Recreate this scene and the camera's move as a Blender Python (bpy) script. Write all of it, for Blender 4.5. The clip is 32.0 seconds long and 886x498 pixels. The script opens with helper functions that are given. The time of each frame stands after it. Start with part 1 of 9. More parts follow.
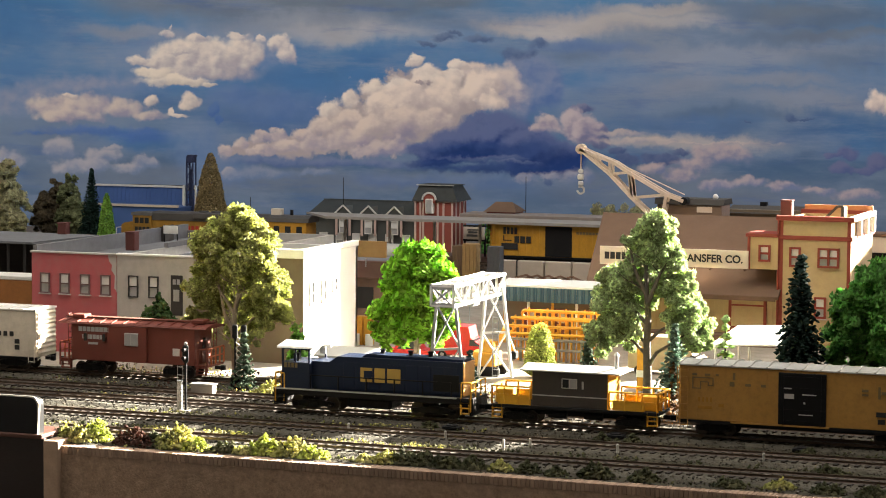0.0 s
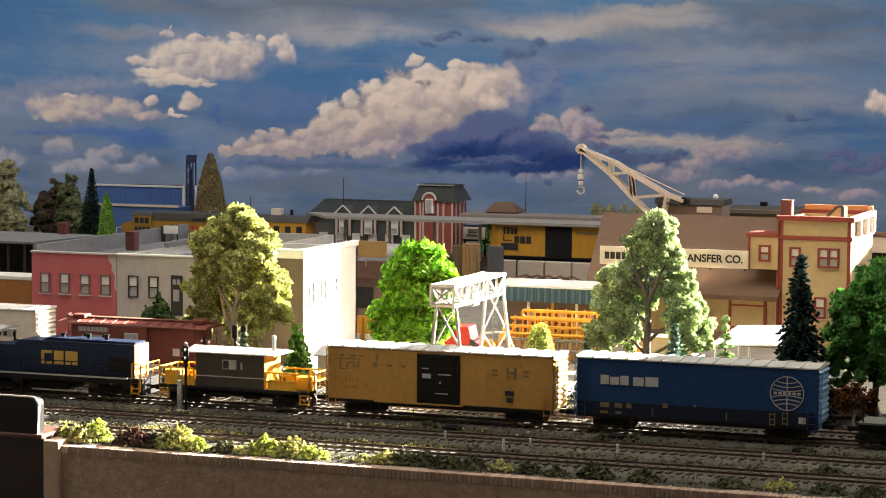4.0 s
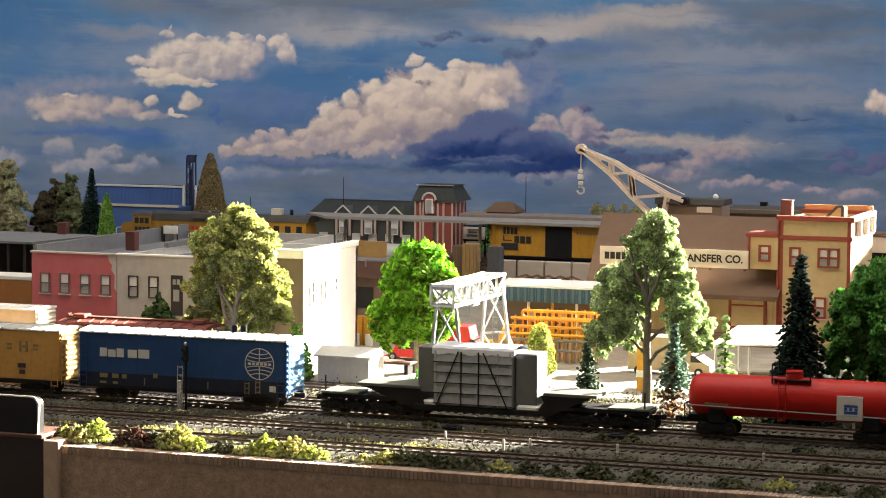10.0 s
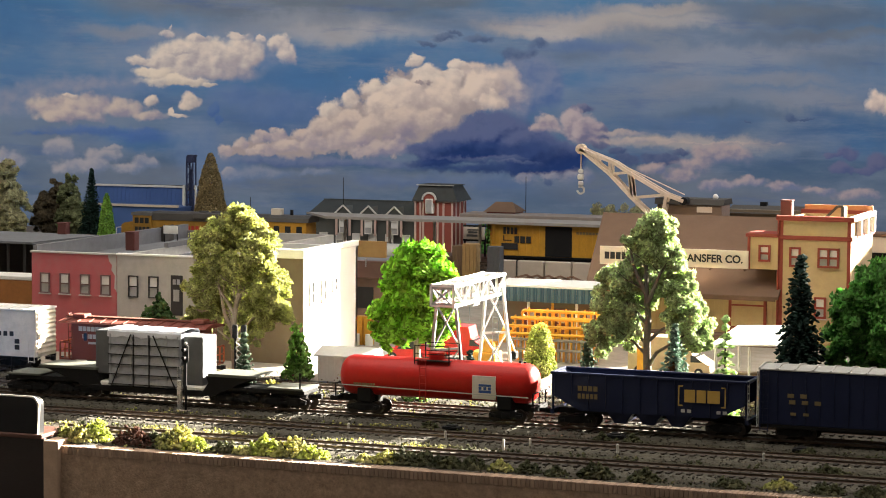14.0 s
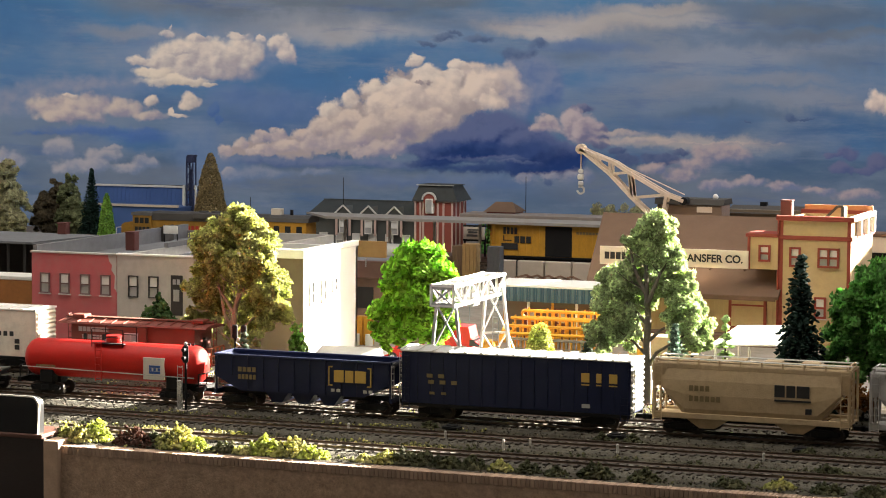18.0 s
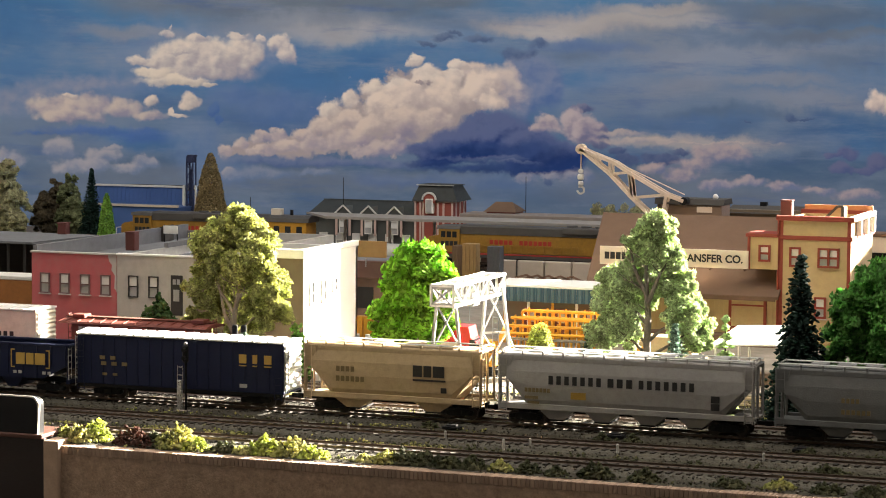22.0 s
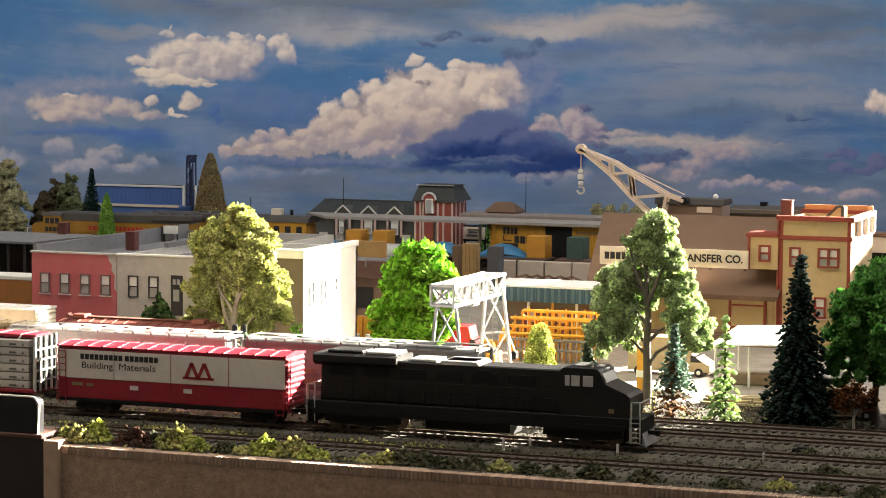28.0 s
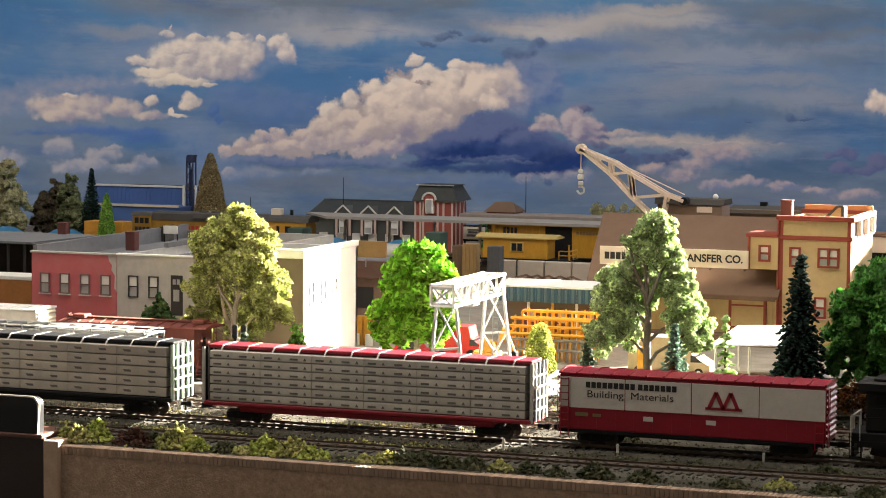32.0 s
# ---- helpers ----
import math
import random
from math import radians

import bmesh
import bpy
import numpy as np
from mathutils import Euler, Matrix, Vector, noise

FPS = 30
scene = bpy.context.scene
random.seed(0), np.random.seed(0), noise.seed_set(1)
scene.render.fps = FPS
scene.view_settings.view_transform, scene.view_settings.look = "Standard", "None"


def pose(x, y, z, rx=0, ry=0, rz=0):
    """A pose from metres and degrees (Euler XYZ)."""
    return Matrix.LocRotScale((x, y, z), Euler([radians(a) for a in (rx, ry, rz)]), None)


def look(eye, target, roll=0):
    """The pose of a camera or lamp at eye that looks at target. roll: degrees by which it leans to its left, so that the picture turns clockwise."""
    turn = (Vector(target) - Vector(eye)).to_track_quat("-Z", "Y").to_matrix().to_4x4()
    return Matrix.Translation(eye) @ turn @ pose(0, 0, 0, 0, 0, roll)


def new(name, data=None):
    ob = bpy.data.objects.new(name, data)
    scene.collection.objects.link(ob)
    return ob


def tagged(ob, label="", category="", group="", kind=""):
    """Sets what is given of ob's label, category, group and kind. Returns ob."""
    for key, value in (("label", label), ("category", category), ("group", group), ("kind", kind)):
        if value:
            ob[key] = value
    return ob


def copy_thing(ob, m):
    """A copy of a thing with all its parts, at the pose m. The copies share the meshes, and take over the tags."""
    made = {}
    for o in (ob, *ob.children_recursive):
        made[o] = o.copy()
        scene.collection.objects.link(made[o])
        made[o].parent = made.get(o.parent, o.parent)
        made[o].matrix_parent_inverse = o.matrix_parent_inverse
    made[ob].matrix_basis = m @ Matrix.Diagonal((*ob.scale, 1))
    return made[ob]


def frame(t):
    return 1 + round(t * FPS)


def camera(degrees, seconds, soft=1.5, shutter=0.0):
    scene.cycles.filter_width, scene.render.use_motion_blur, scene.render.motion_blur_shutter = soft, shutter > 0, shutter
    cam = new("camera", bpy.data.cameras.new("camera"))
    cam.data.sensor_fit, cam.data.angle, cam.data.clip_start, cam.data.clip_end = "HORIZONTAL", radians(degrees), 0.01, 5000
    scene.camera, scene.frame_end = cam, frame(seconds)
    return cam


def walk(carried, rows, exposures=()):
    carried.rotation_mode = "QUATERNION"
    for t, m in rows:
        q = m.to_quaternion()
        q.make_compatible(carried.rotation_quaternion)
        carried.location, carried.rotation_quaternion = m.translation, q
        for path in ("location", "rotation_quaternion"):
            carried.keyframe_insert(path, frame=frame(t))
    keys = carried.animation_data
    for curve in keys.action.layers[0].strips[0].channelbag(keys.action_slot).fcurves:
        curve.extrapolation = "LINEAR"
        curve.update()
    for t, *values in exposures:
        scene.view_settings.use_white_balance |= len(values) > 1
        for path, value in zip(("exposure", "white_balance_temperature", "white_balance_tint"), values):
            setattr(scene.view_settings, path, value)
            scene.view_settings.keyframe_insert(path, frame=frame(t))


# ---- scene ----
# A 1:87 model railway. Lengths below are given in metres of the full-size prototype
# and K turns them into true metres of the model.
K = 1 / 87.0
YAW = 20.465                       # the room and the camera are turned by this against the tracks
CAM = (55.976, -149.994, 23.819)   # camera, along the tracks / away from them / above the rails


def P(x, y, z, rz=0.0, rx=0.0, ry=0.0):
    return pose(x * K, y * K, z * K, rx, ry, rz)


cam = camera(20.52, 32.0, soft=1.0)
EYE = P(*CAM) @ pose(0, 0, 0, 85.448, 0, YAW) @ pose(0, 0, 0, 0, 0, 0.4)
walk(cam, [(0, EYE), (32, EYE)], exposures=[(0, 3.82), (32, 3.82)])

# ---- light: low sun through the room's window, one ceiling lamp ----
SUN_AZ, SUN_EL = 52.0, 21.5
world = bpy.data.worlds.new("world")
scene.world = world
world.use_nodes = True
wn = world.node_tree
sky = wn.nodes.new("ShaderNodeTexSky")
sky.sky_type, sky.sun_disc = "NISHITA", False
sky.sun_elevation, sky.sun_rotation = radians(SUN_EL), radians(90 - SUN_AZ)
wn.nodes["Background"].inputs["Strength"].default_value = 0.1
wn.links.new(sky.outputs[0], wn.nodes["Background"].inputs["Color"])
sun_data = bpy.data.lights.new("sun", "SUN")
sun_data.energy, sun_data.angle, sun_data.color = 5.0, radians(0.5), (1.0, 0.92, 0.78)
sun = new("sun", sun_data)
sun_way = Vector((math.cos(radians(SUN_AZ)) * math.cos(radians(SUN_EL)), math.sin(radians(SUN_AZ)) * math.cos(radians(SUN_EL)), math.sin(radians(SUN_EL))))
sun.matrix_basis = look(sun_way * 3, (0, 0, 0))


def room(x, y, z):
    """From the room's own axes (x across the view, y into it, seen from the camera) to the tracks' axes."""
    c, s = math.cos(radians(YAW)), math.sin(radians(YAW))
    y -= 160.1
    return (x * c - y * s, x * s + y * c, z)


lamp_data = bpy.data.lights.new("ceiling_lamp", "AREA")
lamp_data.shape, lamp_data.size, lamp_data.size_y = "RECTANGLE", 2.2, 1.6
lamp_data.energy, lamp_data.color = 2.35, (1.0, 0.93, 0.84)
lamp = new("ceiling_lamp", lamp_data)
lamp.matrix_basis = P(*room(-18, 168, 130), rz=YAW)

# ---- mesh helpers ----


class Geo:
    """Collects vertices and faces in prototype metres."""

    def __init__(self):
        self.v, self.f, self.s, self.m, self.cur = [], [], [], [], 0

    def add(self, vs, fs, smooth=False):
        o = len(self.v)
        self.v += [tuple(a) for a in vs]
        for f in fs:
            self.f.append([i + o for i in f])
            self.s.append(smooth)
            self.m.append(self.cur)
        return self

    def box(self, x0, x1, y0, y1, z0, z1, b=0.0):
        if x0 > x1: x0, x1 = x1, x0
        if y0 > y1: y0, y1 = y1, y0
        if z0 > z1: z0, z1 = z1, z0
        if b <= 0:
            vs = [(x, y, z) for z in (z0, z1) for y in (y0, y1) for x in (x0, x1)]
            return self.add(vs, [(0, 2, 3, 1), (4, 5, 7, 6), (0, 1, 5, 4), (2, 6, 7, 3), (0, 4, 6, 2), (1, 3, 7, 5)])
        b = min(b, (x1 - x0) * .49, (y1 - y0) * .49, (z1 - z0) * .49)
        vs, ids = [], {}
        for i, (x, sx) in enumerate(((x0, 1), (x1, -1))):
            for j, (y, sy) in enumerate(((y0, 1), (y1, -1))):
                for k, (z, sz) in enumerate(((z0, 1), (z1, -1))):
                    for a, p in enumerate(((x, y + sy * b, z + sz * b), (x + sx * b, y, z + sz * b), (x + sx * b, y + sy * b, z))):
                        ids[i, j, k, a] = len(vs)
                        vs.append(p)
        q = lambda *t: ids[t]
        fs = []
        for i in (0, 1):
            f = [q(i, 0, 0, 0), q(i, 0, 1, 0), q(i, 1, 1, 0), q(i, 1, 0, 0)]
            fs.append(f if i == 0 else f[::-1])
            f = [q(0, i, 0, 1), q(1, i, 0, 1), q(1, i, 1, 1), q(0, i, 1, 1)]
            fs.append(f if i == 0 else f[::-1])
            f = [q(0, 0, i, 2), q(0, 1, i, 2), q(1, 1, i, 2), q(1, 0, i, 2)]
            fs.append(f if i == 0 else f[::-1])
        for j in (0, 1):
            for k in (0, 1):
                f = [q(0, j, k, 1), q(1, j, k, 1), q(1, j, k, 2), q(0, j, k, 2)]
                fs.append(f if (j + k) % 2 else f[::-1])
                f = [q(j, 0, k, 0), q(j, 1, k, 0), q(j, 1, k, 2), q(j, 0, k, 2)]
                fs.append(f if (j + k) % 2 == 0 else f[::-1])
                f = [q(j, k, 0, 0), q(j, k, 1, 0), q(j, k, 1, 1), q(j, k, 0, 1)]
                fs.append(f if (j + k) % 2 else f[::-1])
        for i in (0, 1):
            for j in (0, 1):
                for k in (0, 1):
                    f = [q(i, j, k, 0), q(i, j, k, 1), q(i, j, k, 2)]
                    fs.append(f if (i + j + k) % 2 else f[::-1])
        return self.add(vs, fs)

    def prism(self, pts, axis, a0, a1, smooth=False):
        """A closed outline drawn out along an axis: x: (y, z), y: (x, z), z: (x, y)."""
        n = len(pts)
        put = {"x": lambda p, a: (a, p[0], p[1]), "y": lambda p, a: (p[0], a, p[1]), "z": lambda p, a: (p[0], p[1], a)}[axis]
        vs = [put(p, a0) for p in pts] + [put(p, a1) for p in pts]
        if smooth:
            self.add(vs, [(i, (i + 1) % n, n + (i + 1) % n, n + i) for i in range(n)], True)
            self.add(vs, [tuple(range(n))[::-1], tuple(range(n, 2 * n))])
            return self
        return self.add(vs, [(i, (i + 1) % n, n + (i + 1) % n, n + i) for i in range(n)] + [tuple(range(n))[::-1], tuple(range(n, 2 * n))])

    def cyl(self, p0, p1, r, n=10, r1=None, caps=True):
        p0, p1 = Vector(p0), Vector(p1)
        r1 = r if r1 is None else r1
        ax = (p1 - p0).normalized()
        u = ax.orthogonal().normalized()
        w = ax.cross(u)
        ring = [u * math.cos(6.28318 * i / n) + w * math.sin(6.28318 * i / n) for i in range(n)]
        a, b = [p0 + d * r for d in ring], [p1 + d * r1 for d in ring]
        self.add(a + b, [(i, (i + 1) % n, n + (i + 1) % n, n + i) for i in range(n)], n > 5)
        if caps:
            self.add(a, [tuple(range(n))[::-1]])
            self.add(b, [tuple(range(n))])
        return self

    def beam(self, p0, p1, w, h=None, up=(0, 0, 1)):
        """A square bar from point to point."""
        h = w if h is None else h
        p0, p1 = Vector(p0), Vector(p1)
        ax = (p1 - p0).normalized()
        u = ax.cross(Vector(up))
        u = ax.orthogonal().normalized() if u.length < 1e-4 else u.normalized()
        v = u.cross(ax)
        c = [u * (i * w / 2) + v * (j * h / 2) for i, j in ((-1, -1), (1, -1), (1, 1), (-1, 1))]
        return self.add([p0 + k for k in c] + [p1 + k for k in c], [(0, 1, 5, 4), (1, 2, 6, 5), (2, 3, 7, 6), (3, 0, 4, 7), (3, 2, 1, 0), (4, 5, 6, 7)])

    def ball(self, c, r, rx=1, ry=1, rz=1, n=8, m=5):
        vs, fs = [], []
        for j in range(1, m):
            t = math.pi * j / m
            for i in range(n):
                a = 6.28318 * i / n
                vs.append((c[0] + r * rx * math.sin(t) * math.cos(a), c[1] + r * ry * math.sin(t) * math.sin(a), c[2] + r * rz * math.cos(t)))
        top, bot = len(vs), len(vs) + 1
        vs += [(c[0], c[1], c[2] + r * rz), (c[0], c[1], c[2] - r * rz)]
        for i in range(n):
            fs.append((top, i, (i + 1) % n))
            fs.append((bot, (m - 2) * n + (i + 1) % n, (m - 2) * n + i))
            for j in range(m - 2):
                fs.append((j * n + i, (j + 1) * n + i, (j + 1) * n + (i + 1) % n, j * n + (i + 1) % n))
        return self.add(vs, fs, True)

    def grate(self, xs, zs, y0, y1, open_cells):
        """A flat frame in one piece: a grid of cells with some of them left open."""
        nx, nz = len(xs), len(zs)
        vs = [(x, y, z) for y in (y0, y1) for z in zs for x in xs]
        at = lambda i, j, k: k * nx * nz + j * nx + i
        full = lambda i, j: 0 <= i < nx - 1 and 0 <= j < nz - 1 and (i, j) not in open_cells
        fs = []
        for j in range(nz - 1):
            for i in range(nx - 1):
                if not full(i, j):
                    continue
                fs.append((at(i, j, 0), at(i + 1, j, 0), at(i + 1, j + 1, 0), at(i, j + 1, 0)))
                fs.append((at(i, j + 1, 1), at(i + 1, j + 1, 1), at(i + 1, j, 1), at(i, j, 1)))
                for di, dj, a, b in ((-1, 0, (i, j + 1), (i, j)), (1, 0, (i + 1, j), (i + 1, j + 1)), (0, -1, (i, j), (i + 1, j)), (0, 1, (i + 1, j + 1), (i, j + 1))):
                    if not full(i + di, j + dj):
                        fs.append((at(*b, 0), at(*a, 0), at(*a, 1), at(*b, 1)))
        return self.add(vs, fs)


def part(name, g, mats, parent=None, label="", at=None):
    """Links the collected geometry as one mesh object."""
    me = bpy.data.meshes.new(name)
    me.from_pydata([(x * K, y * K, z * K) for x, y, z in g.v], [], g.f)
    for m in mats if isinstance(mats, (list, tuple)) else [mats]:
        me.materials.append(m)
    me.polygons.foreach_set("use_smooth", g.s)
    me.polygons.foreach_set("material_index", g.m)
    me.update()
    ob = new(name, me)
    if parent:
        ob.parent = parent
    if at is not None:
        ob.matrix_basis = at
    if label:
        ob["label"] = label
    return ob


def again(ob, at, parent=None):
    """The same piece once more, on the same mesh."""
    o = new(ob.name.split(".")[0], ob.data)
    o.parent = parent or ob.parent
    o.matrix_basis = at
    if "label" in ob:
        o["label"] = ob["label"]
    return o


def thing(name, label, category, at, group=""):
    ob = new(name)
    ob.empty_display_size = 0.01
    ob.matrix_basis = at
    return tagged(ob, label, category, group)


def lettering(name, body, size, mat, parent, at, stretch=1.0, label="", bold=0.008):
    """Raised letters of the built-in font as a mesh part; size in prototype metres."""
    cu = bpy.data.curves.new(name, "FONT")
    cu.body, cu.size, cu.align_x, cu.align_y, cu.extrude = body, size * K, "CENTER", "CENTER", 0.006 * K
    cu.offset = bold * size * K
    ob = bpy.data.objects.new(name, cu)
    me = bpy.data.meshes.new_from_object(ob)
    bpy.data.objects.remove(ob)
    me.transform(Matrix.Diagonal((stretch, 1, 1, 1)))
    me.materials.clear()
    me.materials.append(mat)
    o = new(name, me)
    o.parent = parent
    o.matrix_basis = at
    if label:
        o["label"] = label
    return o


# ---- materials ----


def nodes_of(name):
    m = bpy.data.materials.new(name)
    m.use_nodes = True
    return m, m.node_tree, m.node_tree.nodes["Principled BSDF"]


def add(nt, kind, **kw):
    n = nt.nodes.new(kind)
    for k, v in kw.items():
        if k in n.inputs:
            n.inputs[k].default_value = v
    return n


def M(name, col, rough=0.6, metal=0.0, var=0.18, freq=1.2, bump=0.25, fine=14.0, dirt=None, dirt_amt=0.35, spec=0.4, rand=0.0, island=False, squash=(1, 1, 1)):
    """A painted or natural surface: two scales of tone, stains of a second colour, fine relief."""
    m, nt, bs = nodes_of(name)
    tc = add(nt, "ShaderNodeTexCoord")
    mp = add(nt, "ShaderNodeMapping")
    mp.inputs["Scale"].default_value = tuple(s / K for s in squash)
    nt.links.new(tc.outputs["Object"], mp.inputs["Vector"])
    big = add(nt, "ShaderNodeTexNoise", Scale=freq, Detail=5.0, Roughness=0.6)
    small = add(nt, "ShaderNodeTexNoise", Scale=fine, Detail=3.0, Roughness=0.6)
    for n in (big, small):
        nt.links.new(mp.outputs[0], n.inputs["Vector"])
    rgb = add(nt, "ShaderNodeRGB")
    rgb.outputs[0].default_value = (*col, 1)
    hsv = add(nt, "ShaderNodeHueSaturation")
    nt.links.new(rgb.outputs[0], hsv.inputs["Color"])
    mr = add(nt, "ShaderNodeMapRange")
    for k, v in ((1, 0.3), (2, 0.7), (3, 1 - var), (4, 1 + var)):
        mr.inputs[k].default_value = v
    mixn = add(nt, "ShaderNodeMath")
    mixn.operation = "MULTIPLY_ADD"
    mixn.inputs[1].default_value = 0.45
    sc = add(nt, "ShaderNodeMath")
    sc.operation = "MULTIPLY"
    sc.inputs[1].default_value = 0.55
    nt.links.new(small.outputs[0], mixn.inputs[0])
    nt.links.new(big.outputs[0], sc.inputs[0])
    nt.links.new(sc.outputs[0], mixn.inputs[2])
    nt.links.new(mixn.outputs[0], mr.inputs[0])
    val = mr.outputs[0]
    if rand > 0:
        src = add(nt, "ShaderNodeNewGeometry").outputs["Random Per Island"] if island else add(nt, "ShaderNodeObjectInfo").outputs["Random"]
        rr = add(nt, "ShaderNodeMapRange")
        rr.inputs[3].default_value, rr.inputs[4].default_value = 1 - rand, 1 + rand
        nt.links.new(src, rr.inputs[0])
        mu = add(nt, "ShaderNodeMath")
        mu.operation = "MULTIPLY"
        nt.links.new(val, mu.inputs[0])
        nt.links.new(rr.outputs[0], mu.inputs[1])
        val = mu.outputs[0]
    nt.links.new(val, hsv.inputs["Value"])
    out = hsv.outputs[0]
    if dirt:
        st = add(nt, "ShaderNodeTexNoise", Scale=freq * 2.3, Detail=6.0, Roughness=0.7)
        nt.links.new(mp.outputs[0], st.inputs["Vector"])
        dr = add(nt, "ShaderNodeMapRange")
        for k, v in ((1, 0.45), (2, 0.75), (3, 0.0), (4, dirt_amt)):
            dr.inputs[k].default_value = v
        nt.links.new(st.outputs[0], dr.inputs[0])
        mx = add(nt, "ShaderNodeMixRGB")
        mx.inputs[2].default_value = (*dirt, 1)
        nt.links.new(dr.outputs[0], mx.inputs[0])
        nt.links.new(out, mx.inputs[1])
        out = mx.outputs[0]
    nt.links.new(out, bs.inputs["Base Color"])
    bs.inputs["Metallic"].default_value = metal
    bs.inputs["Specular IOR Level"].default_value = spec
    ro = add(nt, "ShaderNodeMapRange")
    for k, v in ((1, 0.3), (2, 0.7), (3, max(0.05, rough - 0.12)), (4, min(1, rough + 0.12))):
        ro.inputs[k].default_value = v
    nt.links.new(small.outputs[0], ro.inputs[0])
    nt.links.new(ro.outputs[0], bs.inputs["Roughness"])
    if bump > 0:
        bp = add(nt, "ShaderNodeBump", Strength=bump, Distance=0.08 * K)
        nt.links.new(small.outputs[0], bp.inputs["Height"])
        nt.links.new(bp.outputs[0], bs.inputs["Normal"])
    return m


RUST = (0.10, 0.05, 0.03)
yellow_box = M("yellow_paint", (0.46, 0.25, 0.06), 0.5, dirt=RUST, dirt_amt=0.3, var=0.1)
blue_box = M("blue_paint", (0.012, 0.048, 0.15), 0.5, dirt=(0.02, 0.035, 0.07), var=0.15, spec=0.2)
dark_blue = M("dark_blue_paint", (0.012, 0.018, 0.052), 0.5, dirt=(0.016, 0.02, 0.045), var=0.15, spec=0.2)
loco_blue = M("locomotive_blue", (0.010, 0.019, 0.048), 0.5, var=0.15, spec=0.2)
black = M("black_metal", (0.008, 0.008, 0.009), 0.6, var=0.3, bump=0.4, spec=0.2)
black_loco = M("black_locomotive_paint", (0.012, 0.011, 0.010), 0.5, var=0.2, spec=0.25)
silver_roof = M("galvanised_roof", (0.55, 0.55, 0.52), 0.45, metal=0.3, dirt=(0.25, 0.24, 0.22), var=0.15)
white_paint = M("white_paint", (0.75, 0.74, 0.70), 0.55, dirt=(0.4, 0.36, 0.3), dirt_amt=0.25, var=0.08)
grey_load = M("grey_load", (0.29, 0.30, 0.33), 0.6, dirt=(0.1, 0.1, 0.1), var=0.15)
deck_grey = M("deck_grey", (0.10, 0.105, 0.085), 0.7, dirt=(0.05, 0.045, 0.035), var=0.2)
tank_red = M("tank_red", (0.46, 0.012, 0.008), 0.4, var=0.1, dirt=(0.2, 0.02, 0.015), dirt_amt=0.3, spec=0.25)
tan_hopper = M("tan_hopper", (0.50, 0.38, 0.23), 0.6, dirt=(0.25, 0.18, 0.1), var=0.1)
grey_hopper = M("grey_hopper", (0.36, 0.35, 0.34), 0.6, dirt=(0.2, 0.18, 0.15), var=0.1)
mb_red = M("crimson_paint", (0.27, 0.008, 0.022), 0.42, dirt=(0.15, 0.01, 0.02), var=0.1)
mb_white = M("cream_panel", (0.62, 0.58, 0.54), 0.5, dirt=(0.4, 0.3, 0.25), dirt_amt=0.2, var=0.08)
lumber_wrap = M("lumber_wrap", (0.55, 0.52, 0.47), 0.6, dirt=(0.35, 0.3, 0.25), var=0.12, rand=0.12)
green_white = M("pale_green_steel", (0.55, 0.68, 0.55), 0.5, var=0.1)
caboose_red = M("oxide_red", (0.17, 0.042, 0.028), 0.6, dirt=(0.14, 0.05, 0.03), var=0.12)
rail_yellow = M("safety_yellow", (0.75, 0.40, 0.03), 0.5, var=0.1, dirt=(0.4, 0.18, 0.03), dirt_amt=0.3)
letter_white = M("white_lettering", (0.46, 0.46, 0.45), 0.6, var=0.1)
letter_yellow = M("ochre_lettering", (0.5, 0.33, 0.08), 0.6, var=0.1)
letter_black = M("black_lettering", (0.02, 0.02, 0.02), 0.6, var=0.1)
letter_dim = M("worn_lettering", (0.20, 0.15, 0.07), 0.7, var=0.2)
steel_rail = M("weathered_rail", (0.085, 0.058, 0.04), 0.38, metal=0.25, var=0.3)
wheel_steel = M("wheel_steel", (0.05, 0.04, 0.035), 0.45, metal=0.5, var=0.2)
tie_wood = M("tie_wood", (0.036, 0.027, 0.02), 0.8, var=0.35, rand=0.5, bump=0.5)
brick_red = M("painted_red_stucco", (0.46, 0.115, 0.125), 0.8, dirt=(0.36, 0.20, 0.19), dirt_amt=0.45, var=0.14, freq=0.5)
stucco_grey = M("grey_stucco", (0.45, 0.435, 0.41), 0.85, dirt=(0.27, 0.26, 0.24), dirt_amt=0.5, var=0.15, freq=0.5)
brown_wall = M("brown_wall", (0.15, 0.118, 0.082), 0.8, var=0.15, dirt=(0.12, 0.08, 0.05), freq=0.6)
white_wall = M("white_wall", (0.80, 0.79, 0.76), 0.75, var=0.05, freq=0.6)
roof_grey = M("roof_felt", (0.14, 0.145, 0.155), 0.85, var=0.15, freq=0.4, dirt=(0.09, 0.09, 0.10))
roof_dark = M("dark_roof", (0.06, 0.055, 0.05), 0.8, var=0.2, freq=0.5)
roof_brown = M("brown_shingle_roof", (0.14, 0.085, 0.055), 0.85, var=0.15, freq=0.5, dirt=(0.11, 0.07, 0.045))
cream_wall = M("cream_siding", (0.48, 0.36, 0.19), 0.75, var=0.1, dirt=(0.3, 0.22, 0.12), dirt_amt=0.25)
red_trim = M("barn_red_trim", (0.23, 0.038, 0.022), 0.65, var=0.12)
sign_white = M("sign_board", (0.66, 0.58, 0.48), 0.7, var=0.08)
window_dark = M("dark_window", (0.02, 0.022, 0.025), 0.15, var=0.2, bump=0)
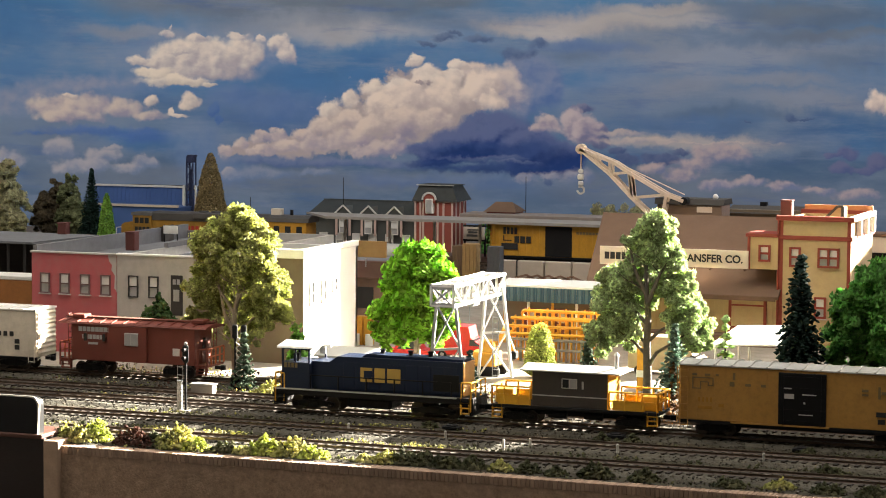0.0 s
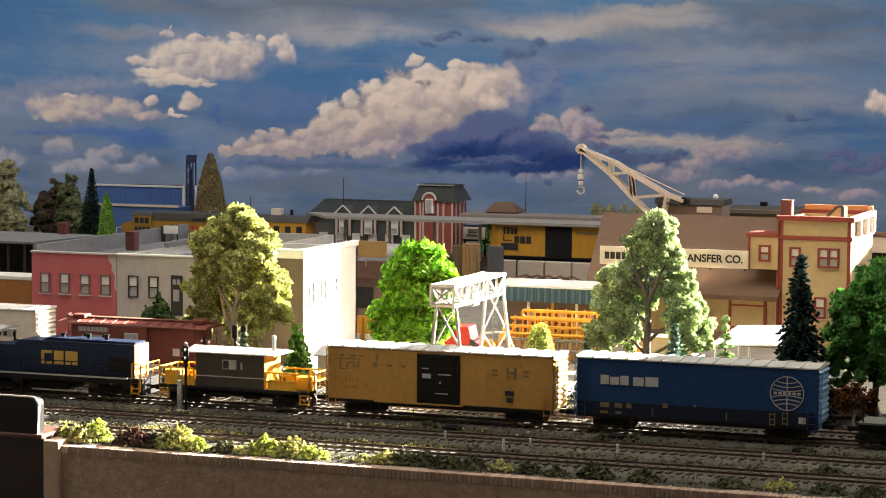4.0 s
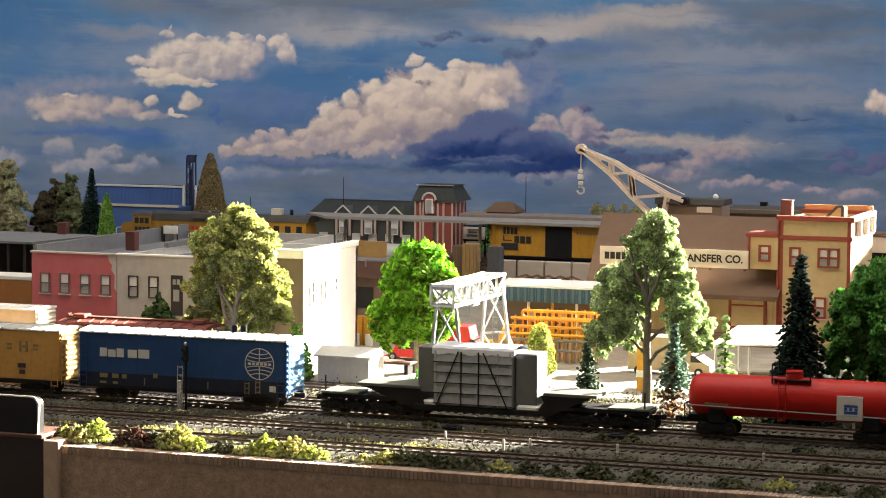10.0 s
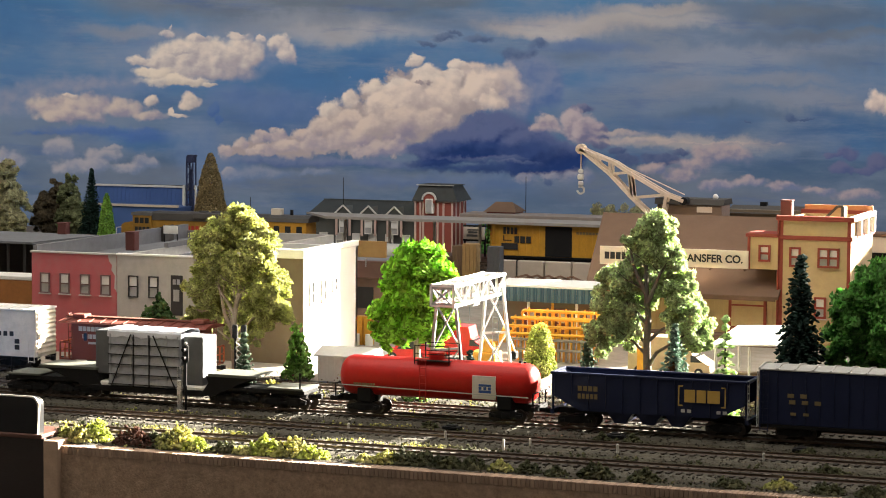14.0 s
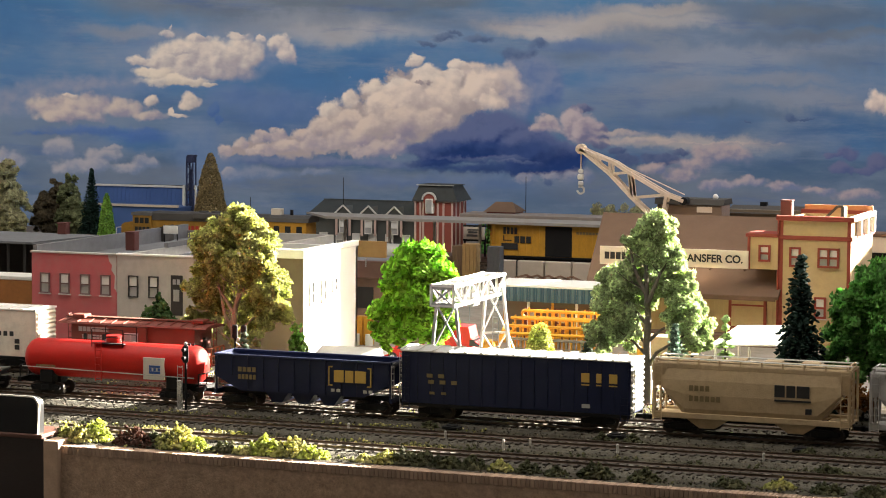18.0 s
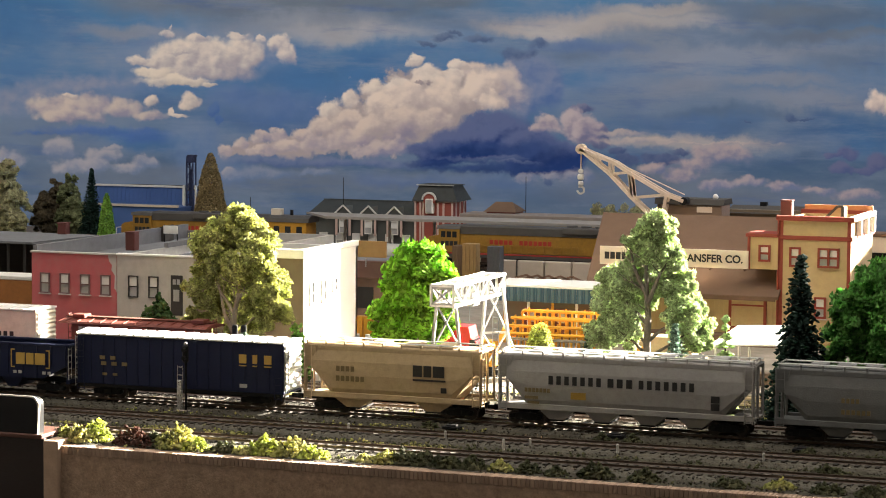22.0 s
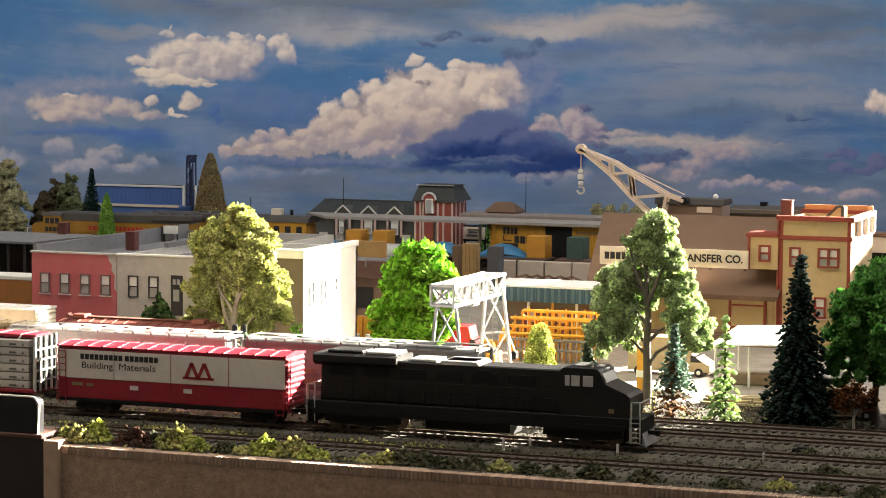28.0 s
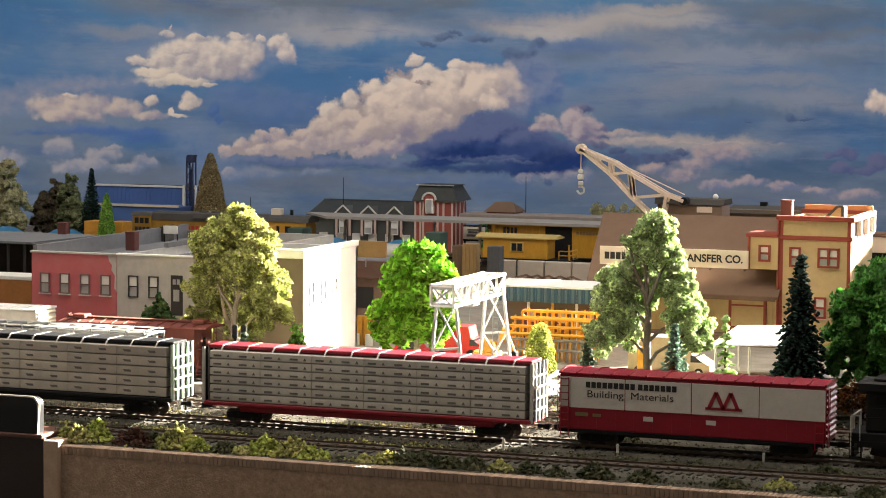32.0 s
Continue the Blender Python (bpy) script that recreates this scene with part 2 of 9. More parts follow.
window_light = M("curtained_pane", (0.36, 0.36, 0.36), 0.4, var=0.15, bump=0)
frame_dark = M("dark_frame", (0.03, 0.028, 0.026), 0.6)
sill_stone = M("stone_sill", (0.45, 0.40, 0.38), 0.8)
concrete = M("pale_concrete", (0.30, 0.265, 0.22), 0.9, var=0.28, freq=0.3, fine=5.0, dirt=(0.15, 0.125, 0.09), dirt_amt=0.7, bump=0.5)
ballast_m = M("ballast_stone", (0.078, 0.072, 0.055), 0.95, var=0.55, freq=0.5, fine=7.0, bump=1.0, dirt=(0.045, 0.035, 0.025), dirt_amt=0.75)
soil_m = M("yard_soil", (0.038, 0.031, 0.019), 0.95, var=0.7, freq=0.35, fine=6.0, bump=1.0, dirt=(0.05, 0.06, 0.025), dirt_amt=0.6)
wall_stone = M("retaining_wall_stone", (0.38, 0.265, 0.185), 0.9, var=0.4, freq=1.6, fine=6.5, bump=1.0, dirt=(0.20, 0.13, 0.085), dirt_amt=0.6)
room_paint = M("room_paint", (0.55, 0.52, 0.48), 0.9, var=0.04, freq=0.02, bump=0.05)
floor_paint = M("room_floor", (0.20, 0.17, 0.14), 0.7, var=0.1, freq=0.03)

# ---- the room ----


def room_box(name, x0, x1, y0, y1, z0, z1, mat, label=""):
    g = Geo().box(x0, x1, y0 - 160.1, y1 - 160.1, z0, z1)
    ob = part(name, g, mat, at=P(0, 0, 0, YAW))
    return tagged(ob, label, kind="structure")


X0, X1, Y0, Y1, ZF, ZC = -120, 95, -60, 345, -95, 135
room_box("floor_room", X0 - 8, X1 + 8, Y0 - 8, Y1 + 8, ZF - 6, ZF, floor_paint)
room_box("ceiling", X0 - 8, X1 + 8, Y0 - 8, Y1 + 8, ZC, ZC + 6, room_paint)
room_box("wall_west", X0 - 8, X0, Y0 - 8, Y1 + 8, ZF, ZC, room_paint)
room_box("wall_south", X0, X1, Y0 - 8, Y0, ZF, ZC, room_paint)
room_box("wall_north", X0, X1, Y1, Y1 + 8, ZF, ZC, room_paint)
WY0, WY1, WZ0, WZ1 = 203.6, 264.0, 34.5, 72.0
g = Geo()
for y0, y1, z0, z1 in ((Y0 - 8, WY0, ZF, ZC), (WY1, Y1 + 8, ZF, ZC), (WY0, WY1, ZF, WZ0), (WY0, WY1, WZ1, ZC)):
    g.box(X1, X1 + 8, y0 - 160.1, y1 - 160.1, z0, z1)
tagged(part("wall_east", g, room_paint, at=P(0, 0, 0, YAW)), "painted room wall with a window opening", kind="structure")

# ---- the sky picture on the back wall ----


def sky_mural():
    """A printed cloud mural: lobes of cloud with ragged edges over a blue ground."""
    m, nt, bs = nodes_of("sky_mural")
    D = 328.0
    f = 4331.7 / D
    tc = add(nt, "ShaderNodeTexCoord")
    mp = add(nt, "ShaderNodeMapping")
    # object x, z in metres -> picture hundredths: u to the right, v down
    mp.inputs["Scale"].default_value = (f / K / 100, f / K / 100, -f / K / 100)
    nt.links.new(tc.outputs["Object"], mp.inputs["Vector"])
    mp.inputs["Location"].default_value = (7.864, 0, 0.961)

    def noise(scale, detail, rough, squash=(1, 1, 1)):
        q = add(nt, "ShaderNodeMapping")
        q.inputs["Scale"].default_value = squash
        nt.links.new(mp.outputs[0], q.inputs["Vector"])
        n = add(nt, "ShaderNodeTexNoise", Scale=scale, Detail=detail, Roughness=rough)
        nt.links.new(q.outputs[0], n.inputs["Vector"])
        return n

    def vmath(op, a, b=None):
        n = add(nt, "ShaderNodeVectorMath")
        n.operation = op
        for i, x in enumerate((a, b)):
            if x is None:
                continue
            if isinstance(x, (tuple, list)):
                n.inputs[i].default_value = x
            else:
                nt.links.new(x, n.inputs[i])
        return n

    def warped(amount, scale, detail):
        n = noise(scale, detail, 0.62)
        c = vmath("SUBTRACT", n.outputs["Color"], (0.5, 0.5, 0.5))
        s = vmath("MULTIPLY", c.outputs[0], (amount, 0, amount))
        return vmath("ADD", mp.outputs[0], s.outputs[0]).outputs[0]

    w_soft = warped(0.9, 0.8, 8.0)
    w_puff = warped(0.34, 2.6, 7.0)
    # blue ground: lighter towards the horizon, streaked
    sep = add(nt, "ShaderNodeSeparateXYZ")
    nt.links.new(mp.outputs[0], sep.inputs[0])
    ramp = add(nt, "ShaderNodeValToRGB")
    mr = add(nt, "ShaderNodeMapRange")
    mr.inputs[1].default_value, mr.inputs[2].default_value = -0.5, 4.0
    nt.links.new(sep.outputs["Z"], mr.inputs[0])
    nt.links.new(mr.outputs[0], ramp.inputs[0])
    cols = ((0.0, (0.055, 0.16, 0.31)), (0.45, (0.07, 0.15, 0.29)), (0.75, (0.055, 0.105, 0.19)), (1.0, (0.09, 0.13, 0.20)))
    ramp.color_ramp.elements[0].position, ramp.color_ramp.elements[0].color = cols[0][0], (*cols[0][1], 1)
    ramp.color_ramp.elements[1].position, ramp.color_ramp.elements[1].color = cols[-1][0], (*cols[-1][1], 1)
    for pos, c in cols[1:-1]:
        e = ramp.color_ramp.elements.new(pos)
        e.color = (*c, 1)
    col = ramp.outputs[0]

    def over(fac, c, base):
        mx = add(nt, "ShaderNodeMixRGB")
        nt.links.new(fac, mx.inputs[0])
        nt.links.new(base, mx.inputs[1])
        if isinstance(c, tuple):
            mx.inputs[2].default_value = (*c, 1)
        else:
            nt.links.new(c, mx.inputs[2])
        return mx.outputs[0]

    def rng(src, a, b, lo, hi):
        q = add(nt, "ShaderNodeMapRange")
        q.interpolation_type = "SMOOTHSTEP"
        for k, v in ((1, a), (2, b), (3, lo), (4, hi)):
            q.inputs[k].default_value = v
        nt.links.new(src, q.inputs[0])
        return q.outputs[0]

    # thin streaks all over, greyer to the right
    veil = noise(0.55, 8.0, 0.62, (0.55, 1, 1.9))
    col = over(rng(veil.outputs[0], 0.40, 0.70, 0.0, 0.62), (0.185, 0.225, 0.30), col)
    dark = noise(0.8, 8.0, 0.6, (0.5, 1, 1.7))
    col = over(rng(dark.outputs[0], 0.52, 0.74, 0.0, 0.5), (0.055, 0.095, 0.18), col)
    puff2 = noise(1.1, 6.0, 0.55, (0.6, 1, 1.5))
    vor = add(nt, "ShaderNodeTexVoronoi", Scale=3.4, Detail=2.0, Roughness=0.55, Lacunarity=2.3)
    vor.feature = "SMOOTH_F1"
    vor.inputs["Smoothness"].default_value = 0.6
    nt.links.new(w_puff, vor.inputs["Vector"])
    heads = vor.outputs["Distance"]

    def bank(lobes, c, edge=0.1, power=0.95, soft=False, tone=0.1, blend=0.2, heap=0.55):
        """A bank of cloud: ellipses (u, v, ru, rv) merged into one mass of one colour."""
        nonlocal col
        near = None
        for u, v, ru, rv in lobes:
            d = vmath("SUBTRACT", w_soft if soft else w_puff, (u, 0, v))
            q = vmath("MULTIPLY", d.outputs[0], (1 / ru, 0, 1 / rv))
            ln = add(nt, "ShaderNodeVectorMath")
            ln.operation = "LENGTH"
            nt.links.new(q.outputs[0], ln.inputs[0])
            if near is None:
                near = ln.outputs["Value"]
            else:
                mn = add(nt, "ShaderNodeMath")
                mn.operation = "SMOOTH_MIN"
                mn.inputs[2].default_value = blend
                nt.links.new(near, mn.inputs[0])
                nt.links.new(ln.outputs["Value"], mn.inputs[1])
                near = mn.outputs[0]
        if not soft:
            # cauliflower edge
            k = add(nt, "ShaderNodeMath")
            k.operation = "MULTIPLY_ADD"
            k.inputs[1].default_value = heap
            nt.links.new(heads, k.inputs[0])
            nt.links.new(near, k.inputs[2])
            s = add(nt, "ShaderNodeMath")
            s.operation = "SUBTRACT"
            s.inputs[1].default_value = heap * 0.62
            nt.links.new(k.outputs[0], s.inputs[0])
            near = s.outputs[0]
        fac = rng(near, 1 - edge, 1 + edge, power, 0.0)
        if soft:
            t = rng(puff2.outputs[0], 0.3, 0.7, 0.0, 1.0)
        else:
            t = rng(heads, 0.15, 0.75, 1.0, 0.0)
        tone_ = add(nt, "ShaderNodeMixRGB")
        nt.links.new(t, tone_.inputs[0])
        tone_.inputs[1].default_value = (*[v * (1 - tone) for v in c], 1)
        tone_.inputs[2].default_value = (*[v * (1 + tone) for v in c], 1)
        col = over(fac, tone_.outputs[0], col)

    # wide soft layers
    bank([(5.6, 0.1, 2.6, 0.35), (3.2, 0.05, 1.4, 0.3), (7.8, 0.02, 0.8, 0.2), (13.8, 0.2, 1.9, 0.32), (14.6, 0.55, 1.6, 0.1)], (0.12, 0.14, 0.18), 0.7, 0.85, True)
    bank([(12.6, 0.85, 3.2, 0.3), (5.6, 0.5, 1.7, 0.2), (14.3, 1.7, 1.5, 0.2), (2.4, 0.7, 1.0, 0.12), (12.1, 1.4, 0.9, 0.25), (13.6, 1.35, 1.2, 0.14)], (0.225, 0.235, 0.275), 0.7, 0.7, True)
    bank([(11.6, 1.8, 1.8, 0.3), (0.9, 2.5, 1.6, 0.5), (13.5, 2.5, 1.4, 0.16), (4.6, 1.85, 0.9, 0.2)], (0.14, 0.18, 0.255), 0.7, 0.75, True)
    bank([(6.0, 2.1, 1.9, 0.5), (4.6, 2.2, 0.9, 0.25), (9.9, 3.2, 1.4, 0.3), (12.3, 2.15, 1.2, 0.2), (14.8, 2.2, 0.9, 0.3)], (0.07, 0.125, 0.24), 0.6, 0.8, True)
    bank([(5.4, 1.4, 1.0, 0.4), (0.2, 0.4, 1.2, 0.5), (15.3, 2.3, 0.9, 0.4), (6.4, 1.25, 0.6, 0.35), (2.6, 2.55, 0.9, 0.16)], (0.045, 0.125, 0.27), 0.6, 0.8, True)
    bank([(6.0, 3.2, 2.6, 0.22), (11.5, 3.25, 2.0, 0.3), (13.4, 3.4, 1.6, 0.25), (3.0, 3.25, 2.0, 0.25)], (0.125, 0.15, 0.20), 0.7, 0.8, True)
    bank([(10.6, 0.4, 2.0, 0.2), (9.2, 0.45, 0.8, 0.16), (11.6, 0.15, 0.9, 0.12), (12.6, 2.5, 1.0, 0.12), (11.6, 2.46, 1.1, 0.1)], (0.34, 0.305, 0.30), 0.6, 0.85, True)
    bank([(10.9, 0.34, 1.3, 0.14), (9.7, 0.46, 0.8, 0.12), (6.3, 0.66, 1.3, 0.13)], (0.40, 0.36, 0.34), 0.95, 0.5, True)
    bank([(13.2, 0.6, 1.7, 0.12), (15.1, 1.0, 0.8, 0.14), (12.9, 0.2, 0.4, 0.22), (14.6, 0.3, 0.9, 0.12), (13.0, 1.95, 1.4, 0.1), (10.4, 0.83, 0.9, 0.14)], (0.085, 0.13, 0.21), 0.9, 0.65, True)
    def ink(r, g, b):
        """A printed colour from its 0-255 tones."""
        return tuple((v / 255 / 12.92) if v < 10 else ((v / 255 + 0.055) / 1.055) ** 2.4 for v in (r, g, b))

    def billow(vec):
        """Rounded heads of cloud at two sizes: low at a head's middle."""
        total = None
        for scale, weight in ((1.9, 0.55), (4.6, 0.45)):
            n = add(nt, "ShaderNodeTexVoronoi", Scale=scale, Detail=1.0, Roughness=0.5)
            n.feature = "SMOOTH_F1"
            n.inputs["Smoothness"].default_value = 0.35
            nt.links.new(vec, n.inputs["Vector"])
            k = add(nt, "ShaderNodeMath")
            k.operation = "MULTIPLY_ADD"
            k.inputs[1].default_value, k.inputs[2].default_value = weight, 0.0
            nt.links.new(n.outputs["Distance"], k.inputs[0])
            if total is not None:
                nt.links.new(total, k.inputs[2])
            total = k.outputs[0]
        return total

    w_head = warped(0.22, 1.7, 5.0)
    here = billow(w_head)
    there = billow(vmath("ADD", w_head, (-0.05, 0, -0.085)).outputs[0])
    relief = add(nt, "ShaderNodeMath")
    relief.operation = "SUBTRACT"
    nt.links.new(there, relief.inputs[0])
    nt.links.new(here, relief.inputs[1])
    curl = noise(2.2, 6.0, 0.6, (0.8, 1, 1.2))
    bumps = add(nt, "ShaderNodeMath")
    bumps.operation = "MULTIPLY_ADD"
    bumps.inputs[1].default_value = 0.62
    nt.links.new(relief.outputs[0], bumps.inputs[0])
    nt.links.new(rng(curl.outputs[0], 0.25, 0.75, 0.22, 0.78), bumps.inputs[2])

    # one head of cloud as a node group: lit from above, lost in the haze below
    head = bpy.data.node_groups.new("cloud_head", "ShaderNodeTree")
    for nm, kind in (("Under", "Color"), ("Place", "Vector"), ("Heap", "Float"), ("Bumps", "Float"), ("Centre", "Vector"), ("Inverse", "Vector"), ("Rough", "Float"),
                     ("Inner", "Float"), ("Outer", "Float"), ("Power", "Float"), ("Foot", "Float"), ("Light", "Vector"), ("Top", "Color"), ("Base", "Color")):
        head.interface.new_socket(nm, in_out="INPUT", socket_type="NodeSocket" + kind)
    head.interface.new_socket("Color", in_out="OUTPUT", socket_type="NodeSocketColor")
    hi = head.nodes.new("NodeGroupInput").outputs

    def step(kind, op, *ins):
        n = head.nodes.new(kind)
        if op:
            n.operation = op
        for i, v in enumerate(ins):
            if v is not None:
                head.links.new(v, n.inputs[i])
        return n

    # a trace of the tone below keeps the heads in their painting order
    gp = step("ShaderNodeVectorMath", "MULTIPLY_ADD", hi["Under"], None, hi["Place"])
    gp.inputs[1].default_value = (1e-6, 1e-6, 1e-6)
    gd = step("ShaderNodeVectorMath", "SUBTRACT", gp.outputs[0], hi["Centre"])
    gq = step("ShaderNodeVectorMath", "MULTIPLY", gd.outputs[0], hi["Inverse"])
    gl = step("ShaderNodeVectorMath", "LENGTH", gq.outputs[0])
    ge = step("ShaderNodeMath", "MULTIPLY_ADD", hi["Heap"], hi["Rough"], gl.outputs["Value"])
    gf = step("ShaderNodeMapRange", None, ge.outputs[0], hi["Inner"], hi["Outer"], hi["Power"])
    gf.interpolation_type = "SMOOTHSTEP"
    gf.inputs[4].default_value = 0.0
    gz = step("ShaderNodeVectorMath", "DOT_PRODUCT", gq.outputs[0])
    gz.inputs[1].default_value = (0, 0, 1)
    gb = step("ShaderNodeMapRange", None, gz.outputs["Value"], None, None, None, hi["Foot"])
    gb.interpolation_type = "SMOOTHSTEP"
    gb.inputs[1].default_value, gb.inputs[2].default_value, gb.inputs[3].default_value = 0.0, 0.95, 1.0
    gm = step("ShaderNodeMath", "MULTIPLY", gf.outputs[0], gb.outputs[0])
    gs = step("ShaderNodeVectorMath", "DOT_PRODUCT", gq.outputs[0], hi["Light"])
    ga_ = step("ShaderNodeMath", "ADD", gs.outputs["Value"], hi["Bumps"])
    gt = step("ShaderNodeMapRange", None, ga_.outputs[0])
    gt.interpolation_type = "SMOOTHSTEP"
    gt.inputs[1].default_value, gt.inputs[2].default_value = 0.08, 0.9
    gc = step("ShaderNodeMixRGB", None, gt.outputs[0], hi["Base"], hi["Top"])
    go = step("ShaderNodeMixRGB", None, gm.outputs[0], hi["Under"], gc.outputs[0])
    head.links.new(go.outputs[0], head.nodes.new("NodeGroupOutput").inputs[0])

    def puffs(heads_, top, base, edge=0.16, fade=True, power=0.97, heap=0.2, sink=1.0):
        """Heads of cloud (u, v, ru, rv) laid one before another."""
        nonlocal col
        for u, v, ru, rv in heads_:
            n = nt.nodes.new("ShaderNodeGroup")
            n.node_tree = head
            h = min(0.75, heap / min(ru, rv))
            for nm, val in (("Centre", (u, 0, v)), ("Inverse", (1 / ru, 0, 1 / rv)), ("Rough", h), ("Inner", 1 + h * 0.44 - edge), ("Outer", 1 + h * 0.44 + edge), ("Power", power),
                            ("Foot", 0.0 if fade else 1.0), ("Light", (-0.22 * sink, 0, -0.42 * sink)), ("Top", (*ink(*top), 1)), ("Base", (*ink(*base), 1))):
                n.inputs[nm].default_value = val
            for nm, src in (("Under", col), ("Place", w_puff), ("Heap", here), ("Bumps", bumps.outputs[0])):
                nt.links.new(src, n.inputs[nm])
            col = n.outputs[0]

    # thin torn streaks over the whole print
    torn = noise(0.9, 9.0, 0.68, (0.42, 1, 2.6))
    col = over(rng(torn.outputs[0], 0.5, 0.68, 0.0, 0.42), ink(122, 130, 148), col)
    torn_low = noise(1.3, 9.0, 0.66, (0.38, 1, 2.4))
    col = over(rng(torn_low.outputs[0], 0.52, 0.7, 0.0, 0.45), ink(62, 90, 138), col)
    # upper left cloud
    puffs([(3.6, 1.1, 1.5, 0.55), (4.7, 1.05, 0.5, 0.4)], (140, 142, 155), (96, 116, 150), 0.5, power=0.6)
    puffs([(4.3, 1.05, 0.42, 0.4), (3.75, 1.08, 0.65, 0.42), (3.15, 1.12, 0.6, 0.42), (2.6, 1.15, 0.42, 0.14)], (206, 192, 180), (150, 143, 150), 0.2, False)
    puffs([(3.0, 0.65, 0.2, 0.1), (3.03, 0.54, 0.035, 0.08), (4.2, 0.72, 0.26, 0.1), (3.55, 0.76, 0.3, 0.1), (4.62, 0.75, 0.13, 0.11), (5.1, 1.02, 0.2, 0.24), (4.95, 0.82, 0.2, 0.2)], (202, 188, 178), (148, 142, 152), 0.2, heap=0.1)
    puffs([(3.15, 1.5, 0.72, 0.11), (2.75, 1.35, 0.4, 0.12), (3.72, 1.56, 0.2, 0.05)], (208, 194, 178), (176, 164, 156), 0.22, False, heap=0.05)
    puffs([(3.75, 1.41, 0.5, 0.04), (3.2, 1.0, 0.25, 0.03), (4.25, 1.38, 0.35, 0.1)], (150, 143, 150), (130, 128, 145), 0.6, False, 0.6, heap=0.02)
    puffs([(4.3, 1.75, 0.9, 0.22), (5.0, 1.95, 1.0, 0.3)], (88, 110, 150), (72, 100, 146), 0.6, False, 0.7)
    # left low bank
    puffs([(1.2, 1.75, 1.1, 0.3), (0.3, 2.0, 0.6, 0.35), (2.0, 1.62, 0.9, 0.2)], (138, 138, 152), (100, 118, 150), 0.55, power=0.65)
    puffs([(0.95, 1.98, 0.5, 0.23), (1.6, 1.92, 0.6, 0.22), (2.2, 2.0, 0.5, 0.19), (2.7, 2.12, 0.4, 0.13), (1.3, 2.14, 0.8, 0.15)], (184, 168, 158), (134, 128, 145), 0.28, False, 0.92, heap=0.12)
    puffs([(2.68, 1.86, 0.17, 0.13), (3.4, 1.85, 0.24, 0.17), (3.06, 2.0, 0.1, 0.09), (3.2, 2.07, 0.25, 0.07), (1.25, 1.78, 0.2, 0.07)], (206, 190, 176), (160, 150, 150), 0.2, False, heap=0.08)
    puffs([(3.82, 2.02, 0.12, 0.19), (3.9, 2.2, 0.08, 0.12)], (78, 104, 148), (60, 92, 145), 0.3, False, 0.85)
    puffs([(1.7, 2.4, 1.1, 0.09), (2.6, 2.5, 0.5, 0.12), (0.7, 2.45, 0.5, 0.05)], (66, 98, 156), (62, 92, 146), 0.6, False, 0.7, heap=0.04)
    puffs([(3.45, 2.6, 0.5, 0.5), (3.9, 3.0, 0.6, 0.4)], (104, 122, 150), (84, 108, 146), 0.5, False, 0.7)
    puffs([(1.1, 2.74, 0.45, 0.27), (1.85, 2.86, 0.38, 0.24), (2.02, 2.68, 0.2, 0.06), (2.6, 2.96, 0.3, 0.19), (2.3, 3.06, 0.4, 0.14), (0.15, 2.95, 0.4, 0.25), (1.5, 3.05, 0.7, 0.2), (4.08, 3.12, 0.16, 0.12)], (152, 148, 154), (106, 118, 144), 0.22)
    # dark tower behind the great cloud
    puffs([(9.1, 0.95, 0.3, 0.14), (9.35, 0.9, 0.25, 0.13), (9.55, 0.74, 0.28, 0.12)], (88, 104, 134), (64, 82, 116), 0.28, False, 0.9)
    puffs([(9.5, 1.3, 0.5, 0.42), (9.75, 1.6, 0.28, 0.34), (9.25, 1.2, 0.4, 0.25), (9.3, 1.75, 0.5, 0.3)], (112, 122, 148), (74, 98, 142), 0.35, False, 0.88)
    puffs([(10.5, 0.8, 1.0, 0.12), (10.1, 0.75, 0.4, 0.1)], (90, 110, 146), (82, 104, 142), 0.55, False, 0.75, heap=0.06)
    # the great cloud: heaped heads from the back to the front
    puffs([(8.4, 1.3, 0.4, 0.26), (8.9, 1.55, 0.4, 0.45)], (196, 178, 166), (150, 140, 150), 0.25, False)
    bank([(7.95, 1.75, 0.8, 0.6), (7.2, 2.0, 1.1, 0.78), (6.3, 2.3, 0.85, 0.5), (5.2, 2.62, 0.75, 0.27), (4.5, 2.68, 0.5, 0.2)], ink(160, 147, 146), 0.14, 0.97)
    puffs([(7.35, 1.1, 0.21, 0.16), (8.08, 1.16, 0.24, 0.18), (7.95, 1.4, 0.3, 0.25), (7.6, 1.36, 0.42, 0.3), (7.05, 1.55, 0.3, 0.27), (6.62, 1.58, 0.3, 0.27), (6.22, 1.8, 0.3, 0.26), (5.88, 2.0, 0.3, 0.27)], (210, 195, 182), (172, 158, 153), 0.14)
    puffs([(9.0, 1.7, 0.4, 0.4)], (172, 160, 158), (110, 116, 142), 0.5, False, 0.8)
    puffs([(8.55, 1.62, 0.45, 0.42), (7.85, 1.75, 0.45, 0.42), (7.3, 1.75, 0.45, 0.4), (6.75, 1.9, 0.42, 0.36), (8.75, 1.8, 0.35, 0.25)], (208, 190, 176), (166, 152, 150), 0.16)
    puffs([(6.2, 2.15, 0.42, 0.3), (7.75, 2.12, 0.4, 0.3), (7.15, 2.15, 0.45, 0.32), (5.75, 2.3, 0.35, 0.24), (6.6, 2.25, 0.45, 0.3)], (194, 176, 164), (152, 140, 144), 0.16)
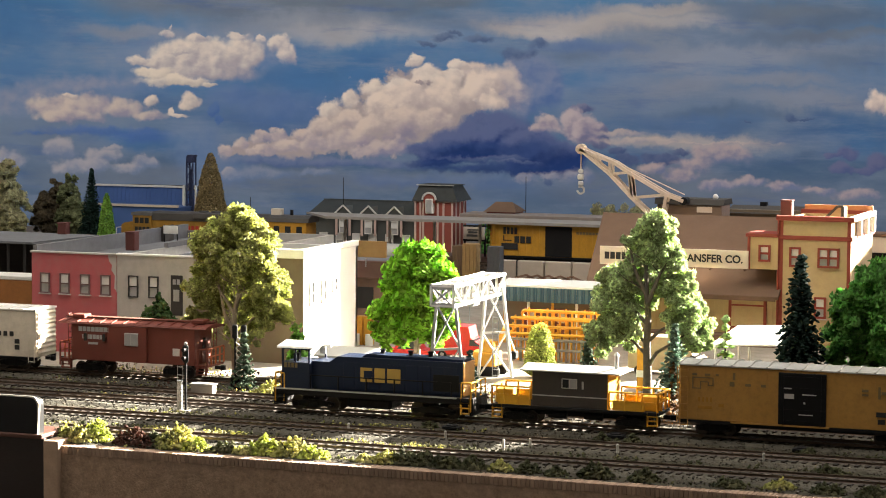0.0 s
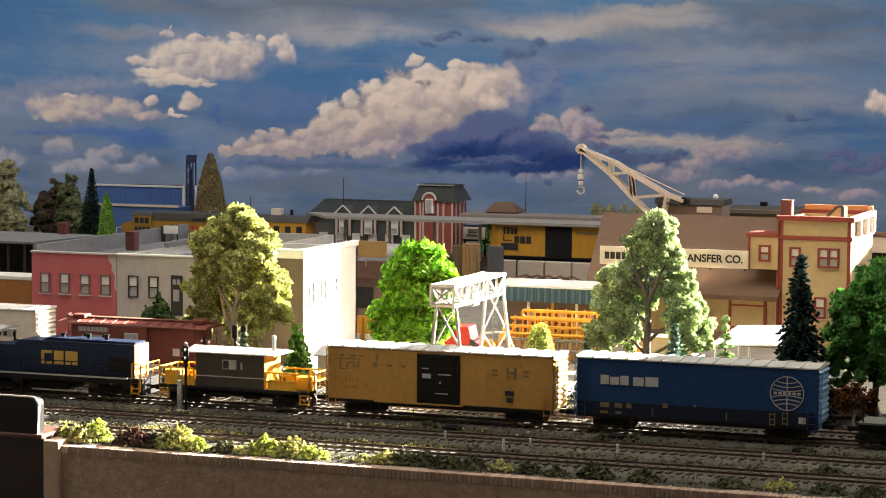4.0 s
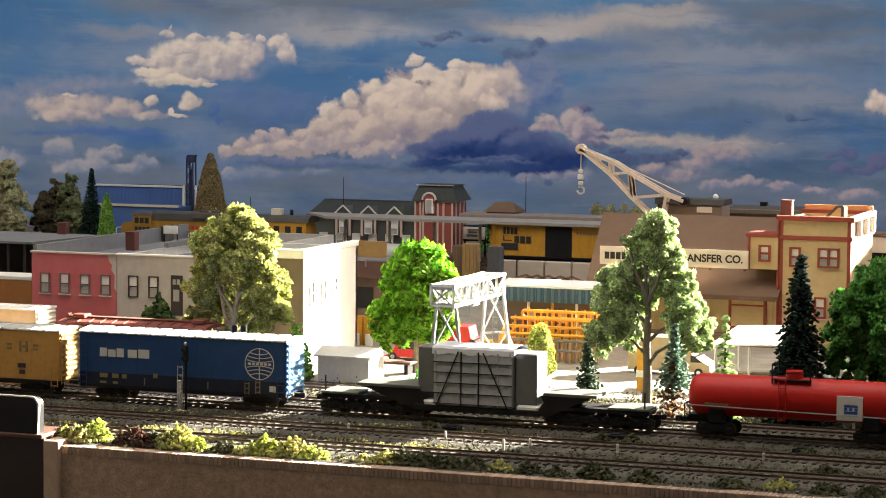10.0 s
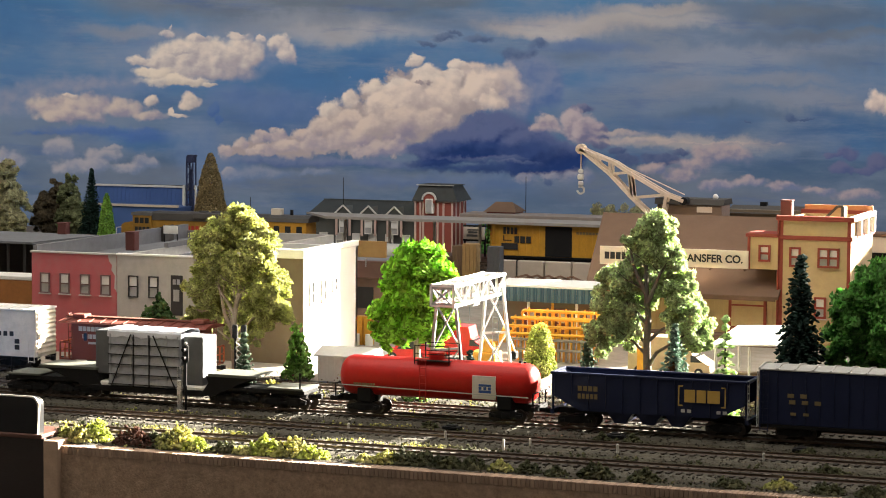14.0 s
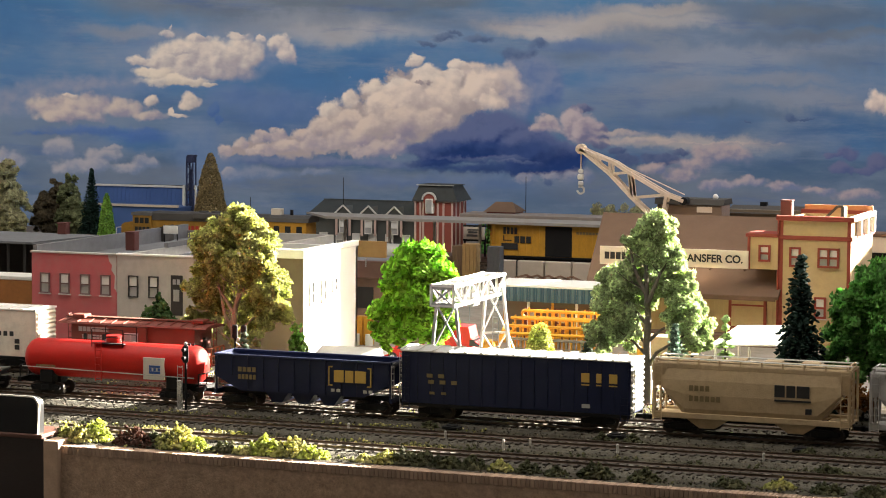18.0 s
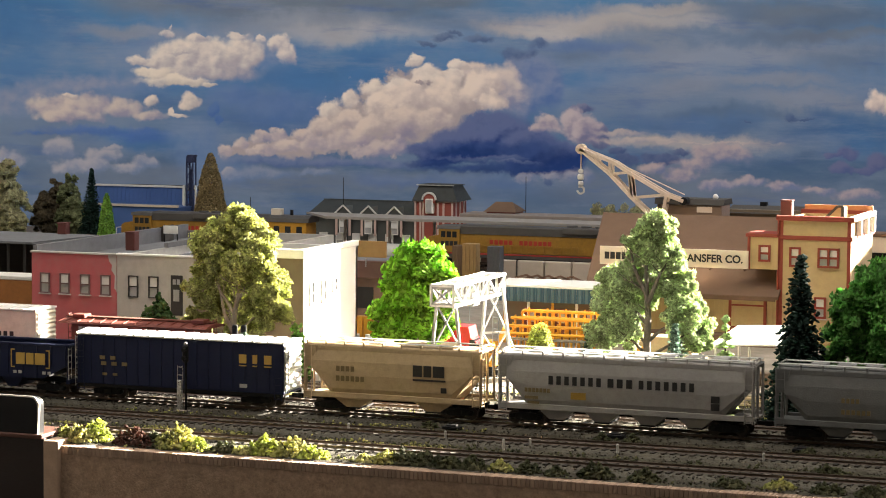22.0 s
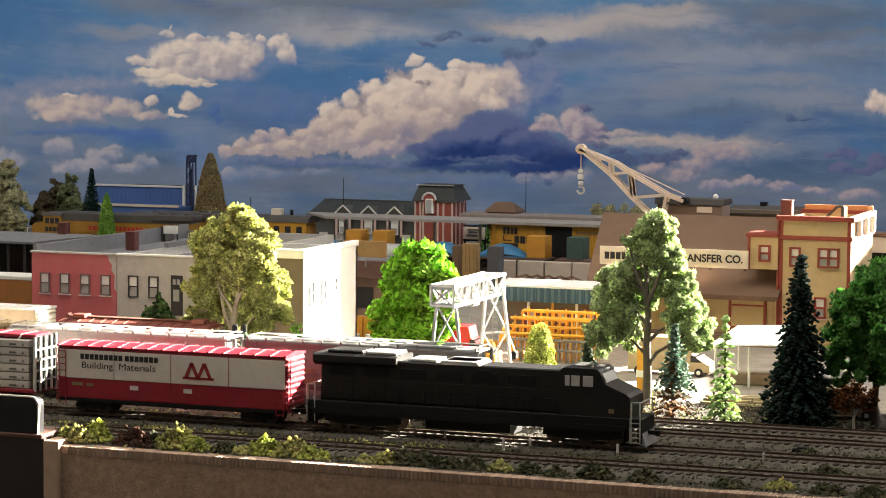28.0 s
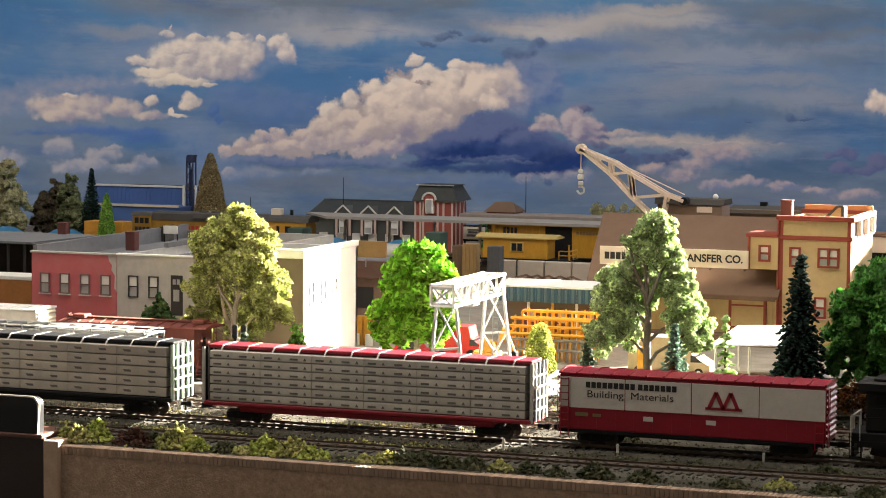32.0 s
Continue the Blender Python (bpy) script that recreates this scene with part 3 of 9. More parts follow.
    puffs([(5.35, 2.42, 0.25, 0.2), (4.95, 2.47, 0.27, 0.18), (4.62, 2.48, 0.22, 0.16), (4.3, 2.6, 0.25, 0.18), (4.02, 2.72, 0.2, 0.2), (5.1, 2.62, 0.4, 0.18), (5.6, 2.58, 0.45, 0.24), (6.15, 2.5, 0.42, 0.3), (4.6, 2.72, 0.35, 0.16)], (188, 170, 160), (136, 129, 144), 0.16)
    puffs([(6.55, 2.52, 0.2, 0.14), (7.2, 2.35, 0.3, 0.2), (6.9, 2.45, 0.16, 0.1)], (150, 138, 146), (112, 110, 136), 0.4, False, 0.75)
    puffs([(6.75, 2.66, 0.22, 0.2), (7.05, 2.62, 0.25, 0.24), (6.45, 2.72, 0.3, 0.16)], (176, 160, 156), (120, 118, 142), 0.22)
    puffs([(7.45, 1.48, 0.14, 0.03), (7.62, 1.46, 0.05, 0.04)], (130, 118, 125), (120, 112, 122), 0.4, False, 0.8, heap=0.02)
    puffs([(5.0, 2.88, 1.2, 0.09), (6.0, 2.9, 0.7, 0.08), (7.0, 2.92, 0.6, 0.08)], (106, 114, 142), (72, 90, 132), 0.6, False, 0.75, heap=0.05)
    puffs([(4.7, 3.12, 0.6, 0.14), (5.6, 3.1, 0.5, 0.1), (4.15, 3.2, 0.2, 0.12)], (128, 134, 152), (92, 110, 142), 0.4, True, 0.8, heap=0.08)
    # its dark base
    puffs([(8.75, 2.42, 0.82, 0.46), (8.2, 2.55, 0.7, 0.36), (7.75, 2.7, 0.55, 0.25), (9.4, 2.62, 0.6, 0.45), (9.95, 2.78, 0.55, 0.34)], (84, 94, 130), (26, 50, 102), 0.16, False, 0.98, heap=0.1, sink=1.8)
    puffs([(8.7, 2.62, 1.1, 0.13), (9.5, 2.72, 0.7, 0.24), (8.0, 2.66, 0.6, 0.09)], (46, 66, 112), (24, 46, 94), 0.5, False, 0.85, heap=0.06)
    puffs([(8.6, 2.79, 0.8, 0.05), (9.2, 2.86, 0.5, 0.04)], (98, 106, 134), (74, 88, 124), 0.5, False, 0.7, heap=0.03)
    puffs([(8.5, 2.97, 1.2, 0.1), (9.4, 2.98, 0.5, 0.1), (7.6, 2.9, 0.5, 0.06)], (44, 64, 110), (28, 50, 98), 0.45, False, 0.85, heap=0.05)
    puffs([(8.3, 3.2, 1.2, 0.14), (6.9, 3.2, 1.0, 0.14)], (96, 112, 144), (78, 100, 140), 0.6, False, 0.6)
    puffs([(9.35, 3.12, 0.24, 0.12), (9.75, 3.06, 0.3, 0.1), (10.3, 3.1, 0.4, 0.2)], (140, 138, 150), (96, 108, 138), 0.3)
    puffs([(9.72, 3.14, 0.11, 0.08)], (76, 92, 126), (66, 84, 122), 0.3, False, 0.85)
    # the lilac head beside it
    puffs([(9.75, 2.18, 0.32, 0.2), (9.55, 2.25, 0.2, 0.14)], (174, 158, 156), (116, 112, 136), 0.2)
    puffs([(10.62, 2.36, 0.24, 0.3), (10.3, 1.92, 0.3, 0.12)], (112, 112, 136), (74, 84, 118), 0.16, False)
    puffs([(10.12, 2.14, 0.3, 0.28), (10.4, 2.26, 0.32, 0.3)], (172, 157, 158), (104, 102, 130), 0.2, False, sink=1.4)
    # dark torn scraps
    puffs([(8.45, 0.68, 0.32, 0.1), (7.9, 0.68, 0.26, 0.09), (7.55, 0.79, 0.2, 0.06), (8.05, 0.6, 0.16, 0.06)], (92, 106, 132), (66, 84, 116), 0.3, False, 0.9, heap=0.1)
    puffs([(10.95, 2.62, 0.2, 0.1), (11.15, 2.74, 0.26, 0.12), (11.5, 2.72, 0.2, 0.12), (11.8, 2.76, 0.36, 0.12), (12.1, 2.64, 0.26, 0.07), (12.38, 2.6, 0.12, 0.05)], (84, 94, 124), (58, 74, 112), 0.24, False, 0.92, heap=0.1)
    # warm greys on the right
    puffs([(11.4, 2.44, 0.9, 0.06), (12.7, 2.47, 1.2, 0.035), (11.0, 2.3, 0.5, 0.06)], (176, 160, 152), (140, 135, 146), 0.5, False, 0.8, heap=0.03)
    puffs([(12.6, 2.68, 0.55, 0.26), (13.05, 2.7, 0.36, 0.2), (12.3, 2.88, 0.45, 0.2), (12.0, 3.06, 0.45, 0.2), (11.6, 2.95, 0.3, 0.16)], (164, 148, 148), (98, 106, 136), 0.26)
    puffs([(13.3, 3.14, 0.36, 0.13), (13.95, 3.24, 0.48, 0.13), (12.8, 3.2, 0.5, 0.16), (15.2, 3.35, 0.5, 0.14), (14.6, 3.3, 0.4, 0.1)], (162, 148, 152), (104, 112, 142), 0.28)
    puffs([(15.02, 2.62, 0.26, 0.13), (14.75, 2.66, 0.2, 0.06), (14.95, 2.9, 0.3, 0.11), (15.35, 2.9, 0.25, 0.09), (15.6, 2.75, 0.3, 0.2)], (98, 100, 132), (74, 86, 128), 0.26, False, 0.9)
    puffs([(14.0, 1.99, 0.16, 0.07), (14.2, 2.0, 0.2, 0.03), (13.27, 2.07, 0.08, 0.025)], (80, 98, 130), (62, 82, 118), 0.3, False, 0.9, heap=0.05)
    puffs([(15.72, 1.76, 0.3, 0.26), (15.5, 1.7, 0.2, 0.2)], (212, 194, 182), (170, 155, 155), 0.3, False)
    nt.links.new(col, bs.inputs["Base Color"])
    # the print also glows faintly by itself, added to brighten it
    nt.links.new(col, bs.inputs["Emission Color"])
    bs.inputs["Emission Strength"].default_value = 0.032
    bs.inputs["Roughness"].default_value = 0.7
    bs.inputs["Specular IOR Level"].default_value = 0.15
    return m


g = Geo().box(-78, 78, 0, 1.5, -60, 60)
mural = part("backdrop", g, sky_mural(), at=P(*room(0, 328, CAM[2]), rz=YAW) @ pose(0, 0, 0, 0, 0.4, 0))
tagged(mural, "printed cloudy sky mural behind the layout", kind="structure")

# ---- layout: ground, tracks, retaining wall ----
TRACKS = {"N": -13.1, "B": -6.6, "A": 0.0, "A2": 4.5, "A3": 10.95}


def sheet(name, x0, x1, y0, y1, z, step, rough, mat, label, seed):
    """One uneven sheet of ground."""
    nx, ny = int((x1 - x0) / step) + 1, int((y1 - y0) / step) + 1
    g = Geo()
    vs = []
    for j in range(ny + 1):
        for i in range(nx + 1):
            y = y0 + (y1 - y0) * j / ny
            xa, xb = max(x0, (-119 - .35 * y) / .937), min(x1, (94 - .35 * y) / .937)
            x = xa + (xb - xa) * i / nx
            vs.append((x, y, z + rough * noise.noise((x * 0.9, y * 0.9, seed)) + 0.6 * rough * noise.noise((x * 3.1, y * 3.1, seed + 5))))
    g.add(vs, [(j * (nx + 1) + i, j * (nx + 1) + i + 1, (j + 1) * (nx + 1) + i + 1, (j + 1) * (nx + 1) + i) for j in range(ny) for i in range(nx)], True)
    return tagged(part(name, g, mat), label, kind="structure")


sheet("ground", -110, 90, -17.4, 15.5, -0.42, 0.55, 0.10, soil_m, "dusty track-side soil with dry grass", 3.0)
sheet("pavement", -110, 90, 15.4, 150, -0.40, 3.0, 0.03, concrete, "pale concrete yard", 9.0)


def track(name, y, x0, x1, each, label):
    th = thing(name, label, "track", P(0, y, 0), "parallel tracks")
    g = Geo()
    n = int((x1 - x0) / 0.8)
    rows = ((-2.3, -0.45), (-1.75, -0.27), (-0.9, -0.25), (0.9, -0.25), (1.75, -0.27), (2.3, -0.45))
    vs = []
    for i in range(n + 1):
        x = x0 + (x1 - x0) * i / n
        for yy, zz in rows:
            vs.append((x, yy + 0.12 * noise.noise((x * 1.3, yy, y)), zz + 0.05 * noise.noise((x * 2.1, yy * 2, y + 4))))
    k = len(rows)
    g.add(vs, [(i * k + j, (i + 1) * k + j, (i + 1) * k + j + 1, i * k + j + 1) for i in range(n) for j in range(k - 1)], False)
    part("ballast", g, ballast_m, th, "grey-brown stone ballast")["kind"] = "stuff"
    for side in (-0.75, 0.75):
        g = Geo()
        prof = [(side - .07, -.17), (side + .07, -.17), (side + .03, -.13), (side + .02, -.05), (side + .04, -.04), (side + .04, 0), (side - .04, 0), (side - .04, -.04), (side - .02, -.05), (side - .03, -.13)]
        g.prism(prof, "x", x0, x1)
        part("rail", g, steel_rail, th)
    tie = Geo().box(-.13, .13, -1.3, 1.3, -.3, -.165, 0.02)
    first = None
    joined = Geo()
    x = x0
    rnd = random.Random(name)
    while x < x1:
        if each and -34 < x < 34:
            m = P(x + rnd.uniform(-.03, .03), rnd.uniform(-.04, .04), rnd.uniform(-.015, .01), rnd.uniform(-1.5, 1.5))
            if first is None:
                first = part("tie", tie, tie_wood, th, at=m)
            else:
                again(first, m)
        else:
            dx = rnd.uniform(-.03, .03)
            joined.box(x + dx - .12, x + dx + .12, -1.3, 1.3, -.3, -.165)
        x += 0.62
    if joined.v:
        part("tie", joined, tie_wood, th)["kind"] = "stuff"
    return th


track("near_track", TRACKS["N"], -21, 85, True, "weathered model track on grey ballast beside the wall")
track("middle_track", TRACKS["B"], -100, 85, True, "weathered model track between grass tufts")
track("main_track", TRACKS["A"], -100, 85, True, "weathered model track with brown rails")
track("siding_track", TRACKS["A2"], -100, 85, False, "weathered siding track with dark ties")
track("spur_track", TRACKS["A3"], -100, -6, False, "old spur track under parked cars")

# retaining wall
wall = thing("retaining_wall", "brown stone retaining wall with a coping of upright bricks", "wall", P(0, -17.4, 0))
wall["kind"] = "structure"
panel_edges = [-18.3, -5.2, 7.4, 20.0, 32.6, 45.2, 58, 80]
for a, b in zip(panel_edges, panel_edges[1:]):
    part("wall_panel", Geo().box(a + .004, b - .004, -.7, .3, -16, -.95), wall_stone, wall)
first = None
x = -18.2
while x < 60:
    m = P(x, 0, 0)
    if x < 32:
        if first is None:
            first = part("brick", Geo().box(-.125, .125, -.735, .3, -.94, -.42, .03), M("coping_brick", (0.36, 0.25, 0.18), 0.9, rand=0.18), wall, at=m)
        else:
            again(first, m)
    x += 0.275
part("pillar", Geo().box(-19.35, -18.3, -1.1, .5, -16, -.1, .06), M("pillar_stone", (0.44, 0.31, 0.22), 0.9, dirt=(0.28, 0.19, 0.13)), wall)

# ---- buildings ----


def window(parent, x, z, w, h, y=0.0, frame=None, pane=None, sill=True, sash=True, axis="y", depth=0.12, two=False):
    """A sash window on a wall that faces -y (axis y) or +x (axis x), as a part with its own pieces."""
    frame = frame or frame_dark
    rot = pose(0, 0, 0, 0, 0, 0 if axis == "y" else 90)
    at = (P(x, y, z) if axis == "y" else P(y, x, z)) @ rot
    t = 0.17 if frame is red_trim else 0.09
    xs = [-w / 2, -w / 2 + t] + ([-t / 2, t / 2] if two else []) + [w / 2 - t, w / 2]
    zs = [-h / 2, -h / 2 + t] + ([-t / 2, t / 2] if sash else []) + [h / 2 - t, h / 2]
    g = Geo().grate(xs, zs, -depth, 0.05, [(i, j) for i in range(1, len(xs) - 1, 2) for j in range(1, len(zs) - 1, 2)])
    win = part("window", g, frame, parent, at=at)
    part("pane", Geo().box(-w / 2 + .02, w / 2 - .02, -.03, .04, 0, h / 2 - .02), pane or window_white, win)
    part("pane", Geo().box(-w / 2 + .02, w / 2 - .02, -.025, .04, -h / 2 + .02, 0), window_light if pane is None else pane, win)
    if sill:
        part("sill", Geo().box(-w / 2 - .1, w / 2 + .1, -.18, .05, -h / 2 - .1, -h / 2, .02), sill_stone, win)
    return win


def shell(parent, x0, x1, y0, y1, z1, t, mat, name="wall", z0=-0.45):
    part(name, Geo().box(x0, x1, y0, y0 + t, z0, z1), mat, parent)
    part(name, Geo().box(x0, x1, y1 - t, y1, z0, z1), mat, parent)
    part(name, Geo().box(x0, x0 + t, y0 + t, y1 - t, z0, z1), mat, parent)
    part(name, Geo().box(x1 - t, x1, y0 + t, y1 - t, z0, z1), mat, parent)


FR = 18.6
SET = 1.03                    # the town row: its distance from the eye over that of its plan


def back(x, y):
    """The place of a town building in the row."""
    return P(*[c + (v - c) * SET for c, v in zip(CAM, (x, y, 0))]) @ Matrix.Scale(SET, 4)


parapet_grey = M("parapet_cement", (0.16, 0.16, 0.17), 0.85, var=0.2, dirt=(0.12, 0.12, 0.12))
window_white = M("blind_pane", (0.72, 0.72, 0.7), 0.5, var=0.1, bump=0)
# red and grey pair
red = thing("red_building", "two-storey building with faded red painted front", "building", back(-41.5, FR))
part("wall", Geo().box(0, 7.5, 0, .3, -.45, 8.05), brick_red, red)
for q in ((0, .3, .3, 27), (7.2, 7.5, .3, 27), (.3, 7.2, 26.7, 27)):
    part("wall", Geo().box(*q, -.45, 8.05), parapet_grey, red)
part("paint_patch", Geo().prism([(7.5, 8.04), (6.75, 8.04), (6.85, 7.6), (7.1, 7.3), (7.05, 6.9), (7.35, 6.5), (7.3, 5.5), (7.5, 5.2)], "y", -.012, .1), stucco_grey, red, "ragged grey paint edge")
part("roof", Geo().box(.3, 7.5, .3, 26.7, 7.2, 7.4), roof_grey, red, "flat grey felt roof")
part("coping", Geo().box(-.08, 7.5, -.12, .35, 8.05, 8.2, .03), stucco_grey, red)
part("parapet", Geo().box(-.05, .3, .3, 27, 8.05, 8.6), parapet_grey, red)
red_frame = M("red_window_frame", (0.16, 0.10, 0.10), 0.7)
for x in (1.2, 2.95, 4.75, 6.55):
    window(red, x, 5.7, .85, 1.6, 0.0, frame=red_frame)
grey = thing("grey_building", "two-storey grey stucco building with dark window frames", "building", back(-33.98, FR))
shell(grey, .02, 6.8, 0, 27, 8.1, .3, stucco_grey)
part("roof", Geo().box(.3, 6.5, .3, 26.7, 7.2, 7.4), roof_grey, grey, "flat grey felt roof")
part("coping", Geo().box(0, 6.85, -.12, .35, 8.1, 8.25, .03), white_wall, grey)
part("parapet", Geo().box(.02, .4, 8, 27, 8.1, 8.5), parapet_grey, grey)
for x in (1.45, 3.2):
    window(grey, x, 5.7, .85, 1.7, 0.0, sill=False)
door = part("door", Geo().box(4.7, 5.7, -.1, .05, 3.6, 6.7, .03), frame_dark, grey, "dark upper door with a glazed light")
part("pane", Geo().box(4.9, 5.15, -.13, -.05, 6.0, 6.4), window_light, door)
part("pane", Geo().box(5.25, 5.5, -.13, -.05, 6.0, 6.4), window_light, door)
part("pane", Geo().box(4.95, 5.45, -.13, -.05, 4.7, 5.6), window_light, door)


def chimney(name, x, y, z0, z1, w, mat, label):
    th = thing(name, label, "chimney", back(x, y) if x < -20 else P(x, y, 0))
    part("shaft", Geo().box(-w / 2, w / 2, -w / 2, w / 2, z0, z1, .04), mat, th)
    part("cap", Geo().box(-w / 2 - .04, w / 2 + .04, -w / 2 - .04, w / 2 + .04, z1, z1 + .1, .03), mat, th)
    return th


chim_brick = M("chimney_brick", (0.11, 0.035, 0.03), 0.85, dirt=(0.1, 0.05, 0.04))
chimney("chimney", *(-47.45, 34.33, 7.40)[:2], 7.4, 9.15, .8, chim_brick, "dark red brick chimney on the flat roof")
chimney("chimney", *(-39.12, 30.95, 7.40)[:2], 7.4, 8.85, .85, chim_brick, "dark red brick chimney with a pale side")

white = thing("white_building", "sunlit white plastered building with a brown front", "building", back(-18.17, FR))
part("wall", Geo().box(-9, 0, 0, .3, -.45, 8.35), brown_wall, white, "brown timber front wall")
part("wall", Geo().box(-.35, 0, .3, 10.6, -.45, 8.6), white_wall, white)
part("wall", Geo().box(-9, 0, 10.3, 10.6, -.45, 8.6), white_wall, white)
part("wall", Geo().box(-9, -8.7, .3, 10.3, -.45, 8.6), white_wall, white)
part("roof", Geo().box(-8.7, -.35, .3, 10.3, 8.0, 8.2), roof_dark, white, "dark flat roof behind the parapet")
part("parapet", Geo().box(-9.1, .12, -.15, .3, 8.35, 9.05, .05), white_wall, white)
part("parapet", Geo().box(-.4, .12, .3, 10.7, 8.6, 9.05, .05), white_wall, white)
pale_frame, grey_pane = M("pale_frame", (0.5, 0.49, 0.46), 0.6), M("dim_pane", (0.16, 0.17, 0.19), 0.3)
for y, z, h in ((1.5, 5.65, 1.7), (3.8, 5.65, 1.7), (6.0, 5.95, 1.0)):
    window(white, y, z, .8, h, 0.0, frame=pale_frame, pane=grey_pane, axis="x")

# transfer company
mk = thing("transfer_warehouse", "cream board warehouse with a steep brown roof and a long sign", "building", P(0, 51, 0))
XL, XR = -6.2, 11.0
part("wall", Geo().box(XL + .6, XR, 0, .3, -.45, 4.3), cream_wall, mk, "cream vertical board wall")
part("wall", Geo().box(XL + .6, XL + .9, .3, 14, -.45, 4.3), cream_wall, mk)
bt = part("batten", Geo().box(0, .07, -.05, 0.0, -.4, 4.2), cream_wall, mk, at=P(XL + .7, 0, 0))
for k in range(1, 40):
    again(bt, P(XL + .7 + k * .42, 0, 0))
rl, rr_, el = (-7.23, 9.77), (9.45, 0), -5.65
g = Geo()
zr = rl[1]
g.add([(el, -1.2, 3.6), (XR + .2, -1.2, 3.6), (XR + .2, 9.5, zr - .2), (rl[0], 9.5, zr - .2), (el, -1.2, 3.85), (XR + .2, -1.2, 3.85), (XR + .2, 9.5, zr), (rl[0], 9.5, zr)],
      [(0, 1, 2, 3), (4, 7, 6, 5), (0, 4, 5, 1), (1, 5, 6, 2), (2, 6, 7, 3), (3, 7, 4, 0)])
part("roof", g, roof_brown, mk, "steep brown roof")
g = Geo().add([(rl[0], 9.5, zr), (XR + .2, 9.5, zr), (XR + .2, 17, 4), (el, 17, 4), (rl[0], 9.5, zr - .2), (XR + .2, 9.5, zr - .2), (XR + .2, 17, 3.8), (el, 17, 3.8)],
              [(0, 1, 2, 3), (4, 7, 6, 5), (0, 4, 5, 1), (1, 5, 6, 2), (2, 6, 7, 3), (3, 7, 4, 0)])
part("roof", g, roof_brown, mk, "steep brown roof")
part("wall", Geo().prism([(.2, 3.7), (16, 3.9), (9.5, zr - .4)], "x", XL + .6, XL + .9), roof_brown, mk)
part("eave_board", Geo().box(el, XR, -1.28, -1.2, 3.45, 3.8), roof_brown, mk)
# loading door with a red frame
dr = part("loading_door", Geo().box(7.00, 9.77, -.1, .02, .8, 3.57, .02), cream_wall, mk, "cream sliding door in a red frame")
g = Geo()
xa, xb, zb = 6.76, 10.01, 3.81
g.box(xa, xa + .25, -.16, .02, .5, zb).box(xb - .25, xb, -.16, .02, .5, zb).box(xa, xb, -.16, .02, zb - .25, zb)
g.box(xa, xb, -.14, .02, zb - .95, zb - .8).box(xa, xb, -.14, .02, 1.0, 1.15)
part("door_frame", g, red_trim, dr)
part("plinth", Geo().box(XL + 3, XR, -1.6, 0, -.45, .55, .04), M("dock_timber", (0.16, 0.10, 0.07), 0.85), mk, "low brown loading dock")
# long sign on the roof
sg = part("sign_board", Geo().box(-4.33, 8.62, -1.1, -.95, 6.07, 7.60, .03), sign_white, mk, "long white sign board with black serif letters")
sx0, sx1, sz = -4.33, 8.62, 6.83
lettering("sign_letters", "TRANSFER CO.", .9, letter_black, sg, P(sx0 + (sx1 - sx0) * .70 + .5, -1.13, sz, 0, 90), 0.97, bold=0.03)
g = Geo()
for k in range(6):
    g.box(sx0 + .45 + k * .5, sx0 + .45 + k * .5 + (.4 if k != 4 else .12), -1.14, -1.1, sz - (.3 if k != 4 else -.15), sz + .3)
part("sign_bar", g, letter_black, sg)
for k in range(5):
    part("sign_post", Geo().beam((sx0 + .6 + k * 3.0, -.95, sz - .9), (sx0 + .6 + k * 3.0, 1.2, sz - .2), .15), roof_brown, mk)

# corner tower of the warehouse
tw = thing("corner_tower", "cream clapboard tower with barn-red trim and flat roof", "building", P(0, 51, 0))
TX0, TX1, TZ = 11.05, 17.0, 10.25
shell(tw, TX0, TX1, -.1, 9.5, TZ, .3, cream_wall)
part("roof", Geo().box(TX0 + .3, TX1 - .3, .2, 9.2, 9.0, 9.2), roof_dark, tw)
for za, zb2, o in ((8.6, 8.95, .16), (10.2, 10.6, .3)):
    part("cornice", Geo().box(TX0 - o, TX1 + o, -.1 - o, .25, za, zb2, .04), red_trim, tw)
    # upper cornice on the right is white: its sunlit side put into colour
    part("cornice", Geo().box(TX1 - .25, TX1 + o, .25, 9.5 + o, za, zb2, .04), red_trim if za < 9 else white_wall, tw)
part("cornice", Geo().box(TX0 - .3, TX1 + .3, 9.3, 9.8, 10.2, 10.6, .04), red_trim, tw)
for a, w in ((TX0 - .02, .3), (TX1 - .28, .3)):
    part("corner_board", Geo().box(a, a + w, -.16, -.08, -.4, 10.2), red_trim, tw)
part("downpipe", Geo().cyl((TX0 - .1, -.2, 0), (TX0 - .1, -.2, 10.2), .1, 8), red_trim, tw)
for k in range(26):
    part("clapboard", Geo().prism([(-.1, k * .38), (-.14, k * .38), (-.1, k * .38 + .36)], "x", TX0 + .28, TX1 - .28), cream_wall, tw)
for a, w, two in ((1410, .95, False), (1468, 1.8, True)):
    window(tw, {1410: 12.37, 1468: 15.18}[a], 7.16, w, 1.65, -.12, frame=red_trim, two=two, depth=.2, sill=False)
window(tw, 14.55, 2.98, 1.0, 1.8, -.12, frame=red_trim, depth=.2)
window(tw, 12.65, 2.90, 1.0, 1.8, -.12, frame=red_trim, depth=.2)
for yy in (2.0, 5.0, 8.0):
    part("bracket", Geo().box(TX1, TX1 + .5, yy, yy + .4, 8.9, 10.3, .05), white_wall, tw)
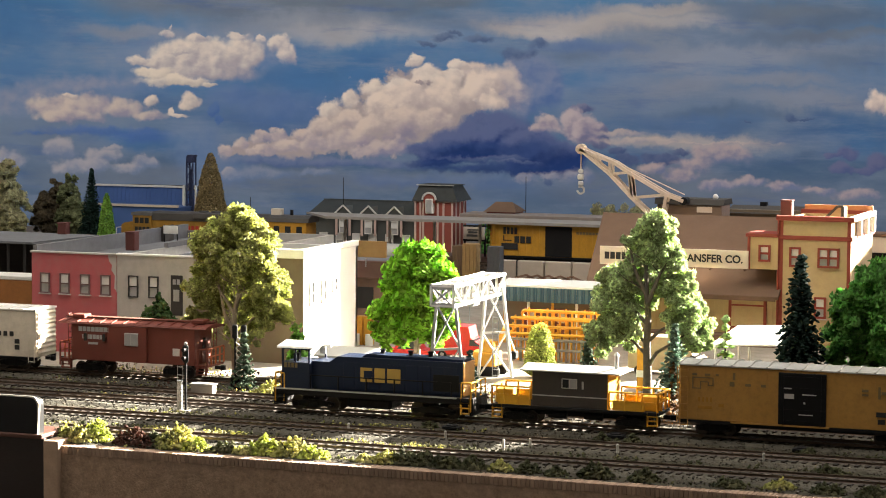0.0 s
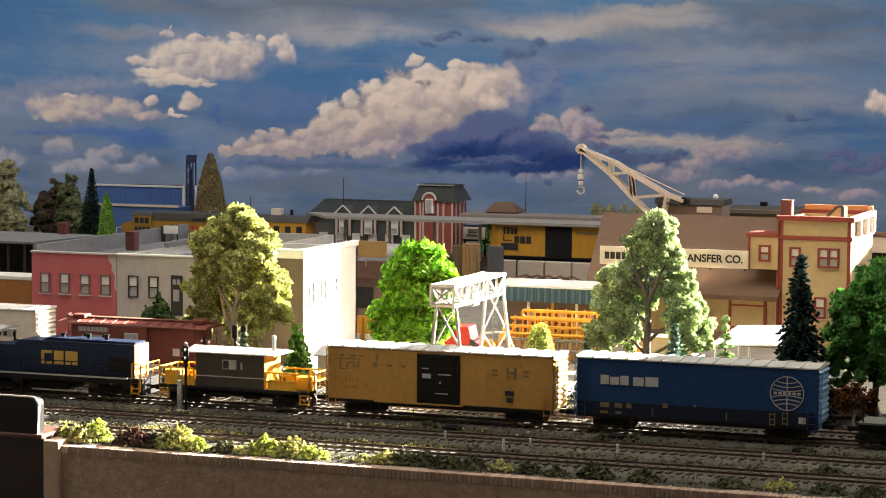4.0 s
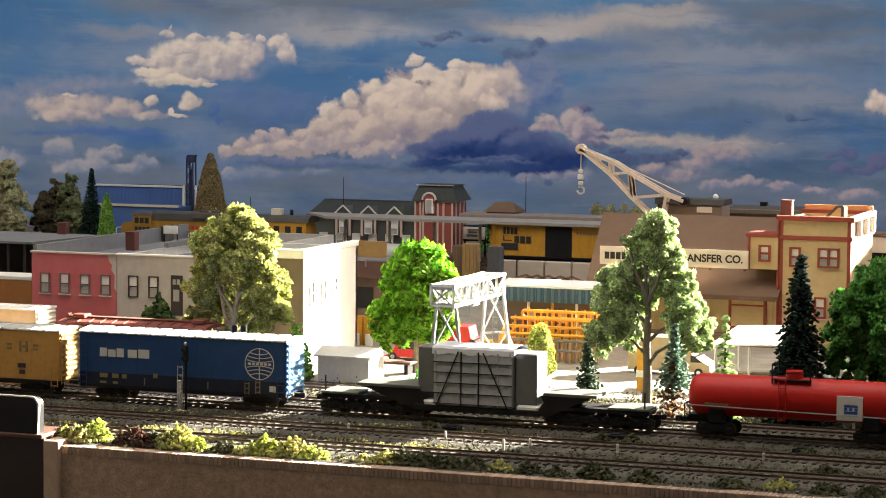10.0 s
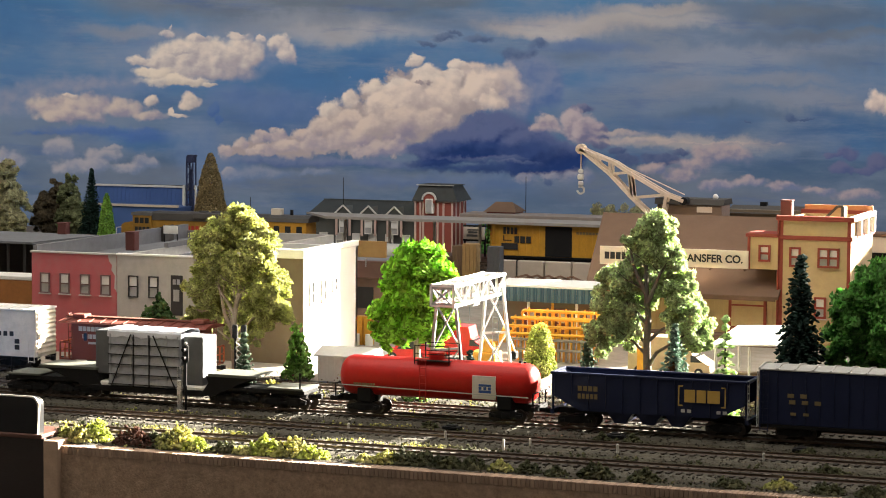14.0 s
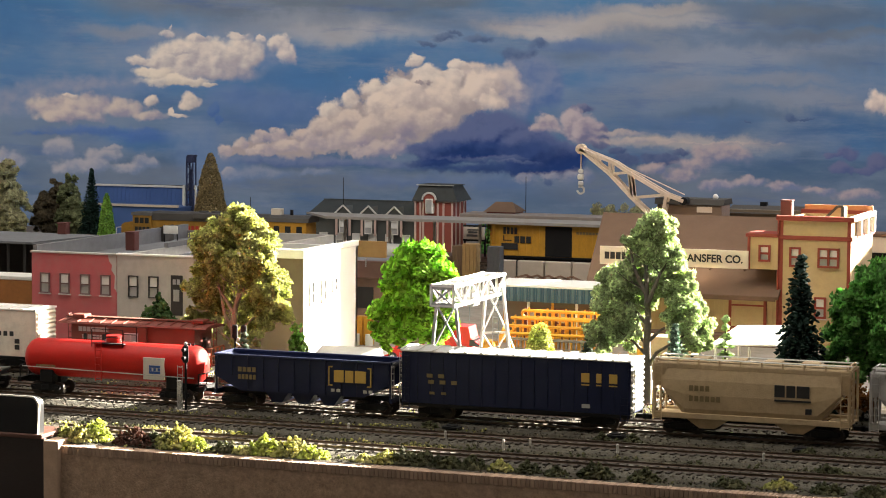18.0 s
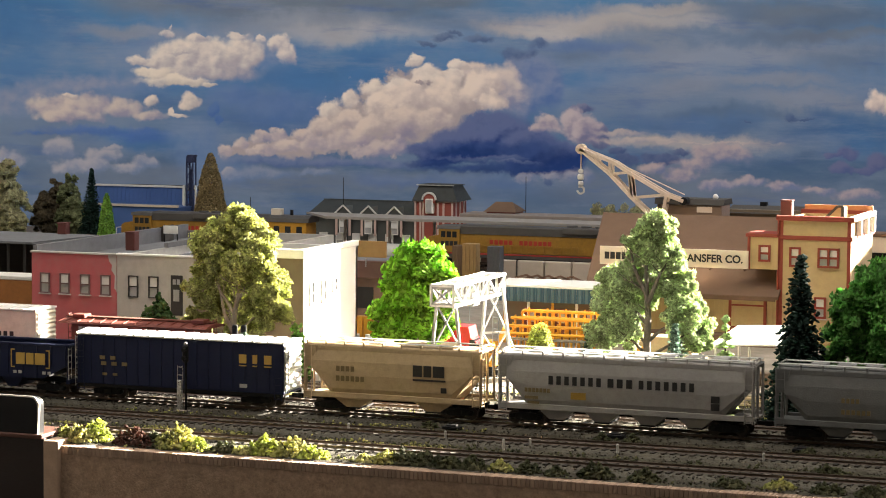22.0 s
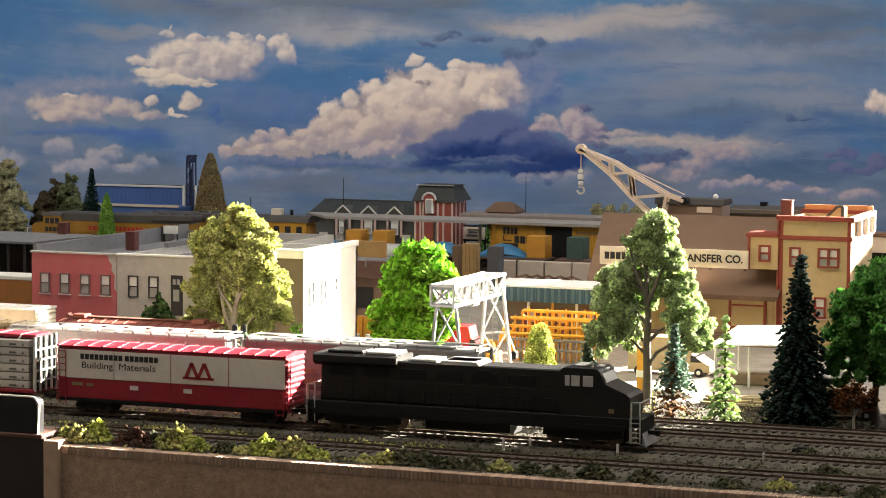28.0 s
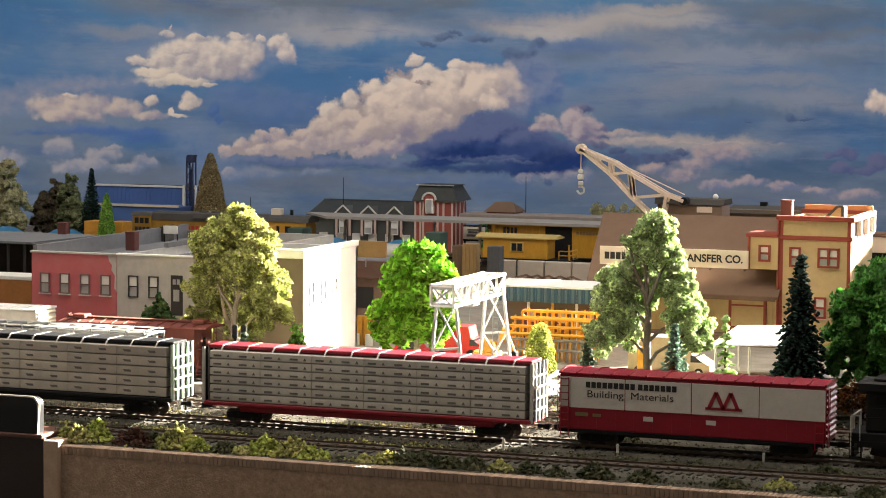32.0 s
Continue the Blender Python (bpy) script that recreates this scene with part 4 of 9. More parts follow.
part("stair_house", Geo().prism([(TX0 + 2.2, 9.2), (TX0 + 4.2, 11.2), (TX0 + 4.6, 11.2), (TX0 + 4.6, 9.2)], "y", 3.0, 5.0), cream_wall, tw)
part("stair_cap", Geo().beam((TX0 + 2.1, 2.98, 9.2), (TX0 + 4.2, 2.98, 11.3), .22).beam((TX0 + 4.2, 2.98, 11.3), (TX0 + 4.65, 2.98, 11.3), .22).beam((TX0 + 4.6, 2.98, 11.3), (TX0 + 4.6, 2.98, 9.2), .2), roof_dark, tw)
part("inner_parapet", Geo().box(TX0, TX1, 9.5, 9.8, 8.5, 11.0), M("orange_parapet", (0.5, 0.2, 0.08), 0.7), tw)
chimney("chimney", 10.93, 54, 8.5, 11.63, .95, chim_brick, "red-brown brick chimney beside the tower")
by = thing("oriel_bay", "cream oriel bay with a red-framed window", "bay", P(0, 51, 0))
bx0, bx1 = 8.4, 10.95
part("bay_wall", Geo().box(bx0, bx1, -.35, 3, 6.05, 8.75, .03), cream_wall, by)
part("cornice", Geo().box(bx0 - .2, bx1, -.5, 3, 8.75, 9.05, .04), red_trim, by)
part("corner_board", Geo().box(bx0 - .03, bx0 + .2, -.42, -.3, 6.0, 8.8), red_trim, by)
window(by, 9.83, 7.4, 1.0, 1.4, -.36, frame=red_trim, depth=.2, sill=False)

# ---- rolling stock: each car's own axes are x along the train, y away from the camera, z up from the rail ----


def wheelset(x, r):
    """Two flanged wheels on an axle, turned in one piece."""
    prof = [(-.95, .02), (-.95, .09), (-.82, .1), (-.82, r), (-.70, r), (-.70, r + .04), (-.66, r + .04), (-.66, .09)]
    prof = prof + [(-y, q) for y, q in prof[::-1]]
    n, k = 16, len(prof)
    vs = [(x + q * math.cos(6.28318 * i / n), y, r + q * math.sin(6.28318 * i / n)) for y, q in prof for i in range(n)]
    return Geo().add(vs, [(j * n + i, j * n + (i + 1) % n, (j + 1) * n + (i + 1) % n, (j + 1) * n + i) for j in range(k - 1) for i in range(n)])


def truck(parent, x, wheel_r=0.42, base=1.75, mat=None):
    mat = mat or black
    g = Geo()
    for sy in (-1, 1):
        y = sy * 1.05
        g.prism([(x - base / 2 - .25, .42), (x - base / 2 - .25, .62), (x - .4, .78), (x + .4, .78), (x + base / 2 + .25, .62), (x + base / 2 + .25, .42), (x + .45, .28), (x - .45, .28)], "y", y - .09, y + .09)
        g.box(x - .3, x + .3, y - .12, y + .12, .3, .68, .03)
        for sx in (-1, 1):
            g.box(x + sx * base / 2 - .16, x + sx * base / 2 + .16, y - .15, y + .15, .32, .56, .03)
    g.box(x - .22, x + .22, -1.0, 1.0, .45, .85)
    t = part("truck", g, mat, parent)
    for sx in (-1, 1):
        part("wheelset", wheelset(x + sx * base / 2, wheel_r), wheel_steel, t)
    return t


def couplers(parent, x0, x1, z=0.85):
    for x, s in ((x0, -1), (x1, 1)):
        g = Geo().box(x, x + s * .5, -.12, .12, z - .12, z + .12).box(x + s * .45, x + s * .78, -.2, .16, z - .18, z + .18, .05)
        part("coupler", g, black, parent)


def ladder(parent, x, y, z0, z1, w, axis, mat, n=None):
    g = Geo()
    n = n or max(2, int((z1 - z0) / .42))
    for i in range(n + 1):
        z = z0 + (z1 - z0) * i / n
        if axis == "x":
            g.beam((x, y, z), (x + w, y, z), .05)
        else:
            g.beam((x, y, z), (x, y + w, z), .05)
    for e in (0, w):
        a = (x + e, y) if axis == "x" else (x, y + e)
        g.beam((*a, z0 - .1), (*a, z1 + .1), .045)
    return part("ladder", g, mat, parent)


def bars(parent, x, z, spec, mat, y=-1.545, name="lettering", label=""):
    """Plain bars in place of lettering: (dx, dz, w, h) each."""
    if name == "brand_block":
        for dx, dz, w, h in spec:
            part(name, Geo().box(x + dx, x + dx + w, y, y + .03, z + dz, z + dz + h, .01), mat, parent, label)
        return None
    g = Geo()
    for dx, dz, w, h in spec:
        g.box(x + dx, x + dx + w, y, y + .03, z + dz, z + dz + h)
    ob = part(name, g, mat, parent, label)
    if len(spec) > 1:
        ob["kind"] = "stuff"
    return ob


def word(n, w, h, gap=.12):
    """A row of n letter-sized bars filling the width w."""
    k = (w - gap * (n - 1)) / n
    return [(i * (k + gap), 0, k, h) for i in range(n)]


def boxcar(name, label, L, mat, roof, at, z1=4.4, door=None, door_mat=None, ribs=0, end_mat=None, z0=1.0, truck_in=2.2, gable=.25, sill=None):
    c = thing(name, label, "freight car", at)
    h = L / 2
    W = 1.5
    body = part("body", Geo().box(-h, h, -W, W, z0, z1, .06), mat, c)
    g = Geo()
    g.prism([(-W - .06, z1), (-W - .06, z1 + .08), (0, z1 + gable), (W + .06, z1 + .08), (W + .06, z1)], "x", -h - .05, h + .05)
    part("roof", g, roof, c)
    if ribs == 0:
        for k in range(1, int(L / 1.1)):
            v = -h + k * L / int(L / 1.1)
            if door is None or not door[0] - .1 < v < door[1] + .1:
                part("panel_seam", Geo().box(v - .025, v + .025, -W - .014, -W + .02, z0 + .1, z1 - .08), mat, c)
    n = int(L / 1.05)
    rib = Geo().prism([(-W - .07, z1 + .05), (-W - .07, z1 + .15), (0, z1 + gable + .07), (W + .07, z1 + .15), (W + .07, z1 + .05)], "x", -.06, .06)
    rib = part("roof_rib", rib, roof, c, at=P(-h, 0, 0))
    for i in range(1, n + 1):
        again(rib, P(-h + L * i / n, 0, 0))
    if ribs:
        post = None
        for i in range(ribs + 1):
            x = -h + .2 + (L - .4) * i / ribs
            if door and door[0] - .1 < x < door[1] + .1:
                continue
            if post is None:
                post = part("side_post", Geo().box(-.05, .05, -W - .05, -W + .02, z0 + .1, z1 - .1), mat, c, at=P(x, 0, 0))
            else:
                again(post, P(x, 0, 0))
    for e in (-1, 1):
        prof = [(e * (h - .02), z0 + .1)]
        for k in range(9):
            z = z0 + .35 + k * (z1 - z0 - .6) / 8
            prof += [(e * (h + .01), z - .14), (e * (h + .1), z - .04), (e * (h + .1), z + .04), (e * (h + .01), z + .14)]
        prof += [(e * (h - .02), z1 - .05)]
        g = Geo().prism(prof if e < 0 else prof[::-1], "y", -W + .12, W - .12)
        part("end_panel", g, end_mat or mat, c, "corrugated end")
        ladder(c, e * (h + .14), -W + .05 if e > 0 else -W + .05, z0 - .1, z1 - .2, .45, "y", end_mat or mat)
    ladder(c, h - .6, -W - .1, z0 - .3, z0 + 1.1, .5, "x", mat)
    ladder(c, -h + .1, -W - .1, z0 - .3, z1 - .3, .5, "x", mat)
    part("side_sill", Geo().box(-h, h, -W - .04, -W + .1, z0 - .18, z0 + .02).box(-h, h, W - .1, W + .04, z0 - .18, z0 + .02).box(-h + 1, h - 1, -.35, .35, .55, z0), sill or black, c)
    if door:
        d = part("door", Geo().box(door[0], door[1], -W - .09, -W + .02, z0 + .05, z1 - .15, .03), door_mat, c)
        for k in range(5):
            z = z0 + .3 + k * (z1 - z0 - .7) / 4
            part("door_bar", Geo().box(door[0] + .1, door[1] - .1, -W - .12, -W - .08, z - .03, z + .03), door_mat, d)
        for a in (door[0] + .3, door[1] - .36):
            part("lock_rod", Geo().box(a, a + .06, -W - .15, -W - .1, z0, z1 - .2), door_mat, d)
        part("door_track", Geo().box(2 * door[0] - door[1], door[1] + .2, -W - .1, -W, z0 - .06, z0 + .04), mat, c)
    for x in (-h + truck_in, h - truck_in):
        truck(c, x)
    couplers(c, -h, h)
    return c


def rails(parent, pts, z0, z1, mat, name="handrail", posts=True, r=.035, mid=False):
    """A handrail along points in plan, with its stanchions."""
    g = Geo()
    for a, b in zip(pts, pts[1:]):
        ob = part(name, Geo().beam((*a, z1), (*b, z1), r * 2), mat, parent)
        if mid:
            part(name, Geo().beam((*a, (z0 + z1) / 2), (*b, (z0 + z1) / 2), r * 2), mat, parent)
    if posts:
        for a in pts:
            part("stanchion", Geo().beam((*a, z0), (*a, z1 - r), r * 2), mat, parent)
    return ob


def steps(parent, x, y, z0, z1, w, mat, n=3):
    g = Geo()
    for i in range(n):
        z = z0 + (z1 - z0) * i / n
        g.box(x, x + w, y, y + .3, z, z + .06)
    g.box(x - .04, x, y, y + .3, z0 - .05, z1).box(x + w, x + w + .04, y, y + .3, z0 - .05, z1)
    return part("step_well", g, mat, parent)


def cx(a, b):
    return (a + b) / 2


A0 = []   # cars of the train that runs to the left: (thing, centre at 6 s)
B0 = []   # cars of the train that runs to the right: (thing, centre at 28 s)
yA, yB, yS = TRACKS["A"], TRACKS["B"], TRACKS["A3"]


def join_a(c, x):
    A0.append((c, x))
    return c


def join_b(c, x):
    B0.append((c, x))
    return c


# yellow box car
x = -11.68
c = join_a(boxcar("box_car", "yellow box car with a black sliding door and silver roof", 15.7, yellow_box, silver_roof, P(x, yA, 0), door=(-1.5, 1.5), door_mat=black, z1=4.45), x)
bars(c, -7.0, 3.0, [(0, 0, .07, .75), (0, .68, 1.3, .07), (0, 0, .5, .07), (.5, 0, .07, .45), (.5, .42, .5, .07), (1.0, .2, .07, .25), (1.0, .2, .35, .07), (1.3, .2, .07, .5)], letter_dim, name="emblem")
bars(c, -7.0, 3.85, [(.0, 0, .3, .13), (.8, 0, .35, .13), (1.5, 0, .2, .13), (2.6, -.2, .15, .45), (3.4, -.55, .35, .16), (2.4, -.6, .3, .3), (4.4, -.55, .3, .16)], letter_dim)
bars(c, -6.6, 2.2, word(4, .9, .3) + [(0, -.45, .9, .2), (1.3, -.3, .35, .2)], M("faint_lettering", (0.40, 0.2, 0.03), 0.7))
bars(c, 3.7, 3.25, [(0, .1, .4, .16), (0, -.15, .4, .12), (1.0, -.3, .16, .75), (1.5, -.3, .16, .75), (1.2, -.02, .3, .18), (2.1, .1, .4, .16), (2.1, -.15, .4, .12)], letter_dim)
bars(c, 4.6, 1.5, [(0, .35, .6, .3), (.1, -.1, .45, .3)], letter_black, name="data_panel")
bars(c, -1.2, 2.4, [(0, .9, .55, .08), (.1, .3, .6, .3), (1.2, .55, .9, .07), (1.3, 0, .12, .12), (1.0, -.7, .9, .06)], letter_white, y=-1.64)
# blue box car
x = 5.55
# the ends get a paler blue that holds the sunlight falling on them
c = join_a(boxcar("box_car", "dark blue box car with white block lettering and globe emblem", 15.6, blue_box, silver_roof, P(x, yA, 0), z1=4.55, ribs=0, end_mat=M("light_blue_end", (0.10, 0.25, 0.45), 0.45)), x)
# blue-black band over the lower part of the side
part("sill_band", Geo().box(-7.75, 7.75, -1.53, -1.48, 1.0, 1.85), M("sooty_blue_black", (0.010, 0.016, 0.035), 0.6, dirt=(0.03, 0.025, 0.02), var=0.25, spec=0.2), c, "blue-black band along the sill")
bars(c, -6.2, 2.95, [(0, 0, .55, .6), (.62, 0, .6, .5), (1.3, 0, .55, .6), (2.15, 0, .7, .55), (2.95, 0, .85, .6)], letter_white, name="brand_block")
g = Geo()
gx, gz, gr = 5.85, 3.0, 1.05
for i in range(28):
    a0, a1 = 6.28318 * i / 28, 6.28318 * (i + 1) / 28
    g.beam((gx + gr * math.cos(a0), -1.53, gz + gr * math.sin(a0)), (gx + gr * math.cos(a1), -1.53, gz + gr * math.sin(a1)), .05, .05)
for dz in (-.75, -.5, -.25, .25, .5, .75):
    w = math.sqrt(gr * gr - dz * dz) * .9
    for i in range(6):
        p = [(gx - w + 2 * w * k / 6, -1.53, gz + dz + (.12 if dz > 0 else -.12) * (1 - ((k - 3) / 3) ** 2) * -1) for k in (i, i + 1)]
        g.beam(p[0], p[1], .05, .05)
g.beam((gx, -1.53, gz - gr), (gx, -1.53, gz - .2), .05, .05).beam((gx, -1.53, gz + .2), (gx, -1.53, gz + gr), .05, .05)
part("globe_emblem", g, letter_white, c, "thin white globe emblem")
bars(c, 5.0, 2.92, word(6, 1.7, .16, .08), letter_white, name="brand_block")
bars(c, -6.2, 1.5, [(0, 0, .6, .3), (.95, 0, .5, .3), (1.7, 0, .35, .3), (0, -.4, .5, .16), (1.0, -.4, .4, .16), (4.1, .15, .32, .3), (6.1, .3, .16, .16)], letter_dim)
bars(c, 6.6, 1.15, [(0, 0, .45, .4)], letter_white, name="data_panel")
for k, (lx, lz) in enumerate(((-2.8, 1.2), (2.0, 1.2), (4.8, 1.2), (5.6, 1.3), (6.9, 1.2))):
    ladder(c, lx, -1.56, lz - .2, lz + .45, .3, "x", letter_dim, 2) if k in (2, 3) else bars(c, lx, lz - .1, [(0, 0, .06, .5)], letter_dim, name="grab_iron")
# navy ribbed box car
x = 77.23
c = join_a(boxcar("box_car", "dark navy ribbed box car with yellow letter blocks", 15.6, dark_blue, silver_roof, P(x, yA, 0), z1=4.4, ribs=17, end_mat=silver_roof), x)
bars(c, 4.55, 3.0, [(0, 0, .55, .6), (1.0, 0, .35, .6), (1.85, 0, .55, .6), (0, -.2, .55, .08), (1.0, -.2, .35, .08), (1.85, -.2, .55, .08)], letter_yellow, y=-1.57, name="brand_block")
bars(c, -6.0, 2.75, [(0, 0, .4, .25), (.8, 0, .4, .25), (.1, -.4, .4, .25), (.9, -.4, .4, .25), (1.7, -.4, .4, .25), (.2, -1.1, .35, .18), (1.0, -1.1, .35, .18)], letter_dim, y=-1.57)
bars(c, 4.6, 1.35, [(0, 0, .55, .25)], letter_white, y=-1.57, name="data_panel")
# crimson and cream box car
x = -15.88
c = join_b(boxcar("box_car", "crimson and cream box car with black lettering blocks", 16.45, mb_red, mb_red, P(x, yB, 0), z1=4.4, end_mat=mb_red), x)
for a, b in ((-8.2, -4.1), (-4.05, 0.05), (0.1, 4.2), (4.25, 8.2)):
    part("side_panel", Geo().box(a, b, -1.54, -1.49, 2.35, 4.22, .02), mb_white, c, "cream upper side panel")
bars(c, -6.55, 3.62, word(9, 3.1, .36, .07) + [(3.3 + d, e, w, h) for d, e, w, h in word(7, 2.4, .36, .07)], letter_black, y=-1.56)
lettering("lettering", "Building  Materials", .62, letter_black, c, P(-3.75, -1.55, 3.22, 0, 90), 1.2, bold=0.0)
g = Geo()
for px0 in (1.15, 2.05):
    for a, b in (((px0, 2.75), (px0 + .45, 3.75)), ((px0 + .45, 3.75), (px0 + .9, 2.75))):
        g.beam((a[0], -1.56, a[1]), (b[0], -1.56, b[1]), .22, .04, up=(0, 1, 0))
g.box(.95, 3.2, -1.58, -1.55, 2.68, 2.84)
part("emblem", g, mb_red, c, "red double-peak emblem")
for px0 in (-2.9, 1.0):
    bars(c, px0, 1.75, [(0, 0, .6, .28)], mb_white, name="placard")
bars(c, -7.2, 1.85, [(0, 0, .8, .22), (1.1, 0, .5, .18)], letter_dim)

# road switcher
x = -40.45
c = join_a(thing("locomotive", "dark blue switcher locomotive with a yellow end and cab", "locomotive", P(x, yA, 0)), x)
part("frame", Geo().box(-6.9, 6.9, -1.5, 1.5, 1.05, 1.5, .04).box(-7.1, -6.85, -1.45, 1.45, .35, 1.5, .04).box(6.85, 7.1, -1.45, 1.45, .35, 1.5, .04), black, c)
part("frame_stripe", Geo().box(-6.9, 6.0, -1.53, -1.5, 1.42, 1.52), letter_white, c, "white sill stripe")
part("fuel_tank", Geo().box(-1.9, 1.3, -1.2, 1.2, .4, 1.05, .15), black, c)
g = Geo().prism([(-4.45, 1.5), (-4.45, 3.35), (-3.2, 3.35), (-2.6, 3.75), (6.25, 3.75), (6.25, 1.5)], "y", -1.05, 1.05)
part("hood", g, loco_blue, c)
part("hood_top", Geo().prism([(-1.0, 3.75), (-.6, 3.98), (-.1, 3.98), (.6, 3.95), (6.2, 3.9), (6.2, 3.75)], "y", -.75, .75), loco_blue, c)
for k in range(9):
    part("hood_door", Geo().box(-2.2 + k * .9, -1.4 + k * .9, -1.08, -1.04, 1.6, 3.4, .015), loco_blue, c)
part("hood_grille", Geo().box(4.2, 6.0, -1.1, -1.04, 1.8, 2.9, .02), black, c)
part("hood_end", Geo().box(6.25, 6.32, -1.05, 1.05, 1.5, 3.75, .03), M("ochre_paint", (0.52, 0.31, 0.10), 0.5, dirt=(0.3, 0.16, 0.05)), c, "ochre-painted hood end")
for px0 in (.2, 2.2, 3.6):
    g = Geo().cyl((px0, 0, 3.9), (px0, 0, 4.2), .16, 10).cyl((px0, 0, 4.2), (px0, 0, 4.26), .22, 10)
    part("exhaust_stack", g, black, c)
cab = part("cab", Geo().box(-6.5, -4.45, -1.45, 1.45, 1.5, 3.25, .03), loco_blue, c)
for px0, py0 in ((-6.5, -1.45), (-4.57, -1.45), (-6.5, 1.33), (-4.57, 1.33), (-5.55, -1.45)):
    part("window_post", Geo().box(px0, px0 + .12, py0, py0 + .12, 3.25, 4.15), loco_blue, cab)
part("window_head", Geo().box(-6.5, -4.45, -1.45, 1.45, 4.1, 4.25), loco_blue, cab)
# pale metal here: the cab roof's sunlit brightness is put into its colour
part("cab_roof", Geo().prism([(-1.6, 4.2), (-1.5, 4.32), (0, 4.58), (1.5, 4.32), (1.6, 4.2)], "x", -6.8, -4.2), silver_roof, c)
part("cab_seat", Geo().box(-5.9, -5.5, -.9, -.4, 3.25, 3.8, .05), black, cab)
part("horn", Geo().cyl((-4.1, 0, 4.3), (-3.5, 0, 4.3), .05, 6, .12).box(-4.3, -3.9, -.05, .05, 3.75, 4.3), silver_roof, c)
bars(c, -6.3, 2.9, word(4, .95, .32, .07), letter_dim, y=-1.48)
bars(c, -.95, 2.15, [(0, 0, .85, .95), (1.0, 0, .75, .95), (1.9, 0, .95, .95)], letter_yellow, y=-1.11, name="brand_block")
bars(c, -.7, 2.35, [(.0, .0, .6, .55)], loco_blue, y=-1.13, name="brand_block_inner")
rails(c, [(-4.4, -1.45), (-2.4, -1.45), (-.4, -1.45), (1.6, -1.45), (3.6, -1.45), (5.6, -1.45)], 1.5, 2.45, black)
for e in (-1, 1):
    rails(c, [(e * 6.95, -1.4), (e * 6.95, -.5), (e * 6.95, .5), (e * 6.95, 1.4)], 1.5, 2.5, rail_yellow, mid=True)
    rails(c, [(e * 6.3, -1.45), (e * 6.95, -1.45)], .6, 2.5, rail_yellow)
    steps(c, e * 6.55 - .28, -1.5, .45, 1.5, .56, rail_yellow if e > 0 else black)
    truck(c, e * 4.3, .5, 2.5)
couplers(c, -7.0, 7.0)

# transfer caboose
x = -26.5
c = join_a(thing("transfer_caboose", "dark transfer caboose with yellow railed platforms", "caboose", P(x, yA, 0)), x)
part("deck", Geo().box(-5.6, 5.6, -1.45, 1.45, 1.05, 1.28, .03).box(-5, 5, -.4, .4, .6, 1.05), black, c)
body = part("body", Geo().box(-2.85, 2.2, -1.3, 1.3, 1.28, 3.55, .03), M("dusky_brown_paint", (0.05, 0.043, 0.040), 0.55, dirt=(0.03, 0.025, 0.02), var=0.15), c)
part("end_wall", Geo().box(2.2, 2.27, -1.28, 1.28, 1.3, 3.53), rail_yellow, c, "yellow end wall")
part("body_stripe", Geo().box(-2.85, 2.2, -1.33, -1.3, 1.95, 2.02), letter_white, c)
part("roof", Geo().prism([(-1.55, 3.55), (-1.55, 3.63), (0, 3.9), (1.55, 3.63), (1.55, 3.55)], "x", -3.6, 3.1), silver_roof, c)
wn_ = part("window", Geo().box(-.85, .2, -1.36, -1.3, 2.5, 3.15, .02), silver_roof, body)
part("pane", Geo().box(-.78, -.36, -1.38, -1.34, 2.56, 3.09), window_dark, wn_)
part("pane", Geo().box(-.3, .13, -1.38, -1.34, 2.56, 3.09), window_light, wn_)
part("lamp_slot", Geo().box(.5, .62, -1.34, -1.3, 2.5, 3.0), silver_roof, body)
part("chimney", Geo().cyl((2.5, -.3, 3.7), (2.5, -.3, 4.7), .13, 10).cyl((2.5, -.3, 4.65), (2.5, -.3, 4.85), .2, 10, .08), silver_roof, c, "white smoke jack")
for e, xs in ((-1, (-5.55, -4.7, -3.8, -2.95)), (1, (2.35, 3.4, 4.5, 5.55))):
    for yy in (-1.4, 1.4):
        rails(c, [(v, yy) for v in xs], 1.28, 2.45, rail_yellow, mid=True, r=.05)
    rails(c, [(e * 5.55, v) for v in (-1.4, -.5, .5, 1.4)], 1.28, 2.45, rail_yellow, mid=True, r=.05)
    a = -5.1 if e < 0 else 2.6
    for q in (-1.45, 1.4):
        part("side_sheet", Geo().box(a, a + 2.1, q, q + .05, 1.3, 1.95), rail_yellow, c)
    part("tool_box", Geo().box(e * 4.9 - .55, e * 4.9 + .55, -.9, .2, 1.28, 2.2, .04), rail_yellow, c)
    steps(c, e * 5.2 - .3, -1.45, .4, 1.28, .6, rail_yellow)
    truck(c, e * 3.9)
for a in (-1.8, .6):
    part("air_tank", Geo().cyl((a, -.9, .75), (a + 1.2, -.9, .75), .25, 10), black, c)
couplers(c, -5.6, 5.6)

